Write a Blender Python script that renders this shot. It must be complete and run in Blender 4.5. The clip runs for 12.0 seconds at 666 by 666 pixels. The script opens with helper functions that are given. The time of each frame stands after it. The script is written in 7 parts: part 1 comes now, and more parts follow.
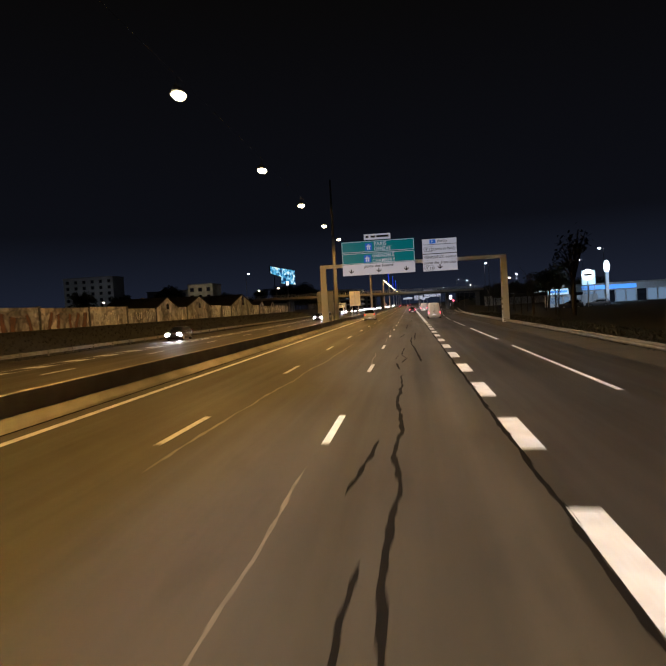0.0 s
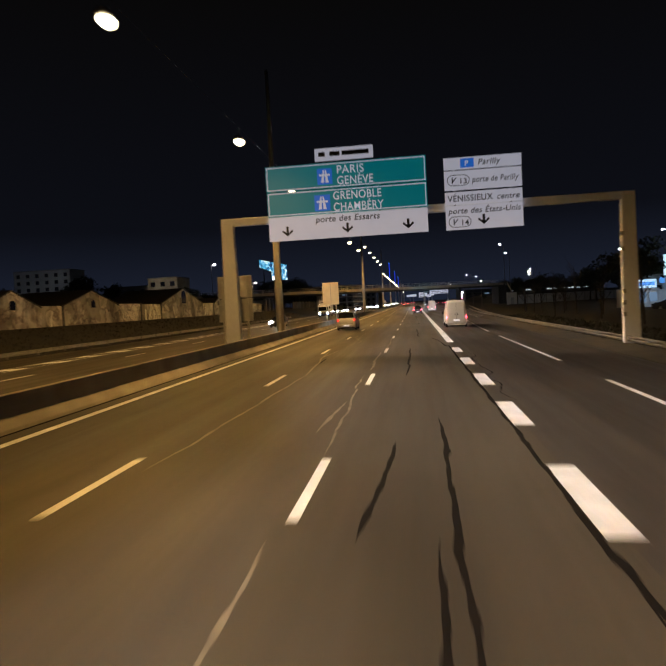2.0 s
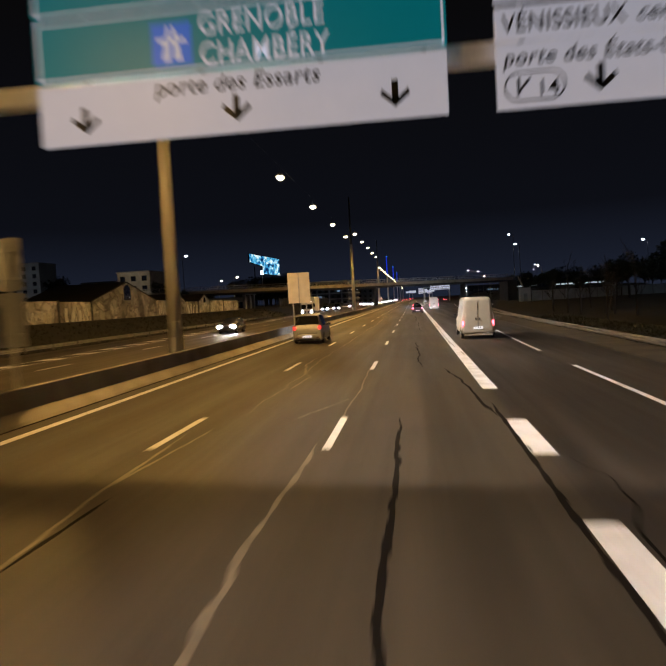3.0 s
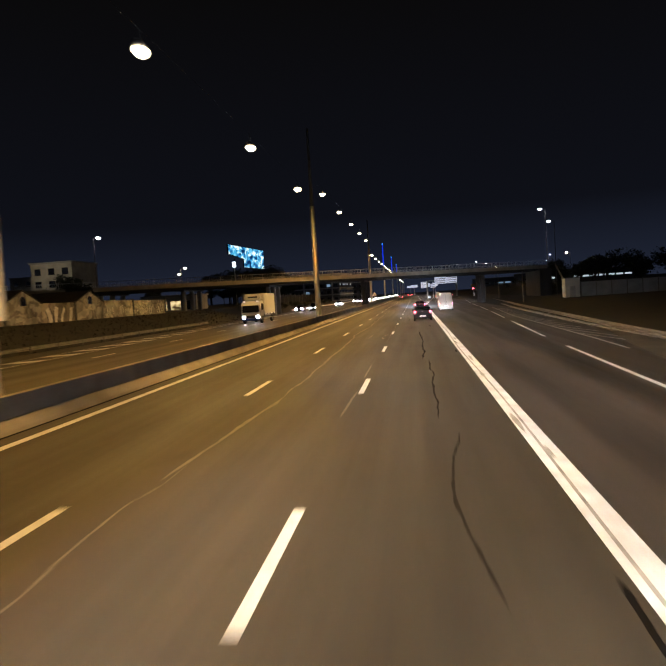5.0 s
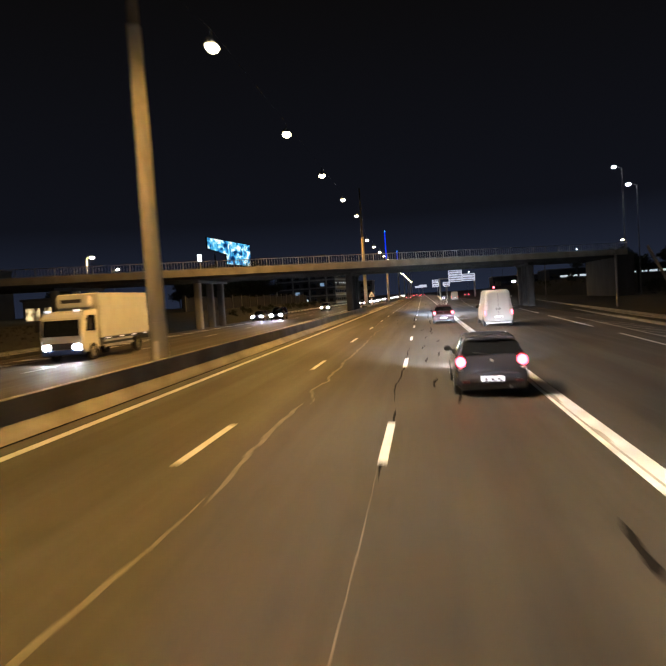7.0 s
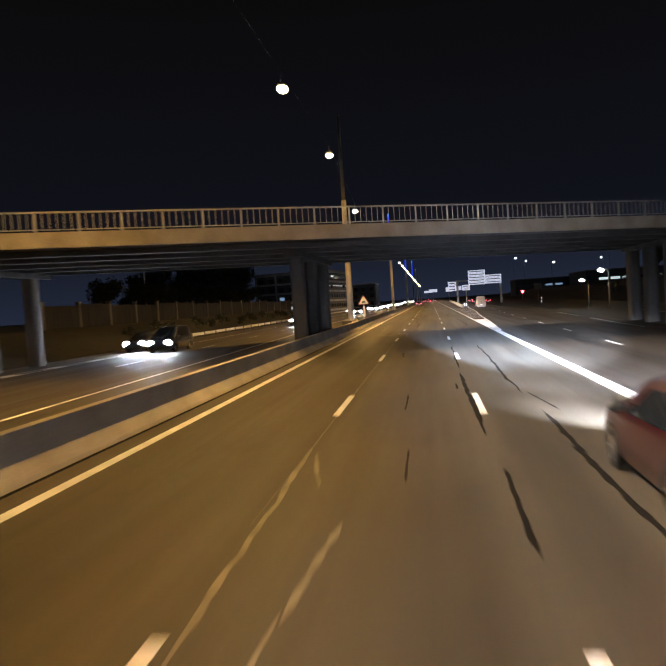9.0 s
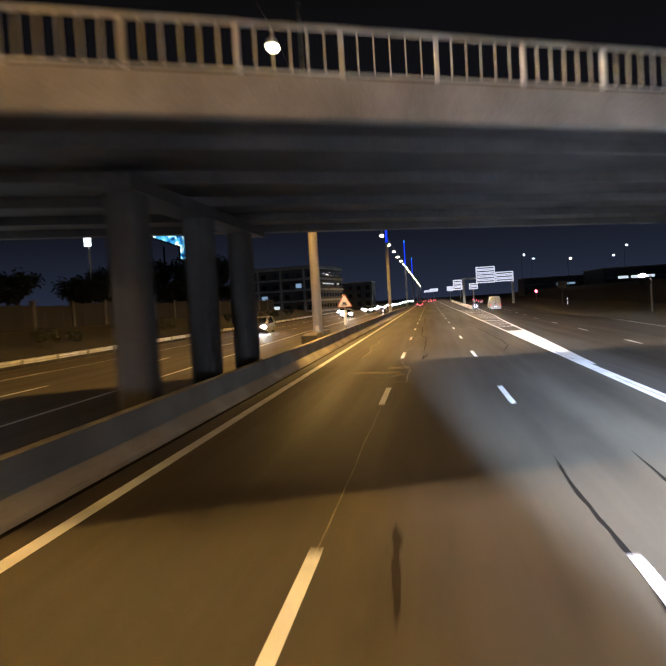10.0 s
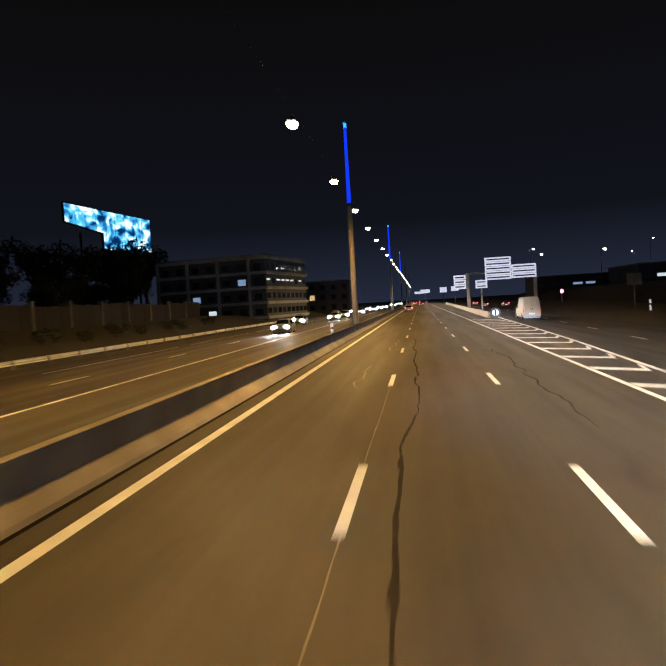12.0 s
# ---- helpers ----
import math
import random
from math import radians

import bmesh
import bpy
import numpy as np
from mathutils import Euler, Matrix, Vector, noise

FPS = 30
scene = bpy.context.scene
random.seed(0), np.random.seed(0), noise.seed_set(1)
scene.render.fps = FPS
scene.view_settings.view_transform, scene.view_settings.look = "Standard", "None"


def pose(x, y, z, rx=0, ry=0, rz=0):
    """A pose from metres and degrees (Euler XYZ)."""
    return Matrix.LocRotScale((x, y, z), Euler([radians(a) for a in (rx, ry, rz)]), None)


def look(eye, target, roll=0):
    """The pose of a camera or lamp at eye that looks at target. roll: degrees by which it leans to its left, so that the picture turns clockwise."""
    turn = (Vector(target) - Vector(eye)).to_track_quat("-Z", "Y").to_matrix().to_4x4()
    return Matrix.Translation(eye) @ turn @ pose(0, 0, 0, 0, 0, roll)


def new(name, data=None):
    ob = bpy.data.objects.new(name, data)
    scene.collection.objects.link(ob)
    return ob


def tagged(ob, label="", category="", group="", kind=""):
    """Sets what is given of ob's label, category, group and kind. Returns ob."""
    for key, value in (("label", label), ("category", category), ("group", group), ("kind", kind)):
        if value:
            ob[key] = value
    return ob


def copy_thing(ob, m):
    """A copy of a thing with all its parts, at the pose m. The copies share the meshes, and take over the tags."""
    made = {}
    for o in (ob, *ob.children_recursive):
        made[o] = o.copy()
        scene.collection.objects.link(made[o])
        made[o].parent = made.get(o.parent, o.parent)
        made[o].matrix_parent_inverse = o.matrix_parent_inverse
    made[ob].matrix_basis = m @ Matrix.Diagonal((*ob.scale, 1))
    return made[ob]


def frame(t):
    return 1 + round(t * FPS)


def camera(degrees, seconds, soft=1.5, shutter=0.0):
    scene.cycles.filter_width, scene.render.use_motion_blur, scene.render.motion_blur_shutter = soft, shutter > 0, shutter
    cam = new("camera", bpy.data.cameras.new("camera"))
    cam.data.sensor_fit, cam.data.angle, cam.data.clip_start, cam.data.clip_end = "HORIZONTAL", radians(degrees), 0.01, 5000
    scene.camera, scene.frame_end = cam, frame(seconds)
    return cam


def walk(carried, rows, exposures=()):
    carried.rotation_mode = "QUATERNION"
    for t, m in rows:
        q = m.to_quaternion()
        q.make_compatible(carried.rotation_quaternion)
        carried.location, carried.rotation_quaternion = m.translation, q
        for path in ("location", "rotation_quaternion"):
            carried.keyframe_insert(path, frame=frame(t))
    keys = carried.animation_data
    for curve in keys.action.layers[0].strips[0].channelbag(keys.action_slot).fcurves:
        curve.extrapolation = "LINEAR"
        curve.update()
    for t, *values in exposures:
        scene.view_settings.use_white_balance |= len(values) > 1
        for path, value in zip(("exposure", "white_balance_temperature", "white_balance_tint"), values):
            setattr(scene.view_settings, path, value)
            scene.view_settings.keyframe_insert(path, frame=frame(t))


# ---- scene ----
import collections
cam = camera(53.6, 12.0, soft=1.5, shutter=0.5)
PATH = [
    (0, (8.198, -0.437, 2.364), (7.962, 1.547, 2.287), -3.2),
    (0.5, (8.198, 9.52, 2.436), (7.961, 11.504, 2.354), -2.9),
    (1, (8.202, 20.755, 2.467), (7.961, 22.738, 2.382), -3.1),
    (1.5, (8.106, 31.092, 2.408), (7.863, 33.076, 2.324), -3.1),
    (2, (8.068, 42.921, 2.389), (7.821, 44.904, 2.305), -3.1),
    (2.5, (8.085, 53.169, 2.452), (7.839, 55.152, 2.362), -3.0),
    (3, (8.151, 65.087, 2.432), (7.905, 67.07, 2.337), -3.1),
    (5, (8.129, 110.37, 2.536), (7.877, 112.351, 2.428), -3.6),
    (5.5, (7.995, 121.291, 2.478), (7.739, 123.272, 2.37), -3.5),
    (6, (7.797, 133.821, 2.394), (7.534, 135.801, 2.285), -3.8),
    (6.5, (7.559, 144.781, 2.389), (7.293, 146.76, 2.281), -3.8),
    (7, (7.249, 157.479, 2.361), (6.974, 159.457, 2.257), -3.8),
    (9, (5.491, 204.69, 2.411), (5.194, 206.666, 2.325), -3.8),
    (9.5, (5.03, 215.832, 2.438), (4.733, 217.808, 2.353), -3.6),
    (10, (4.592, 228.531, 2.546), (4.298, 230.507, 2.457), -3.5),
    (10.5, (4.366, 239.839, 2.456), (4.078, 241.817, 2.371), -3.4),
    (11, (4.271, 252.656, 2.486), (3.991, 254.635, 2.4), -3.1),
    (11.5, (4.293, 263.912, 2.522), (4.021, 265.892, 2.438), -3.4),
    (12, (4.29, 276.8, 2.512), (4.024, 278.781, 2.427), -3.4),
]
walk(cam, [(t, look(eye, target, roll)) for t, eye, target, roll in PATH],
     exposures=((0, -0.05), (2.5, -0.05), (5.0, 0.2), (6.5, 0.4), (7.5, 0.35), (9.0, 0.4), (10.0, 0.65), (10.7, 0.65), (11.05, 0.85), (11.5, 0.7), (12.0, 0.5)))

# ---- world and light ----
world = bpy.data.worlds.new("night_sky")
scene.world = world
world.use_nodes = True
wn, wl = world.node_tree.nodes, world.node_tree.links
wn.clear()
w_out = wn.new("ShaderNodeOutputWorld")
w_bg = wn.new("ShaderNodeBackground")
w_tc = wn.new("ShaderNodeTexCoord")
w_sep = wn.new("ShaderNodeSeparateXYZ")
w_ramp = wn.new("ShaderNodeValToRGB")
wl.new(w_tc.outputs["Generated"], w_sep.inputs[0])
wl.new(w_sep.outputs["Z"], w_ramp.inputs[0])
wl.new(w_ramp.outputs[0], w_bg.inputs[0])
wl.new(w_bg.outputs[0], w_out.inputs[0])
cr = w_ramp.color_ramp
cr.elements[0].position, cr.elements[0].color = 0.0, (0.0125, 0.0165, 0.0310, 1)
cr.elements[1].position, cr.elements[1].color = 0.45, (0.0024, 0.0021, 0.0019, 1)
e = cr.elements.new(0.12)
e.color = (0.0040, 0.0046, 0.0076, 1)
w_bg.inputs[1].default_value = 1.0

SODIUM = (1.0, 0.56, 0.155)
FILL_PALE = (1.0, 0.96, 0.92)   # pale fill for the right lanes, in place of white headlight light
AXIS = -2.1                       # middle of the central reservation
FALL = 0.026                      # crossfall of the carriageway
LAMP_Y = [-23.0 + 17.67 * k for k in range(46)]
MAST_Y = [5.0, 92.5, 179.8, 267.6, 342.0, 431.0, 518.0, 605.0, 692.0, 779.0]


def lamp_height(y):
    """The catenary is hung higher where it passes over the bridge."""
    return 14.95 if 180 < y < 267 else 12.85 if y < 180 else 12.6


def spot(name, at, to, power, colour, cone, blend, radius):
    d = bpy.data.lights.new(name, "SPOT")
    d.energy, d.color, d.spot_size, d.spot_blend, d.shadow_soft_size = power, colour, radians(cone), blend, radius
    ob = new(name, d)
    ob.matrix_world = look(at, to)
    return ob


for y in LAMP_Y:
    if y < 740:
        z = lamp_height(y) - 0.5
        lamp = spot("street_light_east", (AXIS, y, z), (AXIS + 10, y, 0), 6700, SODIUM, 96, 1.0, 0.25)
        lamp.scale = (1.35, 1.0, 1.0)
        # added pale spot at each lamp, imitating headlight light on the right lanes
        lamp = spot("lane_fill_light", (AXIS, y, z), (AXIS + 12.5, y, 0), 14500 if y < 230 else 17000, FILL_PALE, 44, 1.0, 0.25)
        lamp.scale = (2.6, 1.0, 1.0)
        if y < 470:
            spot("street_light_west", (AXIS, y, z), (AXIS - 9, y, 0), 11500, SODIUM, 106, 1.0, 0.25)
        if y < 380:
            spot("street_light_down", (AXIS, y, z), (AXIS, y, 0), 2600, SODIUM, 172, 0.4, 0.25)


# ---- materials ----
def mat_new(name):
    m = bpy.data.materials.new(name)
    m.use_nodes = True
    return m, m.node_tree.nodes, m.node_tree.links, m.node_tree.nodes["Principled BSDF"]


def surface(name, base, dark, rough=0.7, metal=0.0, scale=3.0, fine=40.0, bump=0.15, spread=0.5, spec=0.5, stretch=(1, 1, 1), vary=0.0):
    """A surface with variation at two scales, between two colours, and fine relief."""
    m, n, l, p = mat_new(name)
    tc = n.new("ShaderNodeTexCoord")
    mp = n.new("ShaderNodeMapping")
    mp.inputs["Scale"].default_value = stretch
    l.new(tc.outputs["Object"], mp.inputs[0])
    big, small = n.new("ShaderNodeTexNoise"), n.new("ShaderNodeTexNoise")
    big.inputs["Scale"].default_value, small.inputs["Scale"].default_value = scale, fine
    big.inputs["Detail"].default_value, small.inputs["Detail"].default_value = 5, 3
    for t in (big, small):
        l.new(mp.outputs[0], t.inputs["Vector"])
    mix = n.new("ShaderNodeMath")
    mix.operation = "MULTIPLY_ADD"
    l.new(small.outputs[0], mix.inputs[0])
    mix.inputs[1].default_value = 0.45
    l.new(big.outputs[0], mix.inputs[2])
    ramp = n.new("ShaderNodeValToRGB")
    ramp.color_ramp.elements[0].position, ramp.color_ramp.elements[0].color = 0.72 - spread * 0.45, (*dark, 1)
    ramp.color_ramp.elements[1].position, ramp.color_ramp.elements[1].color = 0.72 + spread * 0.35, (*base, 1)
    l.new(mix.outputs[0], ramp.inputs[0])
    col = ramp.outputs[0]
    if vary:
        info, hsv, mr = n.new("ShaderNodeObjectInfo"), n.new("ShaderNodeHueSaturation"), n.new("ShaderNodeMapRange")
        mr.inputs["To Min"].default_value, mr.inputs["To Max"].default_value = 1 - vary, 1 + vary
        l.new(info.outputs["Random"], mr.inputs["Value"])
        l.new(mr.outputs[0], hsv.inputs["Value"])
        l.new(col, hsv.inputs["Color"])
        col = hsv.outputs[0]
    l.new(col, p.inputs["Base Color"])
    p.inputs["Roughness"].default_value, p.inputs["Metallic"].default_value = rough, metal
    p.inputs["Specular IOR Level"].default_value = spec
    if bump:
        b = n.new("ShaderNodeBump")
        b.inputs["Strength"].default_value, b.inputs["Distance"].default_value = bump, 0.02
        l.new(small.outputs[0], b.inputs["Height"])
        l.new(b.outputs[0], p.inputs["Normal"])
    return m


def glow(name, colour, strength, base=None):
    m, n, l, p = mat_new(name)
    p.inputs["Base Color"].default_value = (*(base or colour), 1)
    p.inputs["Emission Color"].default_value = (*colour, 1)
    p.inputs["Emission Strength"].default_value = strength
    p.inputs["Roughness"].default_value = 0.3
    return m


def glass_mat(name, tint, rough=0.05):
    m, n, l, p = mat_new(name)
    p.inputs["Base Color"].default_value = (*tint, 1)
    p.inputs["Roughness"].default_value = rough
    p.inputs["Specular IOR Level"].default_value = 0.6
    p.inputs["Coat Weight"].default_value = 0.6
    return m


def paint_mat(name, colour, rough=0.35, metal=0.0, coat=0.5):
    m = surface(name, colour, tuple(c * 0.82 for c in colour), rough, metal, 1.2, 60, 0.02, 0.7)
    m.node_tree.nodes["Principled BSDF"].inputs["Coat Weight"].default_value = coat
    return m


def asphalt_mat(name, dark_tone, light_tone):
    """Worn asphalt: streaks along the lanes, blotches of oil and patching, and fine grain."""
    m, n, l, p = mat_new(name)
    tc = n.new("ShaderNodeTexCoord")

    def noise_at(scale, detail, stretch, rough=0.55):
        mp, q = n.new("ShaderNodeMapping"), n.new("ShaderNodeTexNoise")
        mp.inputs["Scale"].default_value = stretch
        q.inputs["Scale"].default_value, q.inputs["Detail"].default_value, q.inputs["Roughness"].default_value = scale, detail, rough
        l.new(tc.outputs["Object"], mp.inputs[0])
        l.new(mp.outputs[0], q.inputs["Vector"])
        return q.outputs[0]

    def maths(op, a, b, c=None):
        q = n.new("ShaderNodeMath")
        q.operation = op
        for k, v in enumerate((a, b, c)):
            if v is None:
                continue
            if isinstance(v, (int, float)):
                q.inputs[k].default_value = v
            else:
                l.new(v, q.inputs[k])
        return q.outputs[0]

    def spread(src, lo, hi, to_lo, to_hi):
        q = n.new("ShaderNodeMapRange")
        for k, v in (("From Min", lo), ("From Max", hi), ("To Min", to_lo), ("To Max", to_hi)):
            q.inputs[k].default_value = v
        l.new(src, q.inputs["Value"])
        return q.outputs[0]

    tracks = noise_at(0.9, 6, (1.0, 0.035, 1.0))
    streak = noise_at(2.6, 4, (1.0, 0.012, 1.0))
    stain = noise_at(0.22, 7, (1.0, 0.45, 1.0), 0.6)
    blotch = noise_at(0.9, 5, (1.0, 0.30, 1.0), 0.65)
    grain = noise_at(55, 2, (1.0, 1.0, 1.0))
    total = maths("ADD", tracks, stain)
    total = maths("MULTIPLY_ADD", streak, 0.5, total)
    total = maths("MULTIPLY_ADD", grain, 0.30, total)
    r = n.new("ShaderNodeValToRGB")
    r.color_ramp.elements[0].position, r.color_ramp.elements[0].color = 0.0, (*dark_tone, 1)
    r.color_ramp.elements[1].position, r.color_ramp.elements[1].color = 1.0, (*light_tone, 1)
    l.new(spread(total, 1.05, 1.72, 0.0, 1.0), r.inputs[0])
    dark = n.new("ShaderNodeMix")
    dark.data_type, dark.blend_type = "RGBA", "MULTIPLY"
    dark.inputs["B"].default_value = (0.55, 0.52, 0.49, 1)
    l.new(spread(blotch, 0.56, 0.74, 0.0, 0.85), dark.inputs["Factor"])
    l.new(r.outputs[0], dark.inputs["A"])
    l.new(dark.outputs["Result"], p.inputs["Base Color"])
    l.new(spread(tracks, 0.3, 0.7, 0.50, 0.74), p.inputs["Roughness"])
    p.inputs["Specular IOR Level"].default_value = 0.34
    b = n.new("ShaderNodeBump")
    b.inputs["Strength"].default_value, b.inputs["Distance"].default_value = 0.25, 0.01
    l.new(grain, b.inputs["Height"])
    l.new(b.outputs[0], p.inputs["Normal"])
    return m


M_ASPHALT = asphalt_mat("asphalt", (0.0178, 0.0147, 0.0100), (0.064, 0.0528, 0.0355))
M_ASPHALT_DARK = asphalt_mat("dark_asphalt", (0.015, 0.0125, 0.010), (0.052, 0.043, 0.034))
M_LINE = surface("road_paint", (0.80, 0.82, 0.85), (0.48, 0.48, 0.49), 0.55, 0, 1.6, 22, 0.1, 0.55)
M_LINE_OLD = surface("worn_road_paint", (0.45, 0.44, 0.42), (0.10, 0.10, 0.095), 0.65, 0, 2.5, 14, 0.1, 0.6)
M_TAR_WORN = surface("worn_tar_seal", (0.026, 0.021, 0.016), (0.013, 0.0105, 0.0085), 0.85, 0, 3, 30, 0.1, spec=0.1)
M_TAR = surface("tar_seal", (0.010, 0.008, 0.007), (0.005, 0.0045, 0.004), 0.85, 0, 3, 30, 0.1, spec=0.06)
# old marking toned bright yellow, with headlight light put into its colour
M_GHOST_BRIGHT = surface("brightened_ghost_marking", (0.42, 0.34, 0.17), (0.12, 0.10, 0.06), 0.65, 0, 3, 18, 0.1)
M_PALE = surface("pale_seal", (0.19, 0.165, 0.12), (0.060, 0.051, 0.036), 0.6, 0, 3, 25, 0.1)
M_GHOST = surface("ghost_of_old_marking", (0.15, 0.12, 0.08), (0.055, 0.044, 0.032), 0.7, 0, 2.5, 20, 0.1, spec=0.3)
M_CONC = surface("concrete", (0.38, 0.34, 0.28), (0.21, 0.185, 0.15), 0.85, 0, 0.8, 18, 0.25, 0.6)
# darkened concrete: the shade under the bridge is put into this colour
M_CONC_DARKENED = surface("darkened_concrete", (0.075, 0.072, 0.070), (0.034, 0.033, 0.032), 0.9, 0, 0.6, 14, 0.3, 0.6, stretch=(1, 1, 0.4))
M_CONC_DARK = surface("stained_concrete", (0.27, 0.26, 0.25), (0.13, 0.125, 0.12), 0.88, 0, 0.6, 14, 0.3, 0.6, stretch=(1, 1, 0.4))
# darker copy of the grass for the bank: missing lamp light in its colour
M_GRASS_SHADE = surface("shade_dark_grass", (0.013, 0.0115, 0.006), (0.004, 0.004, 0.0025), 0.95, 0, 0.6, 9, 0.6, 0.7)
M_GRASS = surface("rough_grass", (0.026, 0.023, 0.010), (0.008, 0.008, 0.004), 0.95, 0, 0.5, 9, 0.6, 0.7)
M_STEEL = surface("galvanised_steel", (0.44, 0.44, 0.43), (0.28, 0.28, 0.28), 0.5, 0.15, 1.5, 20, 0.05)
M_STEEL_DARK = surface("dark_steel", (0.16, 0.15, 0.135), (0.08, 0.075, 0.068), 0.7, 0.0, 1.5, 20, 0.05)
M_GANTRY = surface("pale_grey_gantry_paint", (0.84, 0.85, 0.88), (0.68, 0.69, 0.72), 0.5, 0.0, 0.7, 14, 0.05, stretch=(1, 1, 0.3))
M_MAST = surface("painted_mast", (0.58, 0.55, 0.49), (0.44, 0.41, 0.36), 0.55, 0, 0.8, 12, 0.05, stretch=(1, 1, 0.15))
M_BLACK = surface("black_rubber", (0.02, 0.02, 0.02), (0.010, 0.010, 0.010), 0.7, 0, 5, 60, 0.1)
M_LAMP = glow("sodium_lamp_glass", (1.0, 0.84, 0.50), 11)
M_HOUSING = surface("lamp_housing", (0.30, 0.30, 0.29), (0.2, 0.2, 0.2), 0.5, 0.3, 3, 30, 0.03)
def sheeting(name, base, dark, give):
    """Retroreflective sign film whose added emission stands in for headlights thrown back."""
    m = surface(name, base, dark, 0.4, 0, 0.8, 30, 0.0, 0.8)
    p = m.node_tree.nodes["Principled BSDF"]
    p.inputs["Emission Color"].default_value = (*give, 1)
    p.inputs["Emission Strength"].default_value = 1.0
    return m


M_GREEN = sheeting("green_glow_film", (0.000, 0.17, 0.17), (0.000, 0.13, 0.135), (0.0, 0.085, 0.107))
M_WHITE = sheeting("white_glow_film", (0.58, 0.58, 0.60), (0.48, 0.48, 0.50), (0.27, 0.275, 0.335))
# far panels carry a stronger added glow, not lamps of their own
M_WHITE_GLOW = sheeting("strong_glow_white_film", (0.58, 0.58, 0.60), (0.48, 0.48, 0.50), (0.42, 0.44, 0.56))
M_BLUE = sheeting("blue_glow_film", (0.01, 0.07, 0.36), (0.01, 0.05, 0.28), (0.01, 0.08, 0.34))
M_SIGN_BLACK = surface("black_sign_lettering", (0.015, 0.015, 0.018), (0.01, 0.01, 0.012), 0.4, 0, 2, 30, 0)
M_ALU = surface("sign_back_aluminium", (0.42, 0.42, 0.42), (0.30, 0.30, 0.30), 0.45, 0.6, 1, 20, 0.03)
M_CREAM = surface("cream_panel", (0.72, 0.66, 0.50), (0.58, 0.52, 0.38), 0.7, 0, 1, 16, 0.05)
M_BLUE_LED = glow("blue_led_strip", (0.004, 0.035, 0.85), 0.9)
M_BLUE_TIP = glow("blue_led_head", (0.02, 0.25, 1.0), 2.0)


# ---- mesh helpers ----
def box(bm, x0, x1, y0, y1, z0, z1):
    v = [bm.verts.new((x, y, z)) for x in (x0, x1) for y in (y0, y1) for z in (z0, z1)]
    for f in ((0, 1, 3, 2), (4, 6, 7, 5), (0, 4, 5, 1), (2, 3, 7, 6), (0, 2, 6, 4), (1, 5, 7, 3)):
        bm.faces.new([v[i] for i in f])
    return v


def bevelled(bm, w, seg=1):
    bmesh.ops.recalc_face_normals(bm, faces=bm.faces[:])
    bmesh.ops.bevel(bm, geom=bm.edges[:], offset=w, segments=seg, affect="EDGES", clamp_overlap=True)


def tube(bm, a, b, r0, r1=None, n=10, caps=True):
    a, b = Vector(a), Vector(b)
    r1 = r0 if r1 is None else r1
    q = (b - a).to_track_quat("Z", "Y")
    rings = []
    for p, r in ((a, r0), (b, r1)):
        rings.append([bm.verts.new(p + q @ Vector((r * math.cos(2 * math.pi * i / n), r * math.sin(2 * math.pi * i / n), 0))) for i in range(n)])
    for i in range(n):
        bm.faces.new((rings[0][i], rings[0][(i + 1) % n], rings[1][(i + 1) % n], rings[1][i]))
    if caps:
        bm.faces.new(rings[0][::-1])
        bm.faces.new(rings[1])


def loft(bm, rings, closed=True, caps=True):
    rows = [[bm.verts.new(p) for p in r] for r in rings]
    k = len(rows[0])
    for a, b in zip(rows, rows[1:]):
        for i in range(k if closed else k - 1):
            bm.faces.new((a[i], a[(i + 1) % k], b[(i + 1) % k], b[i]))
    if caps and closed:
        bm.faces.new(rows[0][::-1])
        bm.faces.new(rows[-1])


def profile_y(bm, pts, y0, y1, steps=1):
    """An xz outline drawn out along y."""
    loft(bm, [[(x, y0 + (y1 - y0) * s / steps, z) for x, z in pts] for s in range(steps + 1)])


def part(name, bm, material, parent=None, label="", smooth=False):
    bmesh.ops.recalc_face_normals(bm, faces=bm.faces[:])
    me = bpy.data.meshes.new(name)
    bm.to_mesh(me)
    bm.free()
    me.materials.append(material)
    if smooth:
        for f in me.polygons:
            f.use_smooth = True
    ob = new(name, me)
    if parent is not None:
        ob.parent = parent
    return tagged(ob, label)


def shared(name, me, at, parent, rz=0.0):
    ob = new(name, me)
    ob.location, ob.rotation_euler[2] = at, rz
    ob.parent = parent
    return ob


def thing(name, at, label, category, group="", kind="", rz=0.0):
    ob = new(name)
    ob.location, ob.rotation_euler[2] = at, rz
    return tagged(ob, label, category, group, kind)


def B():
    return bmesh.new()


def road_z(x):
    return -FALL * x if x > -1 else 0.026 + (0.02 * (x + 3.6) if x < -3.6 else 0)


def polyline_at(pts, y):
    """x on a broken line given as (y, x) pairs."""
    for (ya, xa), (yb, xb) in zip(pts, pts[1:]):
        if y <= yb:
            return xa + (xb - xa) * (y - ya) / (yb - ya)
    return pts[-1][1]


def strip(bm, x_of_y, y0, y1, width, lift=0.004, step=6.0):
    """A flat painted strip on the road, its middle at x_of_y."""
    n = max(1, int((y1 - y0) / step))
    rows = []
    for i in range(n + 1):
        y = y0 + (y1 - y0) * i / n
        x = x_of_y(y)
        rows.append([bm.verts.new((x + s * width / 2, y, road_z(x + s * width / 2) + lift)) for s in (-1, 1)])
    for a, b in zip(rows, rows[1:]):
        bm.faces.new((a[0], a[1], b[1], b[0]))


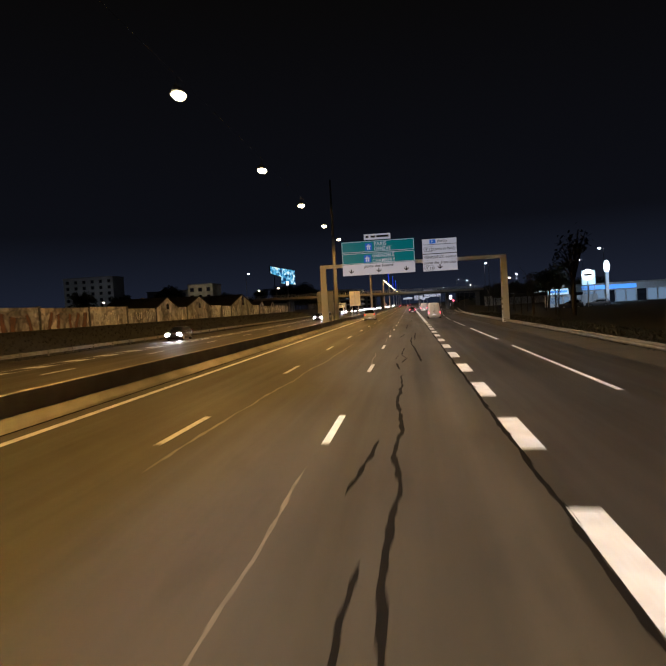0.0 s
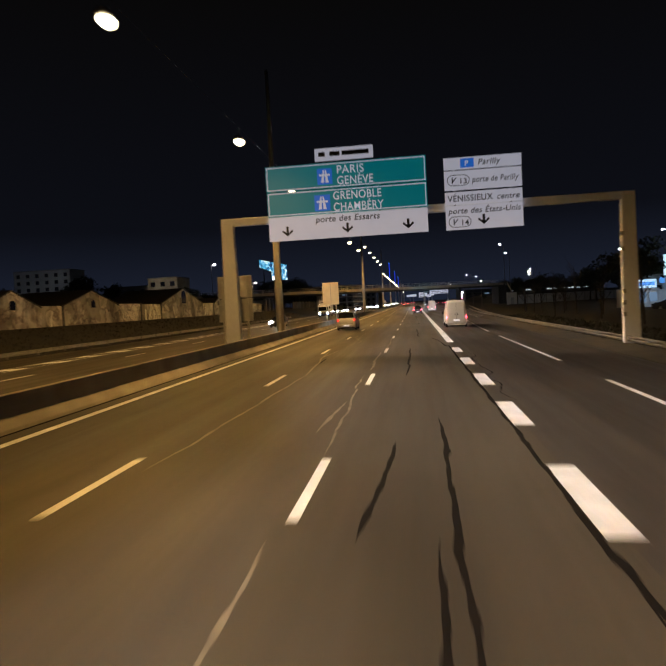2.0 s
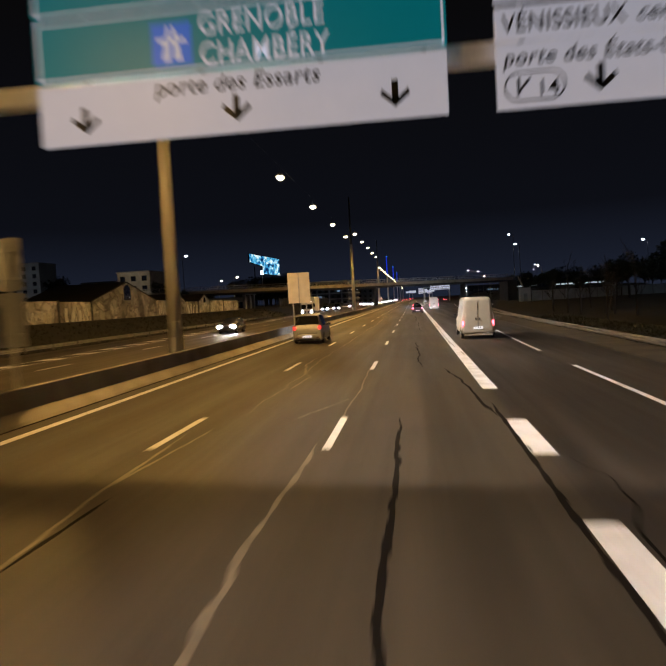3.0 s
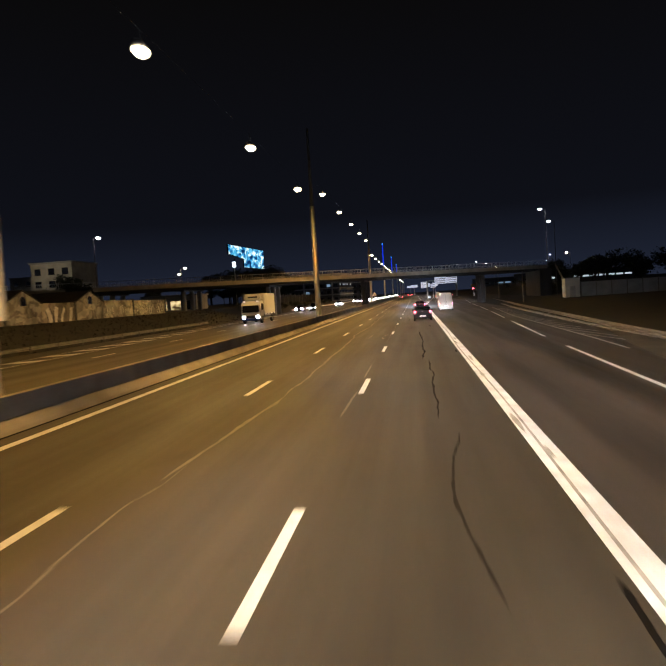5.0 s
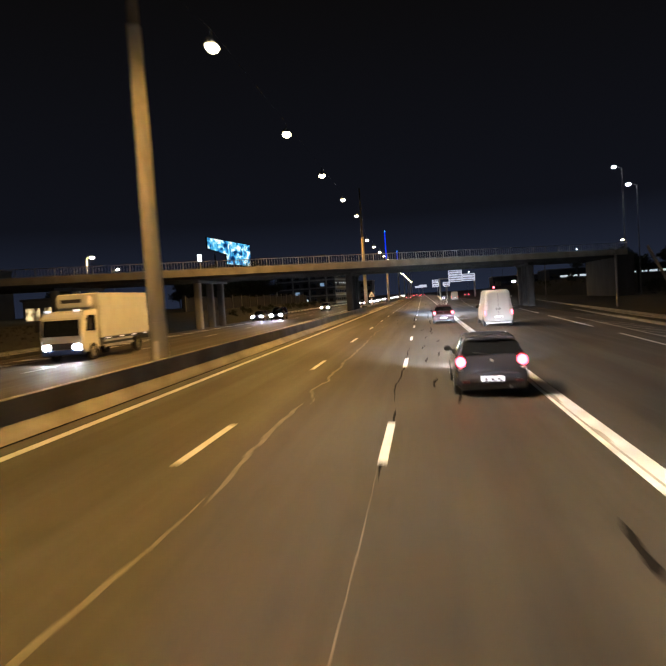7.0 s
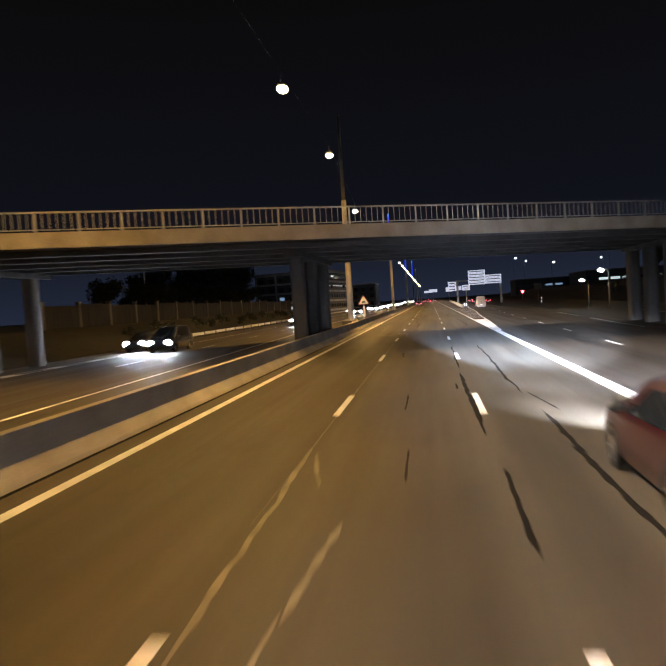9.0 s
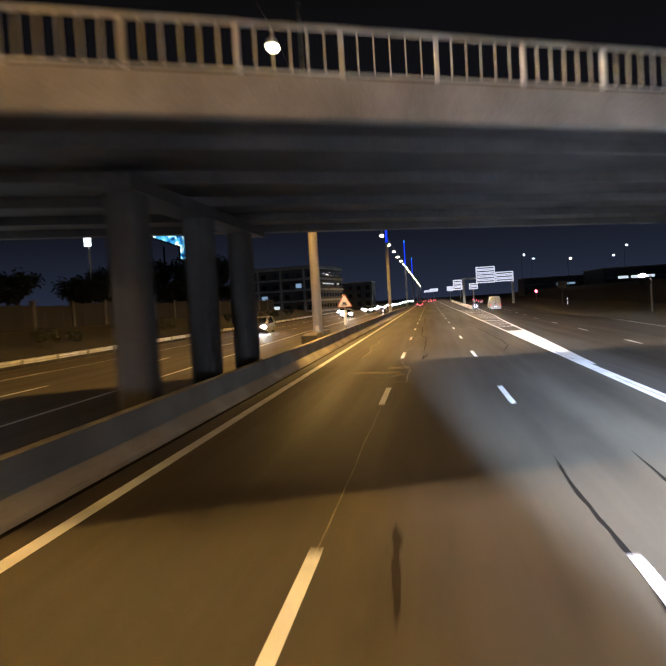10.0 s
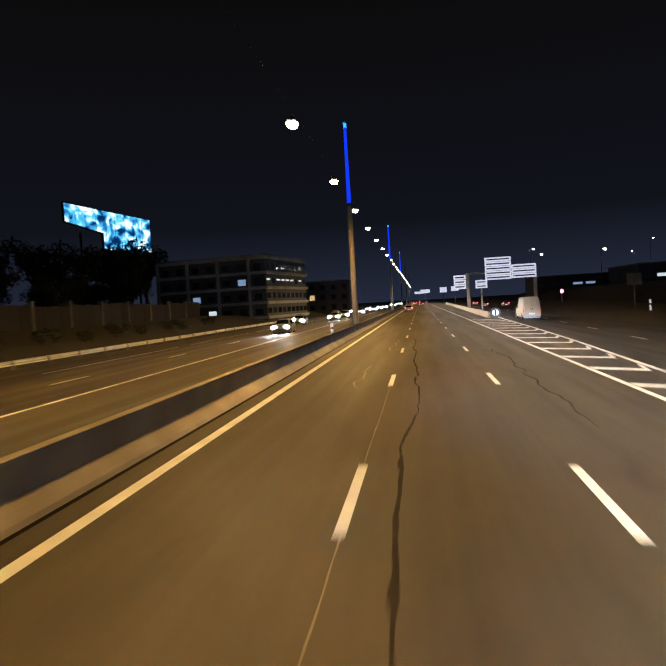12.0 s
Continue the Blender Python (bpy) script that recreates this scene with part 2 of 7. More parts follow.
# ---- ground and carriageways ----
bm = B()
g_prof = [(-3000, 3.0), (-120, 2.6), (-60, 2.2), (-31, 1.7), (-26, 0.6), (-21.5, -0.55), (-20, -0.9), (20, -1.1), (21.5, -0.62), (24, -0.45), (32, 0.0), (60, 0.3), (3000, 0.5)]
loft(bm, [[(x, y, z) for x, z in g_prof] for y in (-150, 0, 100, 200, 300, 500, 1000, 4500)], closed=False, caps=False)
ground = tagged(part("ground", bm, M_GRASS), "dark rough grass verge and open land beside the motorway", "ground", kind="structure")

RIGHT_EDGE = [(-150, 19.6), (150, 19.6), (200, 21.5), (260, 25.0), (340, 30.0), (430, 34.0), (1500, 60.0)]
bm = B()
rows = []
for i in range(166):
    y = -150 + i * 10
    xr = polyline_at(RIGHT_EDGE, y)
    rows.append([(x, y, road_z(x)) for x in (-0.62, 3.25, 6.5, 10.2)] + [(x, y, road_z(x)) for x in (10.2, 14, xr)])
loft(bm, [r[:4] for r in rows], closed=False, caps=False)
road = tagged(part("road", bm, M_ASPHALT), "dark grey asphalt motorway carriageway with sealed cracks", "road", kind="structure")
bm = B()
loft(bm, [r[4:] for r in rows], closed=False, caps=False)
tagged(part("exit_lane", bm, M_ASPHALT_DARK), "darker brown-black asphalt of the exit lane and shoulder", "road", kind="structure")
bm = B()
loft(bm, [[(x, y, road_z(x)) for x in (-21.0, -15.3, -11.5, -7.8, -3.6)] for y in range(-150, 1501, 50)], closed=False, caps=False)
road_2 = tagged(part("road", bm, M_ASPHALT), "opposite asphalt motorway carriageway beyond the central reservation", "road", kind="structure")
bm = B()
loft(bm, [[(x, y, 0.02) for x in (-3.7, -1.2)] for y in range(-150, 1501, 50)], closed=False, caps=False)
tagged(part("median_strip", bm, M_CONC_DARK), "stained concrete strip of the central reservation", "median strip", kind="structure")

# markings on the near carriageway
bm = B()
strip(bm, lambda y: 0.0, -100, 1200, 0.22)
part("edge_line", bm, M_LINE, road)
bm = B()
strip(bm, lambda y: -0.60, -100, 1200, 0.10, 0.003)
part("drain_joint", bm, M_TAR, road)


def dash_mesh(w, length):
    bm = B()
    v = [bm.verts.new(p) for p in ((-w / 2, 0, 0), (w / 2, 0, 0), (w / 2, length, 0), (-w / 2, length, 0))]
    f = bm.faces.new(v)
    r = bmesh.ops.extrude_face_region(bm, geom=[f])
    for q in r["geom"]:
        if isinstance(q, bmesh.types.BMVert):
            q.co.z += 0.004
    bmesh.ops.recalc_face_normals(bm, faces=bm.faces[:])
    me = bpy.data.meshes.new("lane_dash")
    bm.to_mesh(me)
    bm.free()
    me.materials.append(M_LINE)
    return me


ME_T1, ME_T2 = dash_mesh(0.15, 3.1), dash_mesh(0.42, 3.1)
for lx in (3.25, 6.5):
    for k in range(-6, 60):
        shared("lane_dash", ME_T1, (lx, 11.7 + 12.97 * k, road_z(lx)), road).rotation_euler[1] = FALL
for k in range(-8, 11):
    shared("lane_dash", ME_T2, (10.19, 11.2 + 6.5 * k, road_z(10.19)), road).rotation_euler[1] = FALL
bm = B()
strip(bm, lambda y: 10.19, 84, 256, 0.42)
part("lane_line", bm, M_LINE, road)
EXIT_LINE = [(-200, 13.88), (100, 13.88), (128.7, 14.6), (147, 15.15), (175, 16.5), (197, 17.6), (260, 20.2), (340, 24.6), (460, 30.0)]
bm = B()
for k in range(-3, 16):
    strip(bm, lambda y: polyline_at(EXIT_LINE, y), 18.6 + 26 * k, 38.0 + 26 * k, 0.18)
part("edge_line", bm, M_LINE, road)
GORE = [(254, 10.45), (272, 11.2), (300, 12.15), (316, 12.95), (332, 13.5), (352, 14.0), (364, 14.35), (430, 17.6)]
bm = B()
strip(bm, lambda y: 10.08, 256, 1100, 0.2)
strip(bm, lambda y: polyline_at(GORE, y), 254, 430, 0.22)
part("edge_line", bm, M_LINE, road)
bm = B()
loft(bm, [[(10.2, y, road_z(10.2) + 0.003), (polyline_at(GORE, y) - 0.1, y, road_z(polyline_at(GORE, y)) + 0.003)] for y in (255, 262, 270, 279)], closed=False, caps=False)
part("painted_wedge", bm, M_LINE, road)
for k in range(-7, 9):
    y = 318.6 + 4.7 * k
    xr = polyline_at(GORE, y + 1) - 0.1
    xa = 10.2
    if xr - xa > 0.6:
        xm = xa + (xr - xa) * 0.84
        bm = B()
        pts = [(xa, y + 0.9), (xm, y), (xr, y + 1.7)]
        for (xa1, ya1), (xb1, yb1) in zip(pts, pts[1:]):
            q = [(xa1, ya1), (xb1, yb1), (xb1, yb1 + 0.9), (xa1, ya1 + 0.9)]
            bm.faces.new([bm.verts.new((px, py, road_z(px) + 0.005)) for px, py in q])
        part("chevron_stripe", bm, M_LINE, road)
for k in range(14):
    y = 237.3 + 13 * k
    x = 14.35 + 0.027 * (y - 240) + max(0, y - 300) * 0.02
    o = shared("lane_dash", ME_T1, (x, y, road_z(x)), road, -0.03)

# markings on the far carriageway: edge line, dashes, and a striped band beside the joining lane
JOIN_IN = [(-100, -13.0), (100, -13.1), (167, -14.75), (195, -16.1), (230, -16.3), (300, -15.7), (1200, -15.6)]
JOIN_OUT = [(-100, -14.3), (100, -14.6), (167, -17.3), (195, -18.4), (235, -17.3), (262, -16.3), (1200, -16.2)]
bm = B()
strip(bm, lambda y: polyline_at([(-100, -5.1), (200, -5.1), (290, -7.4), (1200, -7.8)], y), -100, 1200, 0.18)
part("edge_line", bm, M_LINE, road_2)
for pts in (JOIN_IN, JOIN_OUT):
    bm = B()
    strip(bm, lambda y: polyline_at(pts, y), -100, 262 if pts is JOIN_OUT else 300, 0.13)
    part("edge_line", bm, M_LINE, road_2)
for k in range(34):
    bm = B()
    strip(bm, lambda y: -15.65, 309.2 + 23 * k, 329.2 + 23 * k, 0.18)
    part("edge_dash", bm, M_LINE, road_2)
for k in range(66):
    y = -36 + 4.45 * k
    xa, xb = polyline_at(JOIN_OUT, y), polyline_at(JOIN_IN, y)
    if xb - xa > 0.5:
        bm = B()
        bm.faces.new([bm.verts.new((x, yy, road_z(x) + 0.006)) for x, yy in ((xa, y), (xb, y + 0.3), (xb, y + 1.75), (xa, y + 1.45))])
        part("band_stripe", bm, M_LINE, road_2)
for k in range(-4, 50):
    x = -9.65 - 0.017 * max(0, min(90, 3.5 + 13 * k - 85))
    shared("lane_dash", ME_T1, (x, 3.5 + 13 * k, road_z(x)), road_2)

# concrete barrier along the central reservation
bm = B()
profile_y(bm, [(-0.66, -0.02), (-0.72, 0.08), (-0.95, 0.30), (-0.975, 0.79), (-1.20, 0.79), (-1.225, 0.30), (-1.46, 0.08), (-1.5, -0.02)], -100, 1100, 40)
tagged(part("safety_barrier", bm, M_CONC), "long cast concrete safety barrier with a sloping foot", "barrier", kind="structure")


# ---- sealed cracks in the near carriageway ----
def crack(y0, y1, x0, x1, width, sway, seed, material, wave=2.6):
    """A wandering sealed crack, drawn as a ribbon of uneven width."""
    bm = B()
    n = max(4, int((y1 - y0) / 0.14))
    rows = []
    for i in range(n + 1):
        f = i / n
        y = y0 + (y1 - y0) * f
        x = x0 + (x1 - x0) * f + sway * (noise.noise((y / wave, seed, 0)) + 0.32 * noise.noise((y * 2.9 / wave, seed, 3)))
        w = 0.85 * width * (0.68 + 0.75 * abs(noise.noise((y * 1.3, seed, 7)))) * min(1, 6 * f + 0.15, 6 * (1 - f) + 0.15)
        rows.append([bm.verts.new((x + s * w * (0.5 + 0.45 * noise.noise((y * 2.2, seed, 20 + 9 * s)) + 0.12 * noise.noise((y * 7.0, seed, 50 + 9 * s))), y, road_z(x) + 0.003)) for s in (-1, 1)])
    for a, b in zip(rows, rows[1:]):
        bm.faces.new((a[0], a[1], b[1], b[0]))
    return part("crack_seal", bm, material, road)


def crack_line(pts, width, seed, material):
    """A sealed crack that bends through the given (y, x) places."""
    bm = B()
    y0, y1 = pts[0][0], pts[-1][0]
    n = max(4, int((y1 - y0) / 0.14))
    rows = []
    for i in range(n + 1):
        f = i / n
        y = y0 + (y1 - y0) * f
        x = polyline_at(pts, y) + 0.035 * noise.noise((y * 1.1, seed, 0)) + 0.012 * noise.noise((y * 3.4, seed, 3))
        w = 0.85 * width * (0.68 + 0.75 * abs(noise.noise((y * 1.3, seed, 7)))) * min(1, 9 * f + 0.15, 9 * (1 - f) + 0.15)
        rows.append([bm.verts.new((x + s * w * (0.5 + 0.4 * noise.noise((y * 2.2, seed, 20 + 9 * s))), y, road_z(x) + 0.003)) for s in (-1, 1)])
    for a, b in zip(rows, rows[1:]):
        bm.faces.new((a[0], a[1], b[1], b[0]))
    return part("crack_seal", bm, material, road)


def cracks(material, seed, rows):
    for i, (y0, y1, x0, x1, w, sway) in enumerate(rows):
        crack(y0, y1, x0, x1, w, sway, seed + i * 3.7, material)


# dark tar seals, stretch by stretch
cracks(M_TAR, 11.3, ((-6, 24, 7.88, 7.80, 0.12, 0.16), (3, 6, 7.42, 7.56, 0.10, 0.08), (8.4, 12, 7.25, 7.50, 0.10, 0.10), (25.4, 28.2, 7.66, 7.48, 0.13, 0.05), (28.4, 30.8, 7.72, 7.95, 0.11, 0.04),
                     (30.6, 33, 7.90, 7.66, 0.08, 0.04), (32.8, 38, 7.66, 7.72, 0.08, 0.05), (28.7, 33.5, 8.56, 8.46, 0.14, 0.05), (33.3, 38.9, 8.46, 8.29, 0.13, 0.05), (38.7, 41.5, 8.29, 8.12, 0.12, 0.04), (41.3, 50, 8.12, 8.22, 0.10, 0.08), (30.0, 32.7, 7.44, 7.44, 0.06, 0.06), (46, 57.5, 8.40, 8.50, 0.12, 0.08), (50, 55, 7.36, 7.62, 0.10, 0.06), (66, 79.5, 7.72, 7.78, 0.13, 0.14),
                     (71, 73.5, 3.90, 3.91, 0.10, 0.04), (79.5, 89.5, 9.95, 9.20, 0.10, 0.15), (60, 76, 10.5, 10.6, 0.06, 0.4)))
cracks(M_TAR, 71.9, ((90, 104, 8.30, 8.20, 0.08, 0.3),
                     (163.3, 164.8, 9.18, 9.23, 0.14, 0.03), (166.4, 172, 6.50, 6.50, 0.06, 0.06), (173, 189, 6.40, 6.52, 0.06, 0.14), (183, 190, 9.20, 8.90, 0.05, 0.2), (140.2, 141.6, 9.86, 9.88, 0.10, 0.03),
                     (115.0, 116.6, 9.82, 9.86, 0.12, 0.03)))
crack_line(((116.0, 8.78), (117.3, 8.66), (118.6, 8.53), (119.7, 8.51), (121.2, 8.62), (123.2, 8.86)), 0.06, 61.2, M_TAR_WORN)
crack_line(((124.6, 8.50), (126.7, 8.55), (128.5, 8.50), (130.9, 8.53), (132.4, 8.63), (133.8, 8.53), (137.2, 8.56)), 0.075, 64.9, M_TAR_WORN)
crack_line(((137.6, 8.30), (139.8, 8.36), (141.0, 8.45), (142.3, 8.37), (144.8, 8.38), (148.5, 8.46)), 0.09, 67.7, M_TAR)
crack_line(((148.2, 8.46), (150.2, 8.38), (151.0, 8.42), (151.6, 8.33), (152.7, 8.38), (154.0, 8.30), (156.5, 8.33)), 0.10, 69.1, M_TAR)
for k, (ya, xa) in enumerate(((172.5, 7.9), (175.2, 7.4), (178.1, 8.0), (181.6, 7.2), (184.0, 7.7), (187.5, 7.1), (191.3, 7.9), (194.4, 7.3), (198.2, 7.6), (201.5, 7.0))):
    crack(ya, ya + 1.9, xa, xa + 0.12, 0.09, 0.10, 130.3 + k, M_TAR, 1.4)
cracks(M_TAR, 152.7, ((199, 207, 7.70, 7.75, 0.08, 0.15), (211.2, 214.5, 6.41, 6.41, 0.12, 0.03), (211, 219.5, 7.73, 7.78, 0.14, 0.08), (219.6, 222.4, 8.20, 7.78, 0.08, 0.08), (222.2, 240, 7.68, 7.78, 0.11, 0.12),
                      (217, 227.3, 6.35, 6.33, 0.16, 0.04), (228.6, 239.6, 6.36, 6.46, 0.10, 0.06), (223.2, 224.4, 6.08, 6.10, 0.07, 0.03), (257.2, 259.2, 4.18, 4.18, 0.08, 0.03)))
cracks(M_TAR_WORN, 198.4, ((219.8, 222.4, 4.77, 4.78, 0.06, 0.03), (213.8, 215.8, 5.0, 4.98, 0.06, 0.03), (233.8, 236.2, 4.18, 4.06, 0.12, 0.05), (261.2, 264.2, 8.02, 8.53, 0.09, 0.04), (264.0, 267.5, 8.53, 8.71, 0.09, 0.05), (267.3, 274, 8.71, 8.61, 0.09, 0.08), (273.8, 286, 8.61, 8.46, 0.08, 0.14), (257.9, 259.8, 4.22, 4.36, 0.10, 0.04)))
cracks(M_TAR_WORN, 203.1, ((261.8, 273, 4.20, 4.28, 0.08, 0.06), (272.6, 276, 4.27, 3.86, 0.08, 0.05), (275.8, 281.6, 3.86, 3.97, 0.08, 0.10), (281.2, 289, 3.97, 3.82, 0.10, 0.06),
                      (288.6, 292, 3.82, 4.07, 0.08, 0.05), (291.6, 324, 4.09, 3.80, 0.08, 0.2), (290, 312, 7.60, 7.90, 0.07, 0.4)))
for k in range(8):
    crack(-8 + 11 * k, 4.5 + 11 * k, 9.94, 9.93, 0.125, 0.06, 80.2 + k, M_TAR)
# pale seals and scraped markings, stretch by stretch
cracks(M_PALE, 40.9, ((3, 9.8, 6.47, 6.42, 0.07, 0.05), (9.6, 15.6, 3.84, 3.81, 0.12, 0.05), (15.4, 31, 3.81, 4.23, 0.11, 0.12), (27.2, 34.5, 6.43, 6.27, 0.07, 0.06), (28.5, 43, 4.24, 4.34, 0.11, 0.08),
                      (31, 37, 3.20, 3.28, 0.03, 0.02), (43.5, 49.8, 6.46, 6.34, 0.08, 0.06), (54, 66, 6.47, 6.20, 0.08, 0.18), (56, 60, 6.02, 6.17, 0.10, 0.06), (53, 66.5, 3.70, 4.06, 0.10, 0.08), (66.3, 78, 4.06, 3.42, 0.10, 0.1),
                      (68, 77, 6.36, 6.28, 0.11, 0.12), (79, 93, 6.46, 6.47, 0.06, 0.12), (79.5, 82.4, 5.44, 6.34, 0.08, 0.08), (87, 94.6, 4.40, 3.45, 0.09, 0.4), (73.8, 78.2, 3.54, 3.88, 0.08, 0.06)))
cracks(M_PALE, 96.5, ((84.3, 87.3, 4.40, 4.48, 0.09, 0.08), (80, 100, 4.20, 3.95, 0.05, 0.3), (100, 121, 4.10, 4.20, 0.06, 0.2), (120, 128, 4.10, 4.42, 0.12, 0.05), (127.8, 151, 4.42, 4.18, 0.12, 0.10), (150.8, 154.6, 4.20, 3.97, 0.13, 0.04), (154.4, 165.6, 3.97, 4.33, 0.13, 0.07), (165.4, 173, 4.33, 4.21, 0.14, 0.18),
                      (172.8, 196, 4.25, 4.08, 0.12, 0.3),
                      (125, 128.8, 6.33, 6.35, 0.09, 0.05), (131.8, 136, 6.36, 6.32, 0.07, 0.04), (150.8, 154.2, 5.17, 5.25, 0.13, 0.02), (149.8, 151.6, 6.11, 5.98, 0.12, 0.02), (152.4, 154.3, 6.00, 6.24, 0.09, 0.03),
                      (147, 167, 6.42, 6.46, 0.022, 0.03), (196, 205, 4.0, 4.1, 0.07, 0.2)))
cracks(M_PALE, 140.1, ((208.6, 216, 3.45, 3.31, 0.11, 0.13), (213.6, 215.6, 3.82, 3.44, 0.08, 0.04), (209.8, 212.1, 4.16, 4.35, 0.12, 0.03), (207.6, 209.8, 4.03, 4.12, 0.08, 0.03), (212, 246, 3.28, 3.26, 0.03, 0.03),
                       (249.6, 253.5, 3.73, 3.75, 0.08, 0.04), (253.3, 255.0, 3.75, 3.46, 0.09, 0.03), (254.8, 256.4, 3.46, 3.30, 0.08, 0.03), (256.2, 258.4, 3.30, 3.38, 0.08, 0.03), (258.6, 261.0, 1.36, 1.48, 0.10, 0.04), (260.8, 263.2, 1.48, 1.45, 0.09, 0.05),
                       (263.0, 265.5, 1.45, 1.17, 0.10, 0.04), (265.3, 268.5, 1.17, 1.43, 0.09, 0.05), (268.3, 270.8, 1.43, 1.24, 0.09, 0.04), (270.6, 274.6, 1.24, 1.40, 0.08, 0.06), (261.8, 264.6, 3.28, 3.52, 0.06, 0.04),
                       (266, 300, 3.28, 3.26, 0.03, 0.02), (296, 304, 2.3, 2.0, 0.10, 0.4), (311, 322, 2.6, 2.9, 0.09, 0.3)))
bm = B()
strip(bm, lambda y: 10.14 + 0.05 * math.sin(y * 0.21), 100, 250, 0.05, 0.006, 2.0)
part("worn_streak", bm, M_LINE_OLD, road)
def stroke(ax, ay, bx, by, w, material):
    bm = B()
    d = (Vector((bx, by)) - Vector((ax, ay))).normalized()
    nx, ny = -d.y * w / 2, d.x * w / 2
    rows = []
    for i in range(9):
        f = i / 8
        k = (0.6 + 0.5 * abs(noise.noise((f * 5, ax, ay)))) * min(1, 5 * f + 0.3, 5 * (1 - f) + 0.3)
        x, y = ax + (bx - ax) * f, ay + (by - ay) * f
        rows.append([bm.verts.new((x + s * nx * k, y + s * ny * k, road_z(x) + 0.0035)) for s in (-1, 1)])
    for a, b in zip(rows, rows[1:]):
        bm.faces.new((a[0], b[0], b[1], a[1]))
    part("ghost_marking", bm, material, road)


# ghosts of scraped-off markings past the bridge
for k in range(3):
    stroke(1.55 + 0.12 * k, 252.22 + 0.19 * k, 3.55 - 0.04 * k, 252.18 + 0.21 * k, 0.12, M_GHOST_BRIGHT)
    stroke(2.84, 253.66 + 0.27 * k, 3.70, 253.86 + 0.26 * k, 0.17, M_GHOST_BRIGHT)
    stroke(3.05 + 0.1 * k, 250.9 + 0.15 * k, 3.52 + 0.05 * k, 251.95 - 0.1 * k, 0.05, M_GHOST_BRIGHT)
stroke(1.38, 259.16, 2.16, 259.66, 0.10, M_GHOST)
stroke(2.16, 259.66, 3.2, 258.61, 0.12, M_GHOST)
for k in range(3):
    stroke(2.28 + 0.05 * k, 258.95 + 0.22 * k, 3.05 + 0.08 * k, 258.05 + 0.30 * k, 0.09, M_GHOST)
stroke(2.12, 258.9, 2.36, 259.6, 0.10, M_GHOST)
for y in (249.5, 263.0):
    bm = B()
    x0 = 2.2 + 0.35 * (y % 3)
    bm.faces.new([bm.verts.new((x, yy, road_z(x) + 0.003)) for x, yy in ((x0, y), (x0 + 1.6, y + 0.1), (x0 + 1.6, y + 0.25), (x0, y + 0.16))])
    part("ghost_marking", bm, M_GHOST, road)
# worn patches in the long white lane line
rnd = random.Random(17)
for k in range(26):
    y, ln, x = 96 + 6.0 * k + rnd.uniform(-2, 2), rnd.uniform(0.8, 2.6), 10.19 + rnd.uniform(-0.15, 0.12)
    bm = B()
    n = 8
    pts = [(x + 0.06 * math.cos(6.283 * i / n) * rnd.uniform(0.5, 1.3), y + ln / 2 * math.sin(6.283 * i / n) * rnd.uniform(0.7, 1.1)) for i in range(n)]
    bm.faces.new([bm.verts.new((px, py, road_z(px) + 0.0065)) for px, py in pts])
    part("worn_patch", bm, M_LINE_OLD, road)
# hatched area beside the exit lane
bm = B()
HATCH = [(140, 16.6), (147, 16.85), (178, 17.3), (215, 19.3)]
strip(bm, lambda y: polyline_at(HATCH, y) + 0.55, 140, 215, 0.16)
part("edge_line", bm, M_LINE_OLD, road)
for k in range(14):
    y = 142 + 4.6 * k
    bm = B()
    xa, xb = polyline_at(HATCH, y + 8) + 0.66, polyline_at(HATCH, y) + 2.1
    bm.faces.new([bm.verts.new((x, yy, road_z(x) + 0.004)) for x, yy in ((xa, y + 8), (xb, y), (xb, y + 0.9), (xa, y + 8.9))])
    part("hatch_stripe", bm, M_LINE_OLD, road)

# ---- steel guard rail beside the hard shoulder ----
def rail_line(pts_xy, z_off, label, material=None, drop=0.26):
    t = thing("guard_rail", (pts_xy[0][0], pts_xy[0][1], 0), label, "guard rail", kind="structure")
    o = Vector((pts_xy[0][0], pts_xy[0][1], 0))
    prof = [(0.0, 0.42), (-0.05, 0.47), (-0.05, 0.52), (0.0, 0.57), (-0.05, 0.63), (-0.05, 0.69), (0.0, 0.74), (0.012, 0.74), (-0.035, 0.685), (-0.035, 0.635), (0.012, 0.57), (-0.035, 0.515), (-0.035, 0.475), (0.012, 0.42)]
    bm = B()
    loft(bm, [[(x + dx - o.x, y - o.y, z_off(x) + dz - drop) for dx, dz in prof] for x, y in pts_xy])
    part("beam", bm, material or M_STEEL, t)
    for (xa, ya), (xb, yb) in zip(pts_xy, pts_xy[1:]):
        n = max(1, int((yb - ya) / 4))
        for i in range(n):
            x, y = xa + (xb - xa) * i / n, ya + (yb - ya) * i / n
            bm = B()
            box(bm, x - o.x + 0.04, x - o.x + 0.14, y - o.y - 0.03, y - o.y + 0.03, z_off(x) - 0.5, z_off(x) + 0.72 - drop)
            part("post", bm, M_STEEL_DARK, t)
    return t


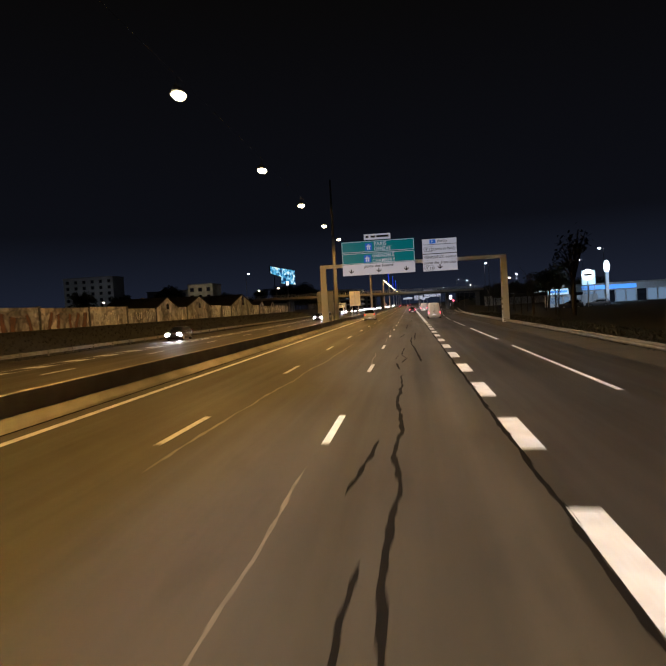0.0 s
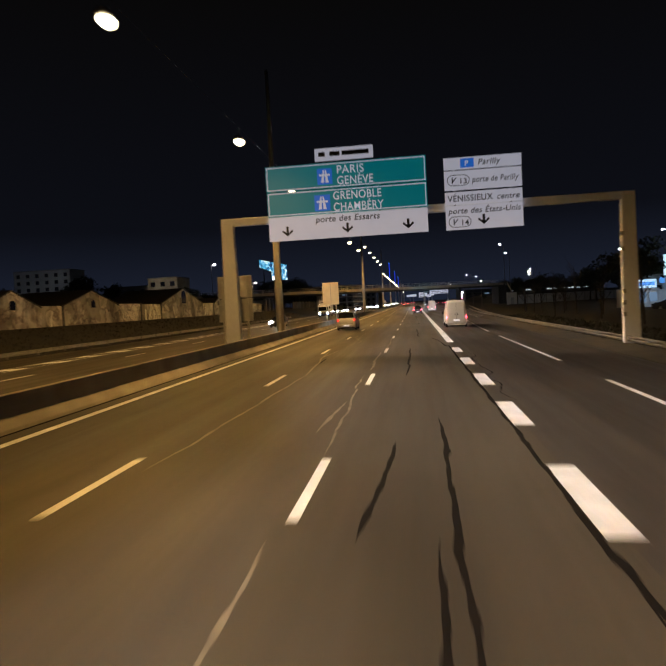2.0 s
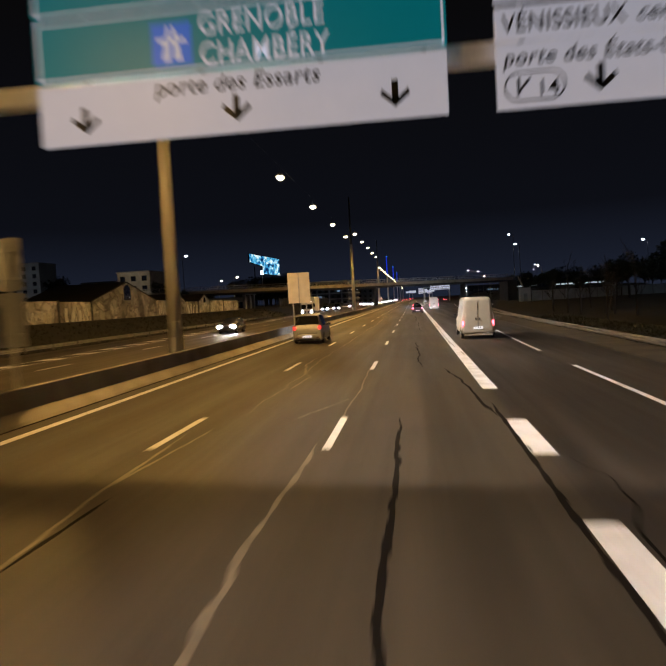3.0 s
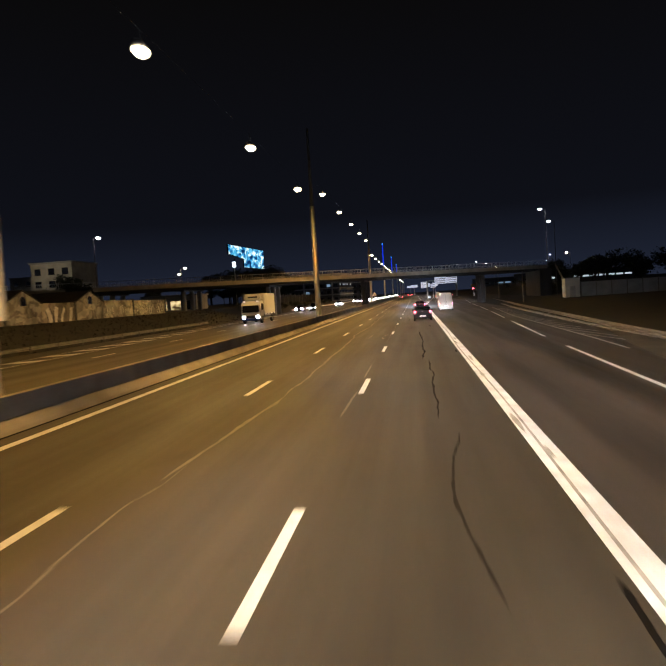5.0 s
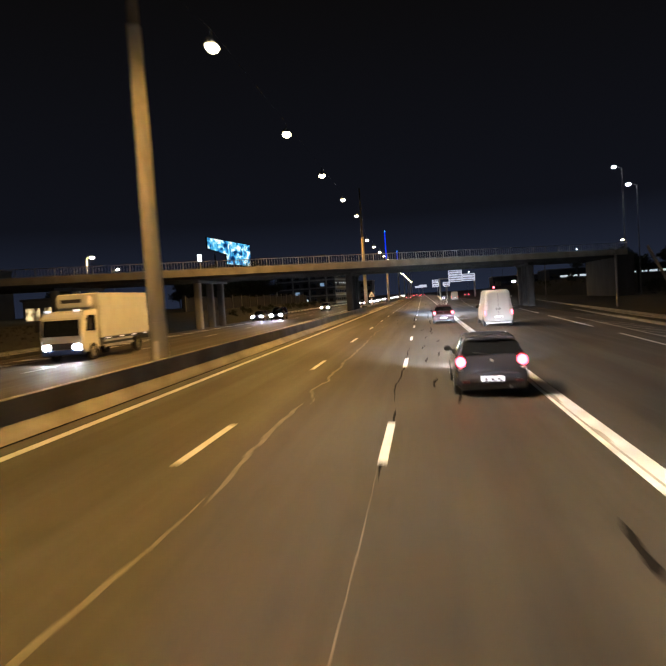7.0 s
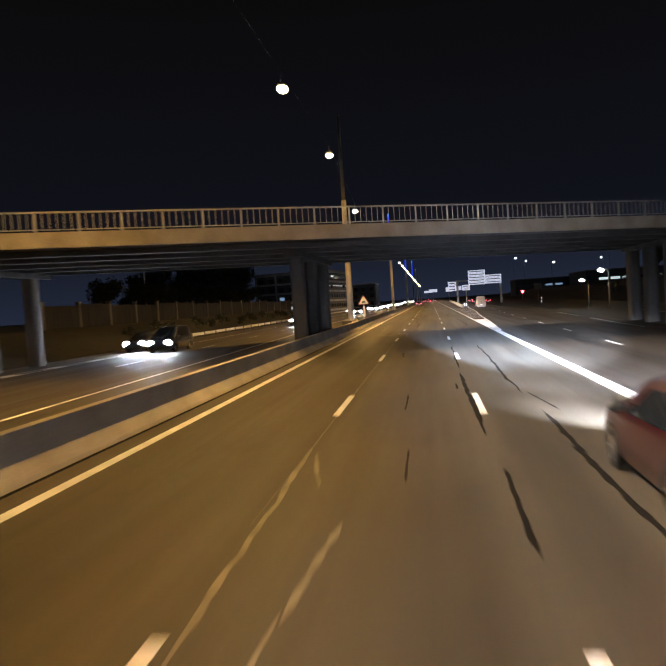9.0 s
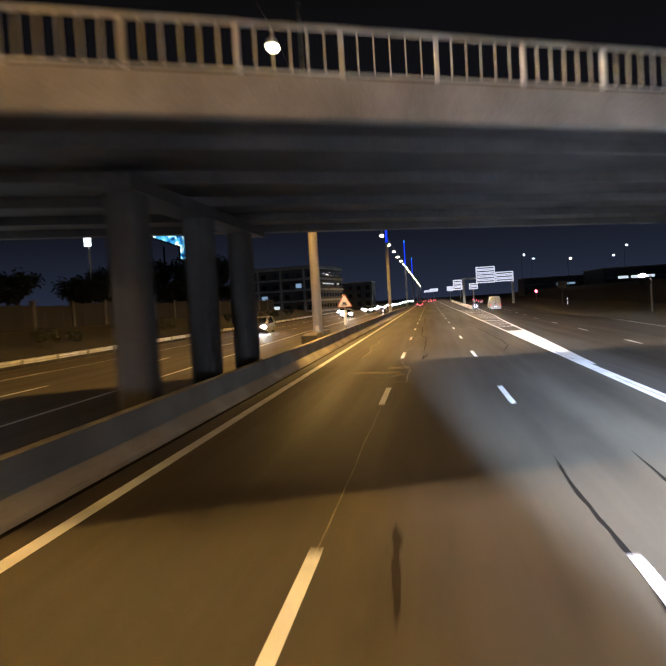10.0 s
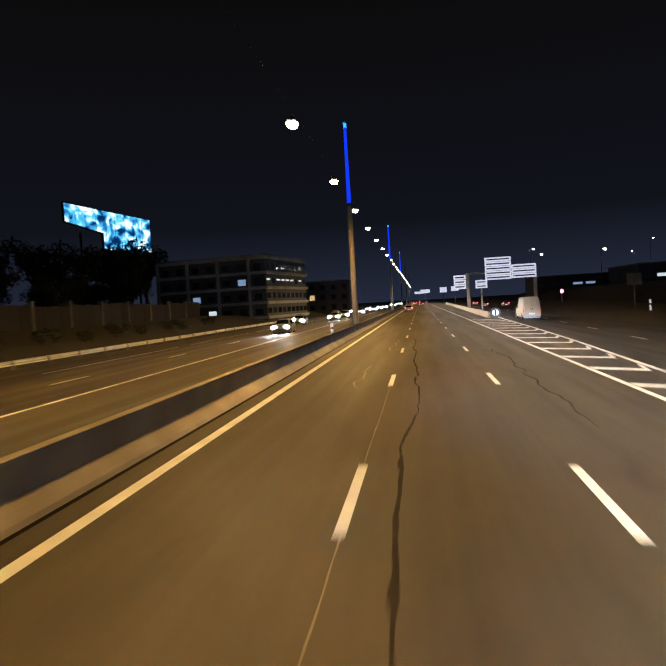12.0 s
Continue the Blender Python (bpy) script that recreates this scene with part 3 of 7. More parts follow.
M_RAIL = surface("weathered_rail_steel", (0.17, 0.155, 0.135), (0.09, 0.08, 0.07), 0.65, 0.0, 1.2, 18, 0.05)
rail_line([(19.15, -40), (19.15, 20), (19.1, 80), (19.1, 116), (19.15, 126)], road_z, "low weathered steel guard rail beside the hard shoulder", M_RAIL)
rail_line([(19.15, 126), (19.6, 142), (20.2, 156), (21.0, 168), (23.0, 206), (24.2, 224)], road_z, "low weathered steel guard rail beside the exit lane", M_RAIL)
rail_line([(-22.4, -40), (-22.4, 60), (-22.4, 130), (-22.4, 205)], lambda x: -0.35, "dull old steel guard rail beside the opposite carriageway", M_STEEL_DARK)
rail_line([(-20.6, 262), (-20.6, 330), (-20.6, 420)], lambda x: -0.35, "long pale guard rail beside the opposite carriageway", None, 0.12)
bm = B()
loft(bm, [[(x, y, road_z(x) + z) for x, z in ((polyline_at(RIGHT_EDGE, y) + 0.0, -0.1), (polyline_at(RIGHT_EDGE, y) + 0.03, 0.13), (polyline_at(RIGHT_EDGE, y) + 0.33, 0.14), (polyline_at(RIGHT_EDGE, y) + 0.36, -0.3))] for y in range(-60, 700, 20)])
tagged(part("kerb", bm, M_CONC_DARK), "low dirty concrete kerb beyond the hard shoulder", "kerb", kind="structure")

VERGE = [(-60, 17.0), (100, 17.05), (138, 17.2), (150, 19.2), (200, 22.0)]
M_DIRT = surface("dirt_and_dead_grass", (0.075, 0.060, 0.034), (0.026, 0.021, 0.013), 0.95, 0, 0.7, 9, 0.8, 0.7)
bm = B()
loft(bm, [[(polyline_at(VERGE, y) + 0.10 * noise.noise((y * 0.35, 3, 0)) + 0.06 * noise.noise((y * 1.7, 5, 0)), y, road_z(17) + 0.012)] + [(x, y, road_z(x) + z) for x, z in ((max(18.0, polyline_at(VERGE, y) + 0.4), 0.05), (max(19.7, polyline_at(VERGE, y) + 0.8), 0.10))] for y in [-60 + 1.0 * k for k in range(225)]], closed=False, caps=False)
tagged(part("verge", bm, M_DIRT), "narrow strip of dirt and dead grass beside the shoulder", "verge", kind="structure")

RAIL_OUT = [(224, 24.2), (260, 26.3), (300, 28.7), (340, 31.0), (390, 33.2), (430, 35.0), (520, 38.5)]
rail_line([(x, y) for y, x in RAIL_OUT], road_z, "low weathered steel guard rail along the curving exit road", M_RAIL)
bm = B()
BANK = [(2.4, -0.9), (4.5, 0.1), (9.0, 2.4), (13.0, 3.4), (30.0, 3.7), (60.0, 3.4), (70.0, -0.5)]


def bank_share(y):
    """How far the bank has risen at y, from nothing to its full height."""
    return max(0.0, min(1.0, (y - 262) / 55.0, (640 - y) / 60.0))


def bank_z(x, y):
    d = x - polyline_at(RAIL_OUT, y) - 0.4
    for (da, za), (db, zb) in zip(BANK, BANK[1:]):
        if da <= d <= db:
            return (za + (zb - za) * (d - da) / (db - da) + 0.9) * bank_share(y) - 0.9
    return -0.9


loft(bm, [[(polyline_at(RAIL_OUT, y) + 0.4 + d, y, (z + 0.9) * bank_share(y) - 0.9 + (0.25 * noise.noise((d, y * 0.05, 2)) if 3 < d < 65 else 0)) for d, z in BANK] for y in range(262, 641, 9)], closed=False, caps=False)
tagged(part("embankment", bm, M_GRASS_SHADE), "dark grassy bank rising beside the exit road", "bank", kind="structure")

# ---- lighting masts, catenary cable and lamps ----
def mast(y, lit):
    t = thing("lighting_mast", (AXIS, y, 0.02), "tall tapered steel mast with a blue light strip at its head" if lit else "tall tapered steel mast in the central reservation", "mast", "masts of the catenary lighting")
    bm = B()
    tube(bm, (0, 0, 0), (0, 0, 12.2), 0.31, 0.235, 20)
    part("shaft", bm, M_MAST, t, smooth=True)
    # above the lamps the shaft takes darker steel: shade put into its colour
    bm = B()
    tube(bm, (0, 0, 12.2), (0, 0, 20.2), 0.19, 0.12, 20)
    part("upper_shaft", bm, M_STEEL_DARK, t, "slimmer upper shaft, darkened to stand for missing lamp light", True)
    if y < 350:
        for k in range(1, 7):
            z = 1.9 * k
            r = 0.31 - 0.075 * z / 12.2
            bm = B()
            tube(bm, (0, 0, z), (0, 0, z + 0.03), r + 0.003, r + 0.003, 20)
            part("joint_ring", bm, M_MAST, t)
    bm = B()
    box(bm, -0.10, 0.10, -0.325, -0.29, 0.6, 1.25)
    bevelled(bm, 0.01)
    part("access_door", bm, M_MAST, t)
    bm = B()
    box(bm, -0.42, 0.42, -0.42, 0.42, -0.05, 0.06)
    bevelled(bm, 0.02)
    part("base_plate", bm, M_STEEL, t)
    bm = B()
    tube(bm, (0, 0, 20.2), (0, 0, 20.32), 0.14, 0.09, 16)
    part("cap", bm, M_STEEL, t)
    if lit:
        bm = B()
        tube(bm, (0, 0, 12.4), (0, 0, 20.15), 0.20, 0.13, 16)
        part("light_strip", bm, M_BLUE_LED, t, "glowing blue light strip")
        bm = B()
        tube(bm, (0, 0, 19.75), (0, 0, 20.18), 0.15, 0.14, 16)
        part("light_head", bm, M_BLUE_TIP, t, "bright pale blue lamp ring at the mast head")
    return t


for y in MAST_Y:
    mast(y, 300 < y < 530)


def lamp_thing():
    t = thing("catenary_lamp", (AXIS, LAMP_Y[0], lamp_height(LAMP_Y[0])), "glowing sodium road lamp hung from a steel cable", "street lamp", "lamps along the catenary")
    bm = B()
    loft(bm, [[(sx * w, y, z) for sx, z in ((-1, 0), (-0.8, 0.16), (0, 0.24), (0.8, 0.16), (1, 0))] for y, w in ((-0.45, 0.12), (-0.38, 0.26), (0, 0.33), (0.38, 0.26), (0.45, 0.12))])
    part("housing", bm, M_HOUSING, t, smooth=True)
    bm = B()
    bmesh.ops.create_uvsphere(bm, u_segments=16, v_segments=10, radius=1)
    for v in bm.verts:
        v.co = Vector((v.co.x * 0.34, v.co.y * 0.42, -0.08 + v.co.z * (0.27 if v.co.z < 0 else 0.06)))
    part("glass_bowl", bm, M_LAMP, t, "glowing sodium glass bowl", True)
    bm = B()
    tube(bm, (0, -0.2, 0.2), (0, -0.02, 0.75), 0.015, n=6)
    tube(bm, (0, 0.2, 0.2), (0, 0.02, 0.75), 0.015, n=6)
    part("hanger", bm, M_STEEL, t)
    return t


lamp0 = lamp_thing()
for y in LAMP_Y[1:]:
    copy_thing(lamp0, pose(AXIS, y, lamp_height(y)))
cable = thing("catenary_cable", (AXIS, 0, 0), "thin steel cable that carries the road lamps", "cable")
for a, b in zip(LAMP_Y, LAMP_Y[1:]):
    bm = B()
    tube(bm, (0, a, lamp_height(a) + 0.76), (0, b, lamp_height(b) + 0.76), 0.0045, n=5, caps=False)
    part("cable_span", bm, M_STEEL, cable)

# ---- sign gantry over the carriageway ----
def letters(text, size, at, material, parent, name="letter", italic=0.0, align="LEFT", width=None):
    """Raised lettering facing the oncoming traffic (towards -y), one mesh for each letter."""
    c = bpy.data.curves.new(name, "FONT")
    c.body, c.size, c.align_x, c.shear, c.extrude = text, size, align, italic, 0.004
    c.space_character, c.offset = 1.08, 0.012 * size
    tmp = new(name, c)
    me = bpy.data.meshes.new_from_object(tmp.evaluated_get(bpy.context.evaluated_depsgraph_get()))
    bpy.data.objects.remove(tmp)
    verts = [v.co.copy() for v in me.vertices]
    root = list(range(len(verts)))

    def find(a):
        while root[a] != a:
            root[a] = root[root[a]]
            a = root[a]
        return a

    seen = {}
    for k, v in enumerate(verts):
        key = (round(v.x, 5), round(v.y, 5))
        root[find(k)] = find(seen.setdefault(key, k))
    for e in me.edges:
        root[find(e.vertices[0])] = find(e.vertices[1])
    islands = collections.defaultdict(list)
    for k in range(len(verts)):
        islands[find(k)].append(k)
    glyphs = []
    for ids in islands.values():
        xs = [verts[k].x - italic * verts[k].y for k in ids]
        glyphs.append([min(xs), max(xs), set(ids)])
    glyphs.sort(key=lambda g: g[0])
    merged = []
    for g in glyphs:
        last = merged[-1] if merged else None
        if last and min(last[1], g[1]) - g[0] > 0.5 * min(last[1] - last[0], g[1] - g[0]):
            last[1], last[2] = max(last[1], g[1]), last[2] | g[2]
        else:
            merged.append(g)
    all_x = [v.x for v in verts]
    sx = width / (max(all_x) - min(all_x)) if width else 1.0
    m = Matrix.Translation(at) @ pose(0, 0, 0, 90, 0, 0) @ Matrix.Diagonal((sx, 1, 1, 1))
    for _, _, ids in merged:
        order = {k: n for n, k in enumerate(sorted(ids))}
        glyph = bpy.data.meshes.new(name)
        glyph.from_pydata([verts[k] for k in order], [], [[order[k] for k in f.vertices] for f in me.polygons if f.vertices[0] in order])
        glyph.materials.append(material)
        ob = new(name, glyph)
        ob.matrix_local = m
        ob.parent = parent
    bpy.data.meshes.remove(me)


def plate(name, x0, x1, z0, z1, y, material, parent, label="", edge=None, thick=0.05):
    bm = B()
    box(bm, x0, x1, y, y + thick, z0, z1)
    bevelled(bm, 0.015)
    p = part(name, bm, material, parent, label)
    if edge:
        bm = B()
        w = 0.05
        for a in ((x0 + 0.05, x1 - 0.05, z0 + 0.05, z0 + 0.05 + w), (x0 + 0.05, x1 - 0.05, z1 - 0.05 - w, z1 - 0.05), (x0 + 0.05, x0 + 0.05 + w, z0 + 0.05, z1 - 0.05), (x1 - 0.05 - w, x1 - 0.05, z0 + 0.05, z1 - 0.05)):
            box(bm, a[0], a[1], y - 0.006, y + 0.004, a[2], a[3])
        part("border", bm, edge, p)
    return p


def arrow_down(x, z, s, parent, y=-0.008):
    bm = B()
    for q in (((-0.09, 0.5), (0.09, 0.5), (0.09, 0.0), (-0.09, 0.0)), ((-0.42, 0.12), (-0.36, 0.26), (0.02, -0.08), (0.0, -0.24)), ((0.42, 0.12), (0.0, -0.24), (-0.02, -0.08), (0.36, 0.26)), ((-0.09, 0.08), (0.09, 0.08), (0.12, -0.12), (-0.12, -0.12))):
        f = [bm.verts.new((x + a * s, y, z + b * s)) for a, b in q]
        bm.faces.new(f)
    r = bmesh.ops.extrude_face_region(bm, geom=bm.faces[:])
    for v in r["geom"]:
        if isinstance(v, bmesh.types.BMVert):
            v.co.y += 0.006
    return part("arrow", bm, M_SIGN_BLACK, parent)


def motorway_symbol(x0, x1, z0, z1, parent, y=-0.012):
    bm = B()
    box(bm, x0, x1, y, y + 0.01, z0, z1)
    sq = part("motorway_symbol", bm, M_BLUE, parent, "blue square with white motorway symbol")
    xm, w = (x0 + x1) / 2, x1 - x0
    h = z1 - z0
    bm = B()
    for s in (-1, 1):
        bm.faces.new([bm.verts.new((xm + s * a * w, y - 0.004, z0 + b * h)) for a, b in ((0.05, 0.1), (0.26, 0.1), (0.10, 0.9), (0.03, 0.9))])
    box(bm, xm - 0.36 * w, xm + 0.36 * w, y - 0.006, y - 0.003, z0 + 0.52 * h, z0 + 0.64 * h)
    part("symbol", bm, M_WHITE, sq)


def exit_oval(x0, x1, z0, z1, number, parent):
    bm = B()
    n = 12
    r = (z1 - z0) / 2
    outer, inner = [], []
    for side, cx in ((1, x1 - r), (-1, x0 + r)):
        for i in range(n + 1):
            a = math.pi * (i / n - 0.5)
            d = Vector((side * math.cos(a), 0, side * math.sin(a)))
            outer.append(Vector((cx, -0.008, (z0 + z1) / 2)) + d * r)
            inner.append(Vector((cx, -0.008, (z0 + z1) / 2)) + d * (r - 0.035))
    vo, vi = [bm.verts.new(p) for p in outer], [bm.verts.new(p) for p in inner]
    for i in range(len(vo)):
        j = (i + 1) % len(vo)
        bm.faces.new((vo[i], vo[j], vi[j], vi[i]))
    part("exit_outline", bm, M_SIGN_BLACK, parent)
    bm = B()
    for a, b in (((x0 + 0.28, z0 + 0.12), (x0 + 0.28, z1 - 0.12)), ((x0 + 0.28, z0 + 0.2), (x0 + 0.5, z1 - 0.14))):
        tube(bm, (a[0], -0.008, a[1]), (b[0], -0.008, b[1]), 0.03, n=6)
    part("exit_symbol", bm, M_SIGN_BLACK, parent)
    letters(number, 0.42, (x0 + 0.62, -0.008, z0 + 0.10), M_SIGN_BLACK, parent)


GX, GY = -2.05, 78.9
gantry = thing("sign_gantry", (GX, GY, 0), "pale grey steel sign gantry with green and white direction panels", "sign gantry")
for x in (0.0, 21.4):
    bm = B()
    zb = 0.02 if x < 1 else road_z(19.4) - 0.1
    loft(bm, [[(x + sx * w, 0.25 + sy * 0.22, z) for sx, sy in ((-1, -1), (1, -1), (1, 1), (-1, 1))] for z, w in ((zb, 0.42), (2.0, 0.40), (7.3, 0.34))])
    bevelled(bm, 0.03)
    part("leg", bm, M_GANTRY, gantry)
    bm = B()
    box(bm, x - 0.62, x + 0.62, -0.3, 0.8, zb - 0.1, zb + (0.55 if x < 1 else 0.12))
    bevelled(bm, 0.04)
    part("footing", bm, M_CONC, gantry, "concrete footing")
    if x > 1:
        for z in (1.0, 1.6, 2.2, 4.4, 5.2):
            bm = B()
            box(bm, x - 0.46, x - 0.30, -0.02, 0.02, z, z + 0.22)
            part("cable_box", bm, M_ALU, gantry)
bm = B()
box(bm, -0.34, 21.74, 0.05, 0.45, 7.08, 7.50)
bevelled(bm, 0.03)
part("beam", bm, M_GANTRY, gantry)


def gx(x):
    return x - GX


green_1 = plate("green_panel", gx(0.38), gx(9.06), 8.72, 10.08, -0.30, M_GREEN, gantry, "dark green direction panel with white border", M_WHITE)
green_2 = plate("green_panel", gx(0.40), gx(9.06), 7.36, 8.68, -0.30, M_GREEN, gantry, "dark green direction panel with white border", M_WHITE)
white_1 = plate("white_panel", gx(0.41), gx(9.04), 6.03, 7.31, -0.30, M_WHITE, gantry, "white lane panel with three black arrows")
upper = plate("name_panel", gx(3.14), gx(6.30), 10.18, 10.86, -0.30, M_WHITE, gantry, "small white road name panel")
for x, w in ((3.35, 0.35), (3.95, 0.55), (4.62, 1.45)):
    bm = B()
    box(bm, gx(x), gx(x + w), -0.312, -0.30, 10.42, 10.66)
    part("writing_bar", bm, M_SIGN_BLACK, upper)
FACE = -0.31


def sign_text(text, size, x, z, material, parent, italic=0.0, width=None):
    return letters(text, size, (gx(x), FACE, z), material, parent, italic=italic, width=width)


def shifted(fn, *a):
    """Small sign parts are drawn at y = 0; move them to the face of the panels."""
    before = set(bpy.data.objects)
    fn(*a)
    for ob in set(bpy.data.objects) - before:
        if ob.parent is None or ob.parent in before:
            ob.location.y += FACE + 0.004


shifted(motorway_symbol, gx(3.22), gx(4.04), 8.93, 9.78, green_1)
shifted(motorway_symbol, gx(3.00), gx(3.86), 7.52, 8.38, green_2)
sign_text("PARIS", 0.62, 4.28, 9.46, M_WHITE, green_1, width=1.45)
sign_text("GENÈVE", 0.62, 4.28, 8.88, M_WHITE, green_1, width=1.95)
sign_text("GRENOBLE", 0.62, 4.02, 8.08, M_WHITE, green_2, width=2.6)
sign_text("CHAMBÉRY", 0.62, 4.02, 7.47, M_WHITE, green_2, width=2.7)
sign_text("porte des Essarts", 0.46, 3.0, 6.92, M_SIGN_BLACK, white_1, 0.2, 3.5)
for x in (1.44, 4.73, 7.99):
    shifted(arrow_down, gx(x), 6.44, 0.72, white_1)
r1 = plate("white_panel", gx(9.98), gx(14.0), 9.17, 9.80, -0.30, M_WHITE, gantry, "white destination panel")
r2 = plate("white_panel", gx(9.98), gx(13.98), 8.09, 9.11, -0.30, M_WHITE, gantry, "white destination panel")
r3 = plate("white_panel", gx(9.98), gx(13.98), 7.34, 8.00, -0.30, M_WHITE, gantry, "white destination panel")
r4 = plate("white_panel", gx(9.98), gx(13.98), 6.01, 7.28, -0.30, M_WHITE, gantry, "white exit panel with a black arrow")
bm = B()
box(bm, gx(10.85), gx(11.55), FACE - 0.006, FACE + 0.004, 9.25, 9.72)
part("parking_symbol", bm, M_BLUE, r1, "blue park and ride symbol")
letters("P", 0.40, (gx(11.06), FACE - 0.014, 9.34), M_WHITE, r1)
sign_text("Parilly", 0.42, 11.75, 9.36, M_SIGN_BLACK, r1, 0.2, 1.15)
shifted(exit_oval, gx(10.12), gx(11.3), 8.32, 8.90, "13", r2)
sign_text("porte de Parilly", 0.42, 11.42, 8.46, M_SIGN_BLACK, r2, 0.2, 2.4)
sign_text("VÉNISSIEUX", 0.46, 10.12, 7.50, M_SIGN_BLACK, r3, width=2.35)
sign_text("centre", 0.42, 12.65, 7.50, M_SIGN_BLACK, r3, 0.2, 1.15)
sign_text("porte des États-Unis", 0.42, 10.12, 6.86, M_SIGN_BLACK, r4, 0.2, 3.75)
shifted(exit_oval, gx(10.12), gx(11.3), 6.14, 6.72, "14", r4)
shifted(arrow_down, gx(11.95), 6.40, 0.72, r4)
for x in (1.5, 4.0, 6.5, 8.6, 10.5, 13.4):
    bm = B()
    box(bm, gx(x) - 0.05, gx(x) + 0.05, -0.25, -0.15, 6.05, 10.0 if x < 9.5 else 9.75)
    box(bm, gx(x) - 0.05, gx(x) + 0.05, -0.2, 0.1, 7.2, 7.35)
    part("bracket", bm, M_ALU, gantry)

# ---- road bridge across the motorway ----
BY0, SKEW, GRADE, BW = 239.15, 0.48, -0.001, 18.2


def bp(x, v, z):
    return (x, BY0 + SKEW * x + v, z + GRADE * x)


bridge = thing("bridge", (0, BY0, 0), "concrete road bridge with steel railings over the motorway", "bridge", kind="structure")


def bloc(p):
    return (p[0], p[1] - BY0, p[2])


def bridge_beam(name, x0, x1, v0, v1, z0, z1, material, parent=None, label="", cuts=1):
    bm = B()
    loft(bm, [[bloc(bp(x0 + (x1 - x0) * i / cuts, v, z)) for v, z in ((v0, z0), (v1, z0), (v1, z1), (v0, z1))] for i in range(cuts + 1)])
    return part(name, bm, material, parent or bridge, label)


# deck, girders, crossheads and inner piers get the shade-dark concrete colour
bridge_beam("deck", -70, 36.5, 0.35, BW - 0.35, 5.88, 6.50, M_CONC_DARKENED)
for v0, v1 in ((0.0, 0.35), (BW - 0.35, BW)):
    f = bridge_beam("fascia", -70, 36.5, v0, v1, 5.92, 6.65, M_CONC, cuts=12)
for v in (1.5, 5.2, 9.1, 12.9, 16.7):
    bridge_beam("girder", -66, 35.5, v - 0.3, v + 0.3, 5.60, 5.88, M_CONC_DARKENED)
RAIL_Z0, RAIL_Z1 = 6.65, 7.62
bm = B()
box(bm, -0.014, 0.014, -0.014, 0.014, 0, 0.80)
ME_BAL = bpy.data.meshes.new("baluster")
bm.to_mesh(ME_BAL)
bm.free()
ME_BAL.materials.append(M_STEEL)
bm = B()
box(bm, -0.045, 0.045, -0.05, 0.05, 0, 0.96)
bevelled(bm, 0.01)
ME_POST = bpy.data.meshes.new("rail_post")
bm.to_mesh(ME_POST)
bm.free()
ME_POST.materials.append(M_STEEL)
for v in (0.17, BW - 0.17):
    railing = new("railing")
    railing.parent = bridge
    tagged(railing, "steel bridge railing with upright bars")
    bridge_beam("top_rail", -70, 36.5, v - 0.035, v + 0.035, RAIL_Z1 - 0.07, RAIL_Z1, M_STEEL, railing)
    bridge_beam("bottom_rail", -70, 36.5, v - 0.02, v + 0.02, 6.75, 6.79, M_STEEL, railing)
    bm = B()
    for i in range(60):
        x = -68.52 + 1.75 * i
        if v < 1 and -22 < x < 24:
            shared("rail_post", ME_POST, bloc(bp(x, v, RAIL_Z0)), railing)
        else:
            px, py, pz = bloc(bp(x, v, RAIL_Z0))
            box(bm, px - 0.045, px + 0.045, py - 0.05, py + 0.05, pz, pz + 0.96)
        for j in range(1, 6):
            xx = x + j * 1.75 / 6
            if v < 1 and -22 < xx < 24:
                shared("baluster", ME_BAL, bloc(bp(xx, v, 6.78)), railing)
            else:
                px, py, pz = bloc(bp(xx, v, 6.78))
                box(bm, px - 0.014, px + 0.014, py - 0.014, py + 0.014, pz, pz + 0.80)
    tagged(part("railing_bars", bm, M_STEEL, railing), kind="stuff")
for x, half in ((AXIS, 0.42), (-19.6, 0.42), (-34.0, 0.42), (-47.0, 0.42), (22.6, 0.5)):
    for v in (4.7, 9.4, 13.8):
        bm = B()
        px, py, pz = bloc(bp(x, v, 5.32))
        zb = 0.0 if x == AXIS else -0.9 if x > 0 else (-0.6 if x > -25 else 1.2)
        n = 16
        loft(bm, [[(px + half * 1.0 * math.copysign(abs(math.cos(a)) ** 0.6, math.cos(a)), py + half * 1.15 * math.copysign(abs(math.sin(a)) ** 0.6, math.sin(a)), z) for a in [2 * math.pi * (k + 0.5) / n for k in range(n)]] for z in (zb, pz)])
        part("pier", bm, M_CONC_DARK if x < AXIS - 1 else M_CONC_DARKENED, bridge, "round-cornered concrete pier")
    bridge_beam("crosshead", x - 0.48, x + 0.48, 3.6, 15.4, 5.28, 5.60, M_CONC_DARKENED)
bridge_beam("abutment", 34.8, 37.5, 0.1, BW - 0.1, -1.0, 5.88, M_CONC_DARKENED)
bm = B()
loft(bm, [[(36.4 + 1.8 * f, 8.45 - 1.2 * f + d, 6.60 - 4.4 * f - e) for d, e in ((0, 0), (0.5, 0), (0.5, 0.5), (0, 0.5))] for f in (0, 1)])
part("wing_wall", bm, M_CONC, bridge, "sloping pale concrete wing wall")

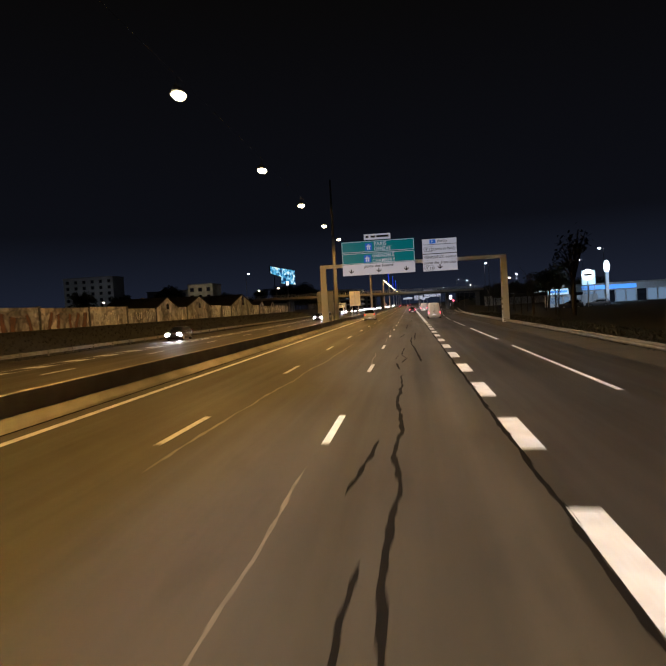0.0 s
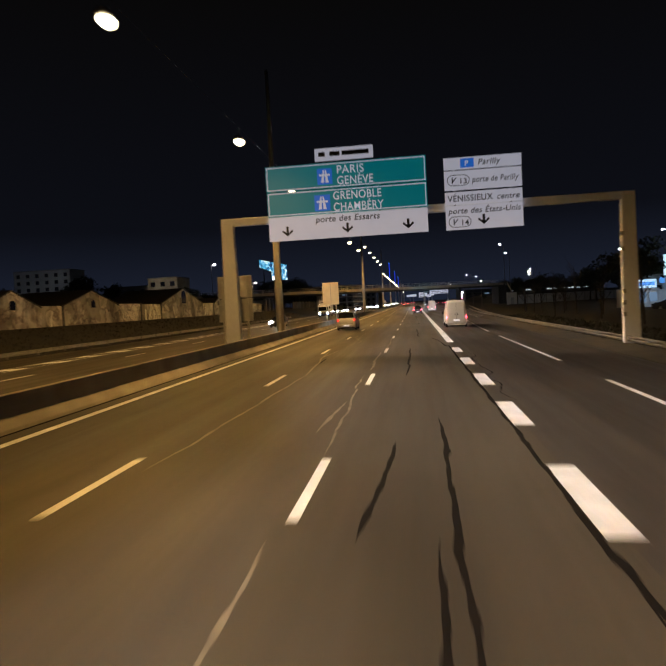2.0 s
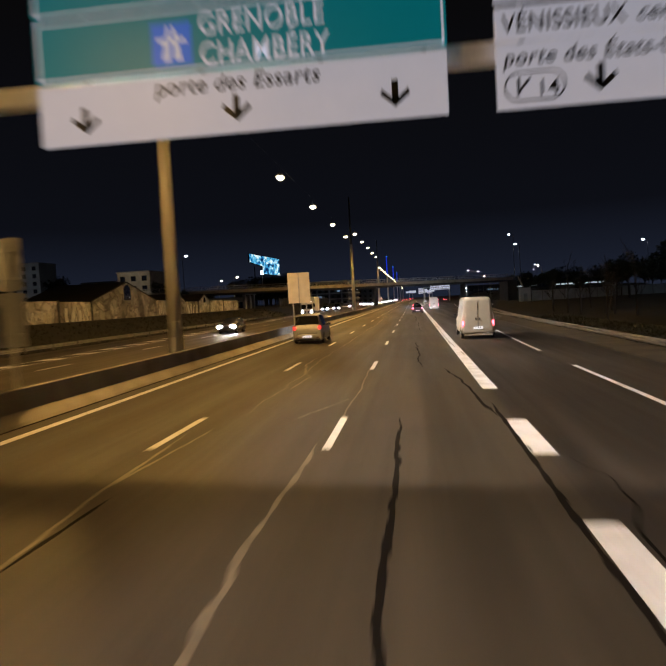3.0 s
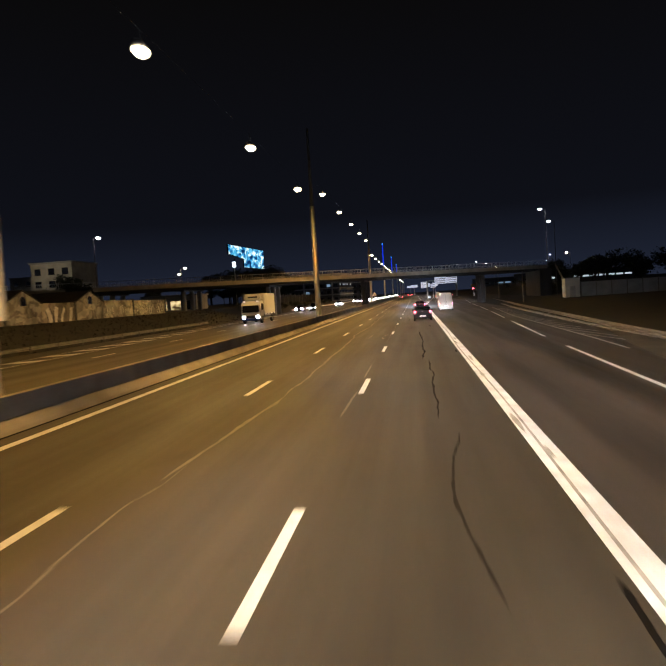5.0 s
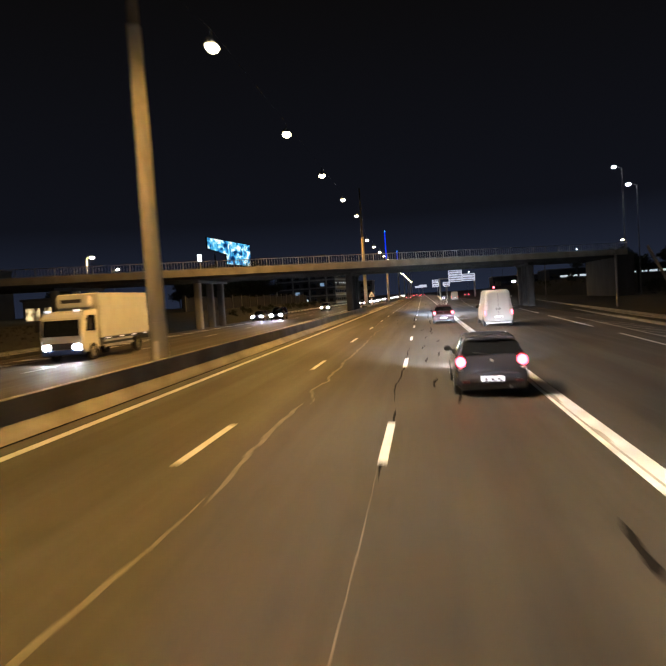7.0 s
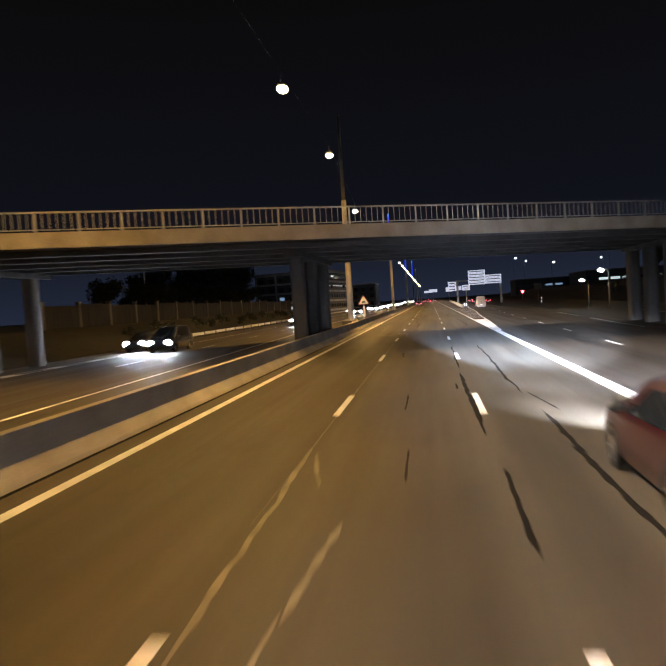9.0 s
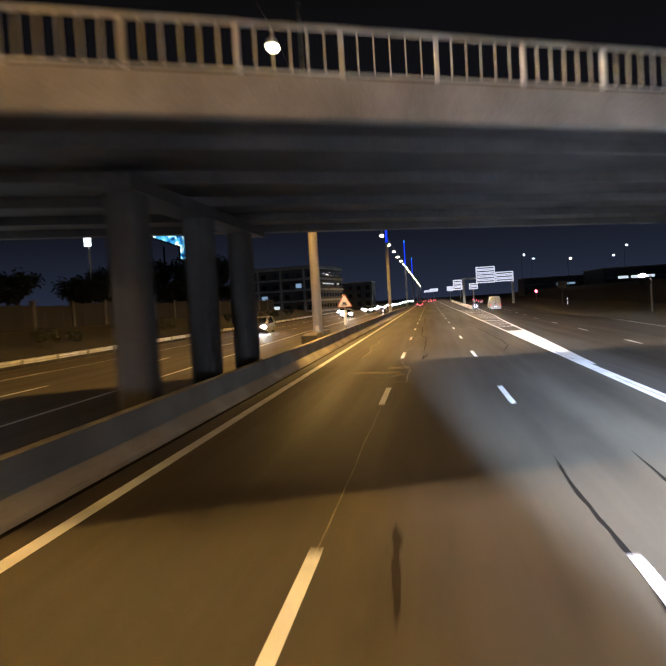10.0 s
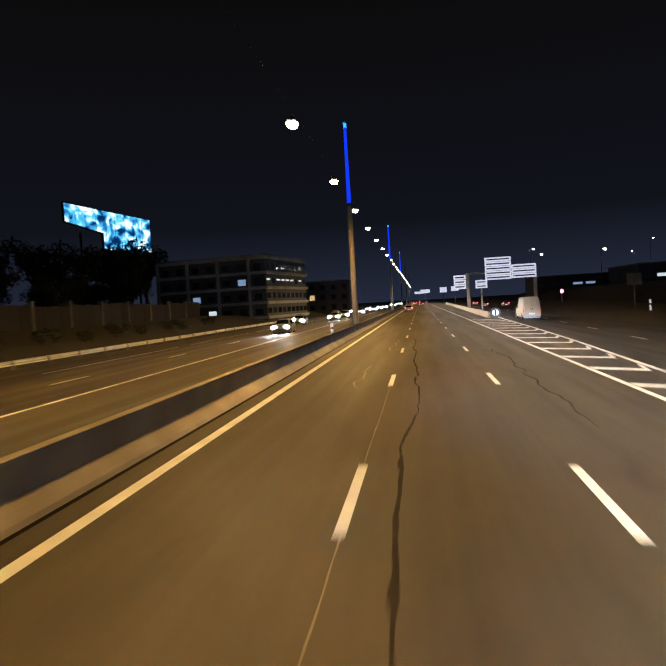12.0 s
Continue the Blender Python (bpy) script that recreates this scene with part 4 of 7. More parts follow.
# ---- vehicles ----
M_CAR_DARK = paint_mat("dark_plum_grey_car_paint", (0.078, 0.080, 0.102), 0.22, 0.25)
M_CAR_SILVER = paint_mat("silver_car_paint", (0.50, 0.51, 0.53), 0.35, 0.4)
M_CAR_WHITE = paint_mat("white_car_paint", (0.58, 0.57, 0.53), 0.4)
M_CAR_GREY = paint_mat("grey_car_paint", (0.16, 0.16, 0.17), 0.35, 0.3)
M_CAR_GLASS = glass_mat("dark_car_glass", (0.012, 0.014, 0.016))
M_TAIL = glow("lit_red_tail_light", (1.0, 0.06, 0.10), 14, (0.3, 0.01, 0.01))
M_TAIL_DIM = glow("dim_red_lamp", (1.0, 0.05, 0.04), 1.6, (0.3, 0.01, 0.01))
M_TAIL_OFF = surface("red_reflector", (0.12, 0.006, 0.008), (0.08, 0.005, 0.006), 0.3, 0, 3, 30, 0)
M_HEAD = glow("lit_white_headlight", (0.80, 0.90, 1.0), 90, (0.8, 0.8, 0.8))
M_PLATE = glow("lit_number_plate", (0.9, 0.9, 1.0), 1.2, (0.8, 0.8, 0.78))
M_BAR = surface("dark_plate_bar", (0.10, 0.10, 0.11), (0.05, 0.05, 0.05), 0.5, 0, 3, 30, 0)
M_PLASTIC = surface("black_trim_plastic", (0.03, 0.03, 0.032), (0.018, 0.018, 0.018), 0.6, 0, 4, 60, 0.05)
M_RIM = surface("alloy_rim", (0.40, 0.40, 0.41), (0.28, 0.28, 0.28), 0.35, 0.8, 3, 30, 0)

# stations: y, sill height, belt height, roof height, half width, half width of the roof
HATCH_BODY = [(-2.02, 0.33, 0.60, 0.66, 0.76, 0.67), (-1.99, 0.25, 0.86, 0.94, 0.815, 0.73), (-1.93, 0.22, 0.94, 1.01, 0.84, 0.71), (-1.74, 0.20, 0.97, 1.33, 0.85, 0.625), (-1.66, 0.19, 0.97, 1.43, 0.855, 0.60),
              (-1.40, 0.19, 0.96, 1.475, 0.862, 0.59), (-0.5, 0.18, 0.94, 1.49, 0.868, 0.585), (0.3, 0.18, 0.92, 1.44, 0.868, 0.565), (1.05, 0.18, 0.90, 1.00, 0.86, 0.68),
              (1.65, 0.20, 0.80, 0.90, 0.84, 0.64), (1.93, 0.24, 0.66, 0.76, 0.79, 0.60), (2.02, 0.32, 0.52, 0.60, 0.66, 0.52)]
MPV_BODY = [(-2.18, 0.36, 0.70, 0.78, 0.76, 0.66), (-2.15, 0.28, 0.98, 1.08, 0.86, 0.76), (-2.11, 0.22, 1.04, 1.16, 0.89, 0.74), (-2.00, 0.20, 1.05, 1.68, 0.90, 0.68), (-1.92, 0.20, 1.05, 1.76, 0.90, 0.67),
            (-1.7, 0.19, 1.04, 1.80, 0.905, 0.66), (-0.4, 0.18, 1.02, 1.82, 0.91, 0.66), (0.5, 0.18, 1.00, 1.74, 0.91, 0.64), (1.35, 0.18, 0.98, 1.10, 0.90, 0.70),
            (1.85, 0.22, 0.86, 0.96, 0.87, 0.64), (2.10, 0.26, 0.70, 0.80, 0.80, 0.60), (2.18, 0.34, 0.56, 0.64, 0.66, 0.50)]
VAN_BODY = [(-2.95, 0.42, 0.62, 0.70, 0.80, 0.74), (-2.93, 0.36, 1.25, 2.30, 0.955, 0.80), (-2.88, 0.34, 1.30, 2.48, 0.985, 0.80), (-2.5, 0.32, 1.32, 2.55, 0.995, 0.80),
            (0.6, 0.32, 1.32, 2.56, 1.0, 0.80), (1.35, 0.32, 1.30, 2.44, 1.0, 0.78), (2.15, 0.32, 1.18, 1.34, 0.98, 0.78), (2.70, 0.34, 1.00, 1.10, 0.93, 0.70), (2.92, 0.38, 0.80, 0.88, 0.82, 0.6), (2.97, 0.42, 0.62, 0.70, 0.70, 0.5)]


def body_ring(st):
    y, zb, zt, zr, w, wr = st
    right = [(w * 0.90, zb), (w * 0.985, zb + 0.10), (w, zb + (zt - zb) * 0.45), (w * 0.995, zt - 0.12 * (zt - zb)), (w * 0.965, zt), (wr + (w * 0.93 - wr) * 0.35, zt + (zr - zt) * 0.62), (wr, zr - 0.10 * (zr - zt)), (wr * 0.86, zr - 0.015), (wr * 0.45, zr)]
    return [(x, y, z) for x, z in right] + [(-x, y, z) for x, z in right[::-1]]


def at_height(sts, y):
    for a, b in zip(sts, sts[1:]):
        if y <= b[0]:
            f = (y - a[0]) / (b[0] - a[0])
            return tuple(p + (q - p) * f for p, q in zip(a, b))
    return sts[-1]


def wheel(x, y, r, t, width=0.2):
    bm = B()
    s = 1 if x > 0 else -1
    n = 22
    prof = [(0.0, r * 0.62), (0.0, r * 0.90), (0.03, r), (width - 0.03, r), (width, r * 0.90), (width, r * 0.62)]
    loft(bm, [[(x - s * (dx - 0.02), y + rr * math.cos(a), r + rr * math.sin(a)) for dx, rr in prof] for a in [2 * math.pi * k / n for k in range(n + 1)]], caps=False)
    w = new("wheel")
    w.parent = t
    part("tyre", bm, M_BLACK, w)
    bm = B()
    for k in range(5):
        a = 2 * math.pi * k / 5
        tube(bm, (x - s * 0.01, y, r), (x - s * 0.02, y + r * 0.6 * math.cos(a), r + r * 0.6 * math.sin(a)), 0.05, 0.035, 6)
    tube(bm, (x - s * 0.10, y, r), (x - s * 0.03, y, r), r * 0.63, r * 0.63, 18)
    part("rim", bm, M_RIM, w)


def car(name, label, category, sts, paint, at, oncoming=False, lit_tail=True, rear_glass=True, wheel_r=0.31, lit_plate=True, side_glass=True, group="", lit_head=True, lens=1.0):
    t = thing(name, (at[0], at[1], at[2]), label, category, group, rz=math.pi if oncoming else 0.0)
    y0, y1 = sts[0][0], sts[-1][0]
    bm = B()
    loft(bm, [body_ring(s) for s in sts])
    part("body", bm, paint, t, smooth=True)
    wmax, hmax = max(s[4] for s in sts), max(s[3] for s in sts)
    tall = hmax > 2.2
    wb = (y0 + 0.78, y1 - 0.82)
    for x in (-wmax + 0.19, wmax - 0.19):
        for y in wb:
            wheel(math.copysign(wmax - 0.01, x), y, wheel_r, t)
    for s in (-1, 1):
        for y in wb:
            bm = B()
            n = 12
            for k in range(n):
                a0, a1 = math.pi * k / n, math.pi * (k + 1) / n
                q = [(wheel_r * 1.02, a0), (wheel_r * 1.22, a0), (wheel_r * 1.22, a1), (wheel_r * 1.02, a1)]
                bm.faces.new([bm.verts.new((s * (wmax + 0.004), y + r * math.cos(a), wheel_r + r * math.sin(a))) for r, a in q])
            part("wheel_arch", bm, M_PLASTIC, t)
    # glazing
    def glass_on(ya, yb, dy):
        """Glass laid on the upper side of the body between two stations."""
        g = B()
        rows = []
        for i in range(5):
            r = body_ring(at_height(sts, ya + (yb - ya) * i / 4))
            rows.append([(r[k][0], r[k][1] + dy, r[k][2] + 0.012) for k in range(6, 12)])
        loft(g, rows, closed=False, caps=False)
        return g

    if rear_glass:
        part("rear_window", glass_on(sts[2][0], sts[3][0], -0.012), M_CAR_GLASS, t, "dark rear window", True)
    front = [s for s in sts if s[0] > 0.2]
    a, b = front[0], front[1]
    if tall:
        a, b = front[1], front[2]
    part("windscreen", glass_on(a[0] + 0.08, b[0] - 0.04, 0.012), M_CAR_GLASS, t, "dark windscreen", True)
    if side_glass:
        lo_y, hi_y = (0.75, a[0] + 0.15) if tall else (sts[5][0] + 0.10, a[0] + 0.25)
        for s in (-1, 1):
            bm = B()
            rows = []
            for i in range(5):
                st = at_height(sts, lo_y + (hi_y - lo_y) * i / 4)
                r = body_ring(st)
                rows.append([(s * (r[k][0] + 0.006), r[k][1], r[k][2] + dz) for k, dz in ((4, 0.03), (5, 0.0), (6, -0.02))])
            loft(bm, rows, closed=False, caps=False)
            part("side_window", bm, M_CAR_GLASS, t, "dark side window", True)
    # rear
    z_l = sts[2][2] - 0.08 if not tall else 0.95
    yl = sts[1][0] - 0.015
    for s in (-1, 1):
        bm = B()
        bmesh.ops.create_uvsphere(bm, u_segments=12, v_segments=8, radius=1)
        hh, ww = (0.135, 0.125) if not tall else (0.20, 0.06)
        cx = s * (sts[1][4] - (0.10 if not tall else 0.05))
        for v in bm.verts:
            v.co = Vector((cx + v.co.x * ww, yl + 0.03 + v.co.y * 0.06, z_l + v.co.z * hh))
        part("tail_light", bm, M_TAIL if lit_tail else M_TAIL_DIM if lit_head else M_RIM, t, "glowing red tail light" if lit_head else "unlit tail light", True)
    if not tall:
        for s in (-1, 1):
            bm = B()
            bmesh.ops.create_uvsphere(bm, u_segments=12, v_segments=8, radius=1)
            for v in bm.verts:
                v.co = Vector((s * (sts[1][4] - 0.115) + v.co.x * 0.165, yl + 0.055 + v.co.y * 0.06, z_l - 0.03 + v.co.z * 0.215))
            part("lamp_surround", bm, M_TAIL_OFF, t, "dark red lamp surround", True)
        bm = B()
        w = wmax * 0.97
        loft(bm, [[(f * w, y0 - 0.075 + 0.13 * f * f + dy, z) for dy, z in ((0.06, 0.30), (0.0, 0.36), (-0.012, 0.46), (0.0, 0.56), (0.07, 0.61), (0.30, 0.61), (0.30, 0.30))] for f in (-1, -0.9, -0.6, -0.25, 0.25, 0.6, 0.9, 1)])
        part("bumper_cover", bm, paint, t, smooth=False)
        yl = y0 - 0.06
    bm = B()
    box(bm, -0.27, 0.27, yl - 0.035, yl - 0.015, 0.40 if not tall else 0.62, 0.51 if not tall else 0.74)
    bevelled(bm, 0.006)
    pl = part("number_plate", bm, M_PLATE if lit_plate else M_CAR_WHITE, t, "pale number plate")
    for k in range(3):
        bm = B()
        box(bm, -0.2 + k * 0.15, -0.2 + k * 0.15 + 0.1, yl - 0.039, yl - 0.034, (0.415 if not tall else 0.65), (0.475 if not tall else 0.71))
        part("plate_bar", bm, M_BAR, pl)
    bm = B()
    box(bm, -wmax * 0.90, wmax * 0.90, yl - 0.01, yl + 0.25, 0.20, 0.31)
    bevelled(bm, 0.05, 2)
    part("rear_bumper", bm, M_PLASTIC if not tall else M_CAR_WHITE, t)
    bm = B()
    bmesh.ops.create_uvsphere(bm, u_segments=10, v_segments=6, radius=0.035)
    for v in bm.verts:
        v.co += Vector((0, sts[1][0] - 0.015, z_l + 0.02))
    part("emblem", bm, M_RIM, t)
    if not tall:
        bm = B()
        tube(bm, (-0.05, sts[2][0] - 0.03, sts[2][2] + 0.08), (-0.42, sts[2][0] - 0.02, sts[2][2] + 0.14), 0.012, n=6)
        part("rear_wiper", bm, M_PLASTIC, t)
        bm = B()
        box(bm, -0.58, 0.58, y0 - 0.006, y0 + 0.03, 0.625, 0.64)
        part("boot_seam", bm, M_PLASTIC, t)
        for s in (-1, 1):
            bm = B()
            tube(bm, (s * 0.58, y0 + 0.0, 0.63), (s * 0.64, sts[1][0] - 0.006, sts[1][2] + 0.01), 0.008, n=5)
            tube(bm, (s * 0.64, sts[1][0] - 0.006, sts[1][2] + 0.01), (s * 0.66, sts[2][0] - 0.006, sts[2][2] + 0.05), 0.008, n=5)
            part("tailgate_seam", bm, M_PLASTIC, t)
            bm = B()
            box(bm, s * 0.62 - 0.09, s * 0.62 + 0.09, y0 - 0.045, y0 + 0.05, 0.37, 0.41)
            part("rear_reflector", bm, M_TAIL_OFF, t)
            bm = B()
            bmesh.ops.create_uvsphere(bm, u_segments=10, v_segments=6, radius=1)
            for v in bm.verts:
                v.co = Vector((s * (sts[1][4] - 0.08) + v.co.x * 0.07, sts[1][0] - 0.02 + v.co.y * 0.03, z_l - 0.17 + v.co.z * 0.035))
            part("reversing_lamp", bm, M_RIM, t, smooth=True)
        bm = B()
        tube(bm, (0.42, y0 - 0.04, 0.24), (0.42, y0 + 0.3, 0.24), 0.035, n=10)
        part("exhaust_pipe", bm, M_RIM, t)
        bm = B()
        r4 = body_ring(sts[4])
        loft(bm, [[(f * sts[4][5] * 0.95, sts[4][0] - 0.16 + 0.05 * f * f, sts[4][3] - 0.035 - 0.05 * f * f), (f * sts[4][5] * 0.95, sts[4][0] + 0.10, sts[4][3] + 0.012 - 0.05 * f * f), (f * sts[4][5] * 0.95, sts[4][0] + 0.08, sts[4][3] - 0.04 - 0.05 * f * f)] for f in (-1, -0.6, -0.2, 0.2, 0.6, 1)])
        part("roof_spoiler", bm, paint, t)
    else:
        bm = B()
        box(bm, -0.008, 0.008, yl - 0.012, yl + 0.02, 0.6, 2.28)
        part("door_seam", bm, M_PLASTIC, t)
        for x in (-0.12, 0.1):
            bm = B()
            box(bm, x - 0.03, x + 0.03, yl - 0.03, yl + 0.01, 1.15, 1.3)
            part("door_handle", bm, M_PLASTIC, t)
        for s in (-1, 1):
            for z in (0.8, 1.4, 2.0):
                bm = B()
                box(bm, s * 0.90 - 0.03, s * 0.90 + 0.03, yl - 0.02, yl + 0.02, z, z + 0.10)
                part("hinge", bm, M_CAR_WHITE, t)
    for s in (-1, 1):
        bm = B()
        my = a[0] + 0.35 if not tall else a[0] + 0.45
        mz = at_height(sts, my)[2] + 0.09
        tube(bm, (s * wmax * 0.90, my, mz - 0.06), (s * (wmax + 0.02), my, mz - 0.02), 0.03, 0.025, 6)
        part("mirror_arm", bm, M_PLASTIC, t)
        bm = B()
        bmesh.ops.create_uvsphere(bm, u_segments=10, v_segments=8, radius=1)
        for v in bm.verts:
            v.co = Vector((s * (wmax + 0.06) + v.co.x * 0.11, my + v.co.y * 0.06, mz + v.co.z * (0.08 if not tall else 0.16)))
        part("door_mirror", bm, M_PLASTIC, t, smooth=True)
    # front
    fy = sts[-2][0]
    for s in (-1, 1):
        bm = B()
        bmesh.ops.create_uvsphere(bm, u_segments=12, v_segments=8, radius=1)
        for v in bm.verts:
            v.co = Vector((s * sts[-2][4] * 0.80 + v.co.x * 0.19 * lens, fy - 0.03 + v.co.y * 0.12, sts[-2][2] + 0.0 + v.co.z * 0.13 * lens))
        part("headlight", bm, M_HEAD if lit_head else M_CAR_GLASS, t, "glowing white headlight" if lit_head else "unlit headlight", True)
    bm = B()
    box(bm, -0.42, 0.42, y1 - 0.06, y1 + 0.02, 0.36, 0.52)
    bevelled(bm, 0.02)
    part("grille", bm, M_PLASTIC, t)
    bm = B()
    box(bm, -wmax * 0.8, wmax * 0.8, fy - 0.2, fy + 0.03, 0.22, 0.36)
    bevelled(bm, 0.04)
    part("front_bumper", bm, M_PLASTIC, t)
    return t


WHITE_LIGHT = (0.76, 0.83, 1.0)


def beams(x, y, z, ahead, power, spread=0.62, cone=125, blend=1.0):
    for s in (-1, 1):
        spot("headlight_beam", (x + s * spread, y, z), (x + s * (spread + 1.2), y + ahead * 14, -0.35), power, WHITE_LIGHT, cone, blend, 0.05)


def low_beams(x, y, near, far, throw=0, reach=9, side=0.10):
    """Dipped headlights: a wide bright fan at the bumper and a long low throw along the lane."""
    z = 0.62
    for ahead, power, cone, wide in ((4.6, near, 34, 2.2), (12, far, 8.6, 5.4), (21, far * reach, 4.6, 4.6)):
        lamp = spot("headlight_beam", (x, y, z), (x + side * ahead, y + ahead, road_z(x)), power, WHITE_LIGHT, cone, 1.0, 0.12)
        lamp.scale = (wide, 1.0, 1.0)
    # extra-strong added spots that fill the road under the bridge with bluish light
    if throw:
        for s in (-1.9, 0.6):
            lamp = spot("headlight_beam", (x, y, z), (x + s, y + 25, road_z(x)), throw, (0.52, 0.69, 1.0), 4.4, 1.0, 0.12)
            lamp.scale = (2.2, 1.0, 1.0)


def tail_glow(x, y):
    """The red light that a pair of tail lamps throws on the road behind."""
    for s in (-0.7, 0.7):
        spot("tail_light_glow", (x + s, y, 0.85), (x + s, y - 3, -0.3), 2, (1.0, 0.05, 0.08), 150, 1.0, 0.05)


car("hatchback_car", "dark plum-grey hatchback with lit red tail lights", "car", HATCH_BODY, M_CAR_DARK, (8.78, 175.45, road_z(8.78)), lens=0.45)
low_beams(8.78, 177.55, 30000, 60000, 0, 3, -0.04)
tail_glow(8.78, 173.3)
M_CAR_RED = paint_mat("dark_red_car_paint", (0.030, 0.004, 0.007), 0.3, 0.1)
car("hatchback_car", "dark red hatchback with lit tail lights before the bridge", "car", HATCH_BODY, M_CAR_RED, (8.84, 213.45, road_z(8.84)), lens=0.45)
low_beams(8.84, 215.55, 26000, 110000, 1700000)
tail_glow(8.84, 211.3)
car("people_carrier", "silver people carrier driving in the fast lane", "car", MPV_BODY, M_CAR_SILVER, (1.72, 106.5, road_z(1.72)), lit_tail=False)
beams(1.72, 108.8, 0.6, 1, 600)
car("delivery_van", "tall white panel van with small lit tail lights", "van", VAN_BODY, M_CAR_WHITE, (16.5, 355.0, road_z(16.5)), rear_glass=False, wheel_r=0.35, lit_tail=False)
beams(16.5, 358.2, 0.4, 1, 600)
for x, y, label in ((12.0, 108.9, "tall white panel van in the exit lane near the gantry"), (12.4, 207.3, "tall white panel van in the exit lane before the bridge")):
    car("delivery_van", label, "van", VAN_BODY, M_CAR_WHITE, (x, y, road_z(x)), rear_glass=False, wheel_r=0.35)
    beams(x, y + 3.2, 0.4, 1, 600)
ONCOMING = ((-16.9, 69.0, HATCH_BODY, M_CAR_DARK), (-9.6, 128.0, HATCH_BODY, M_CAR_DARK), (-17.0, 254.0, HATCH_BODY, M_CAR_DARK),
            (-13.4, 298.0, MPV_BODY, M_CAR_GREY), (-9.6, 343.0, HATCH_BODY, M_CAR_GREY), (-13.2, 250.0, MPV_BODY, M_CAR_DARK))
# lens above 1 enlarges the glowing headlights, imitating their glare
for x, y, sts, paint in ONCOMING:
    car("oncoming_car", {M_CAR_GREY: "grey car with bright white headlights on the opposite carriageway", M_CAR_DARK: "dark car with bright white headlights on the opposite carriageway",
                         M_CAR_SILVER: "silver car with bright white headlights on the opposite carriageway", M_CAR_WHITE: "white people carrier with bright headlights on the opposite carriageway"}[paint],
        "car", sts, paint, (x, y, road_z(x)), True, False, lit_plate=False, group="oncoming traffic", lens=1.6)
    beams(x, y - 2.2, 0.5, -1, 700)
far_on = car("oncoming_car", "distant car with bright white headlights on the opposite carriageway", "car", HATCH_BODY, M_CAR_GREY, (-9.6, 398.0, road_z(-9.6)), True, False, lit_plate=False, group="oncoming traffic", lens=1.8)
for x, y in ((-13.3, 372), (-9.6, 384), (-17.0, 392), (-13.3, 414), (-9.6, 431), (-13.3, 505), (-9.6, 508), (-13.3, 610), (-13.3, 452), (-9.6, 476), (-9.6, 540), (-13.3, 566), (-9.6, 640), (-13.3, 700), (-9.6, 760), (-17, 500), (-13.3, 840)):
    copy_thing(far_on, pose(x, y, road_z(x), 0, 0, 180))
far_off = car("far_car", "distant grey car with red tail lights", "car", HATCH_BODY, M_CAR_GREY, (1.7, 428.0, road_z(1.7)), lit_tail=True, group="traffic ahead")
for x, y in ((4.9, 560), (1.7, 650), (8.3, 720), (4.9, 830), (22.5, 470), (26.5, 455), (24.0, 520)):
    copy_thing(far_off, pose(x, y, road_z(x) if x < 20 else -0.55))


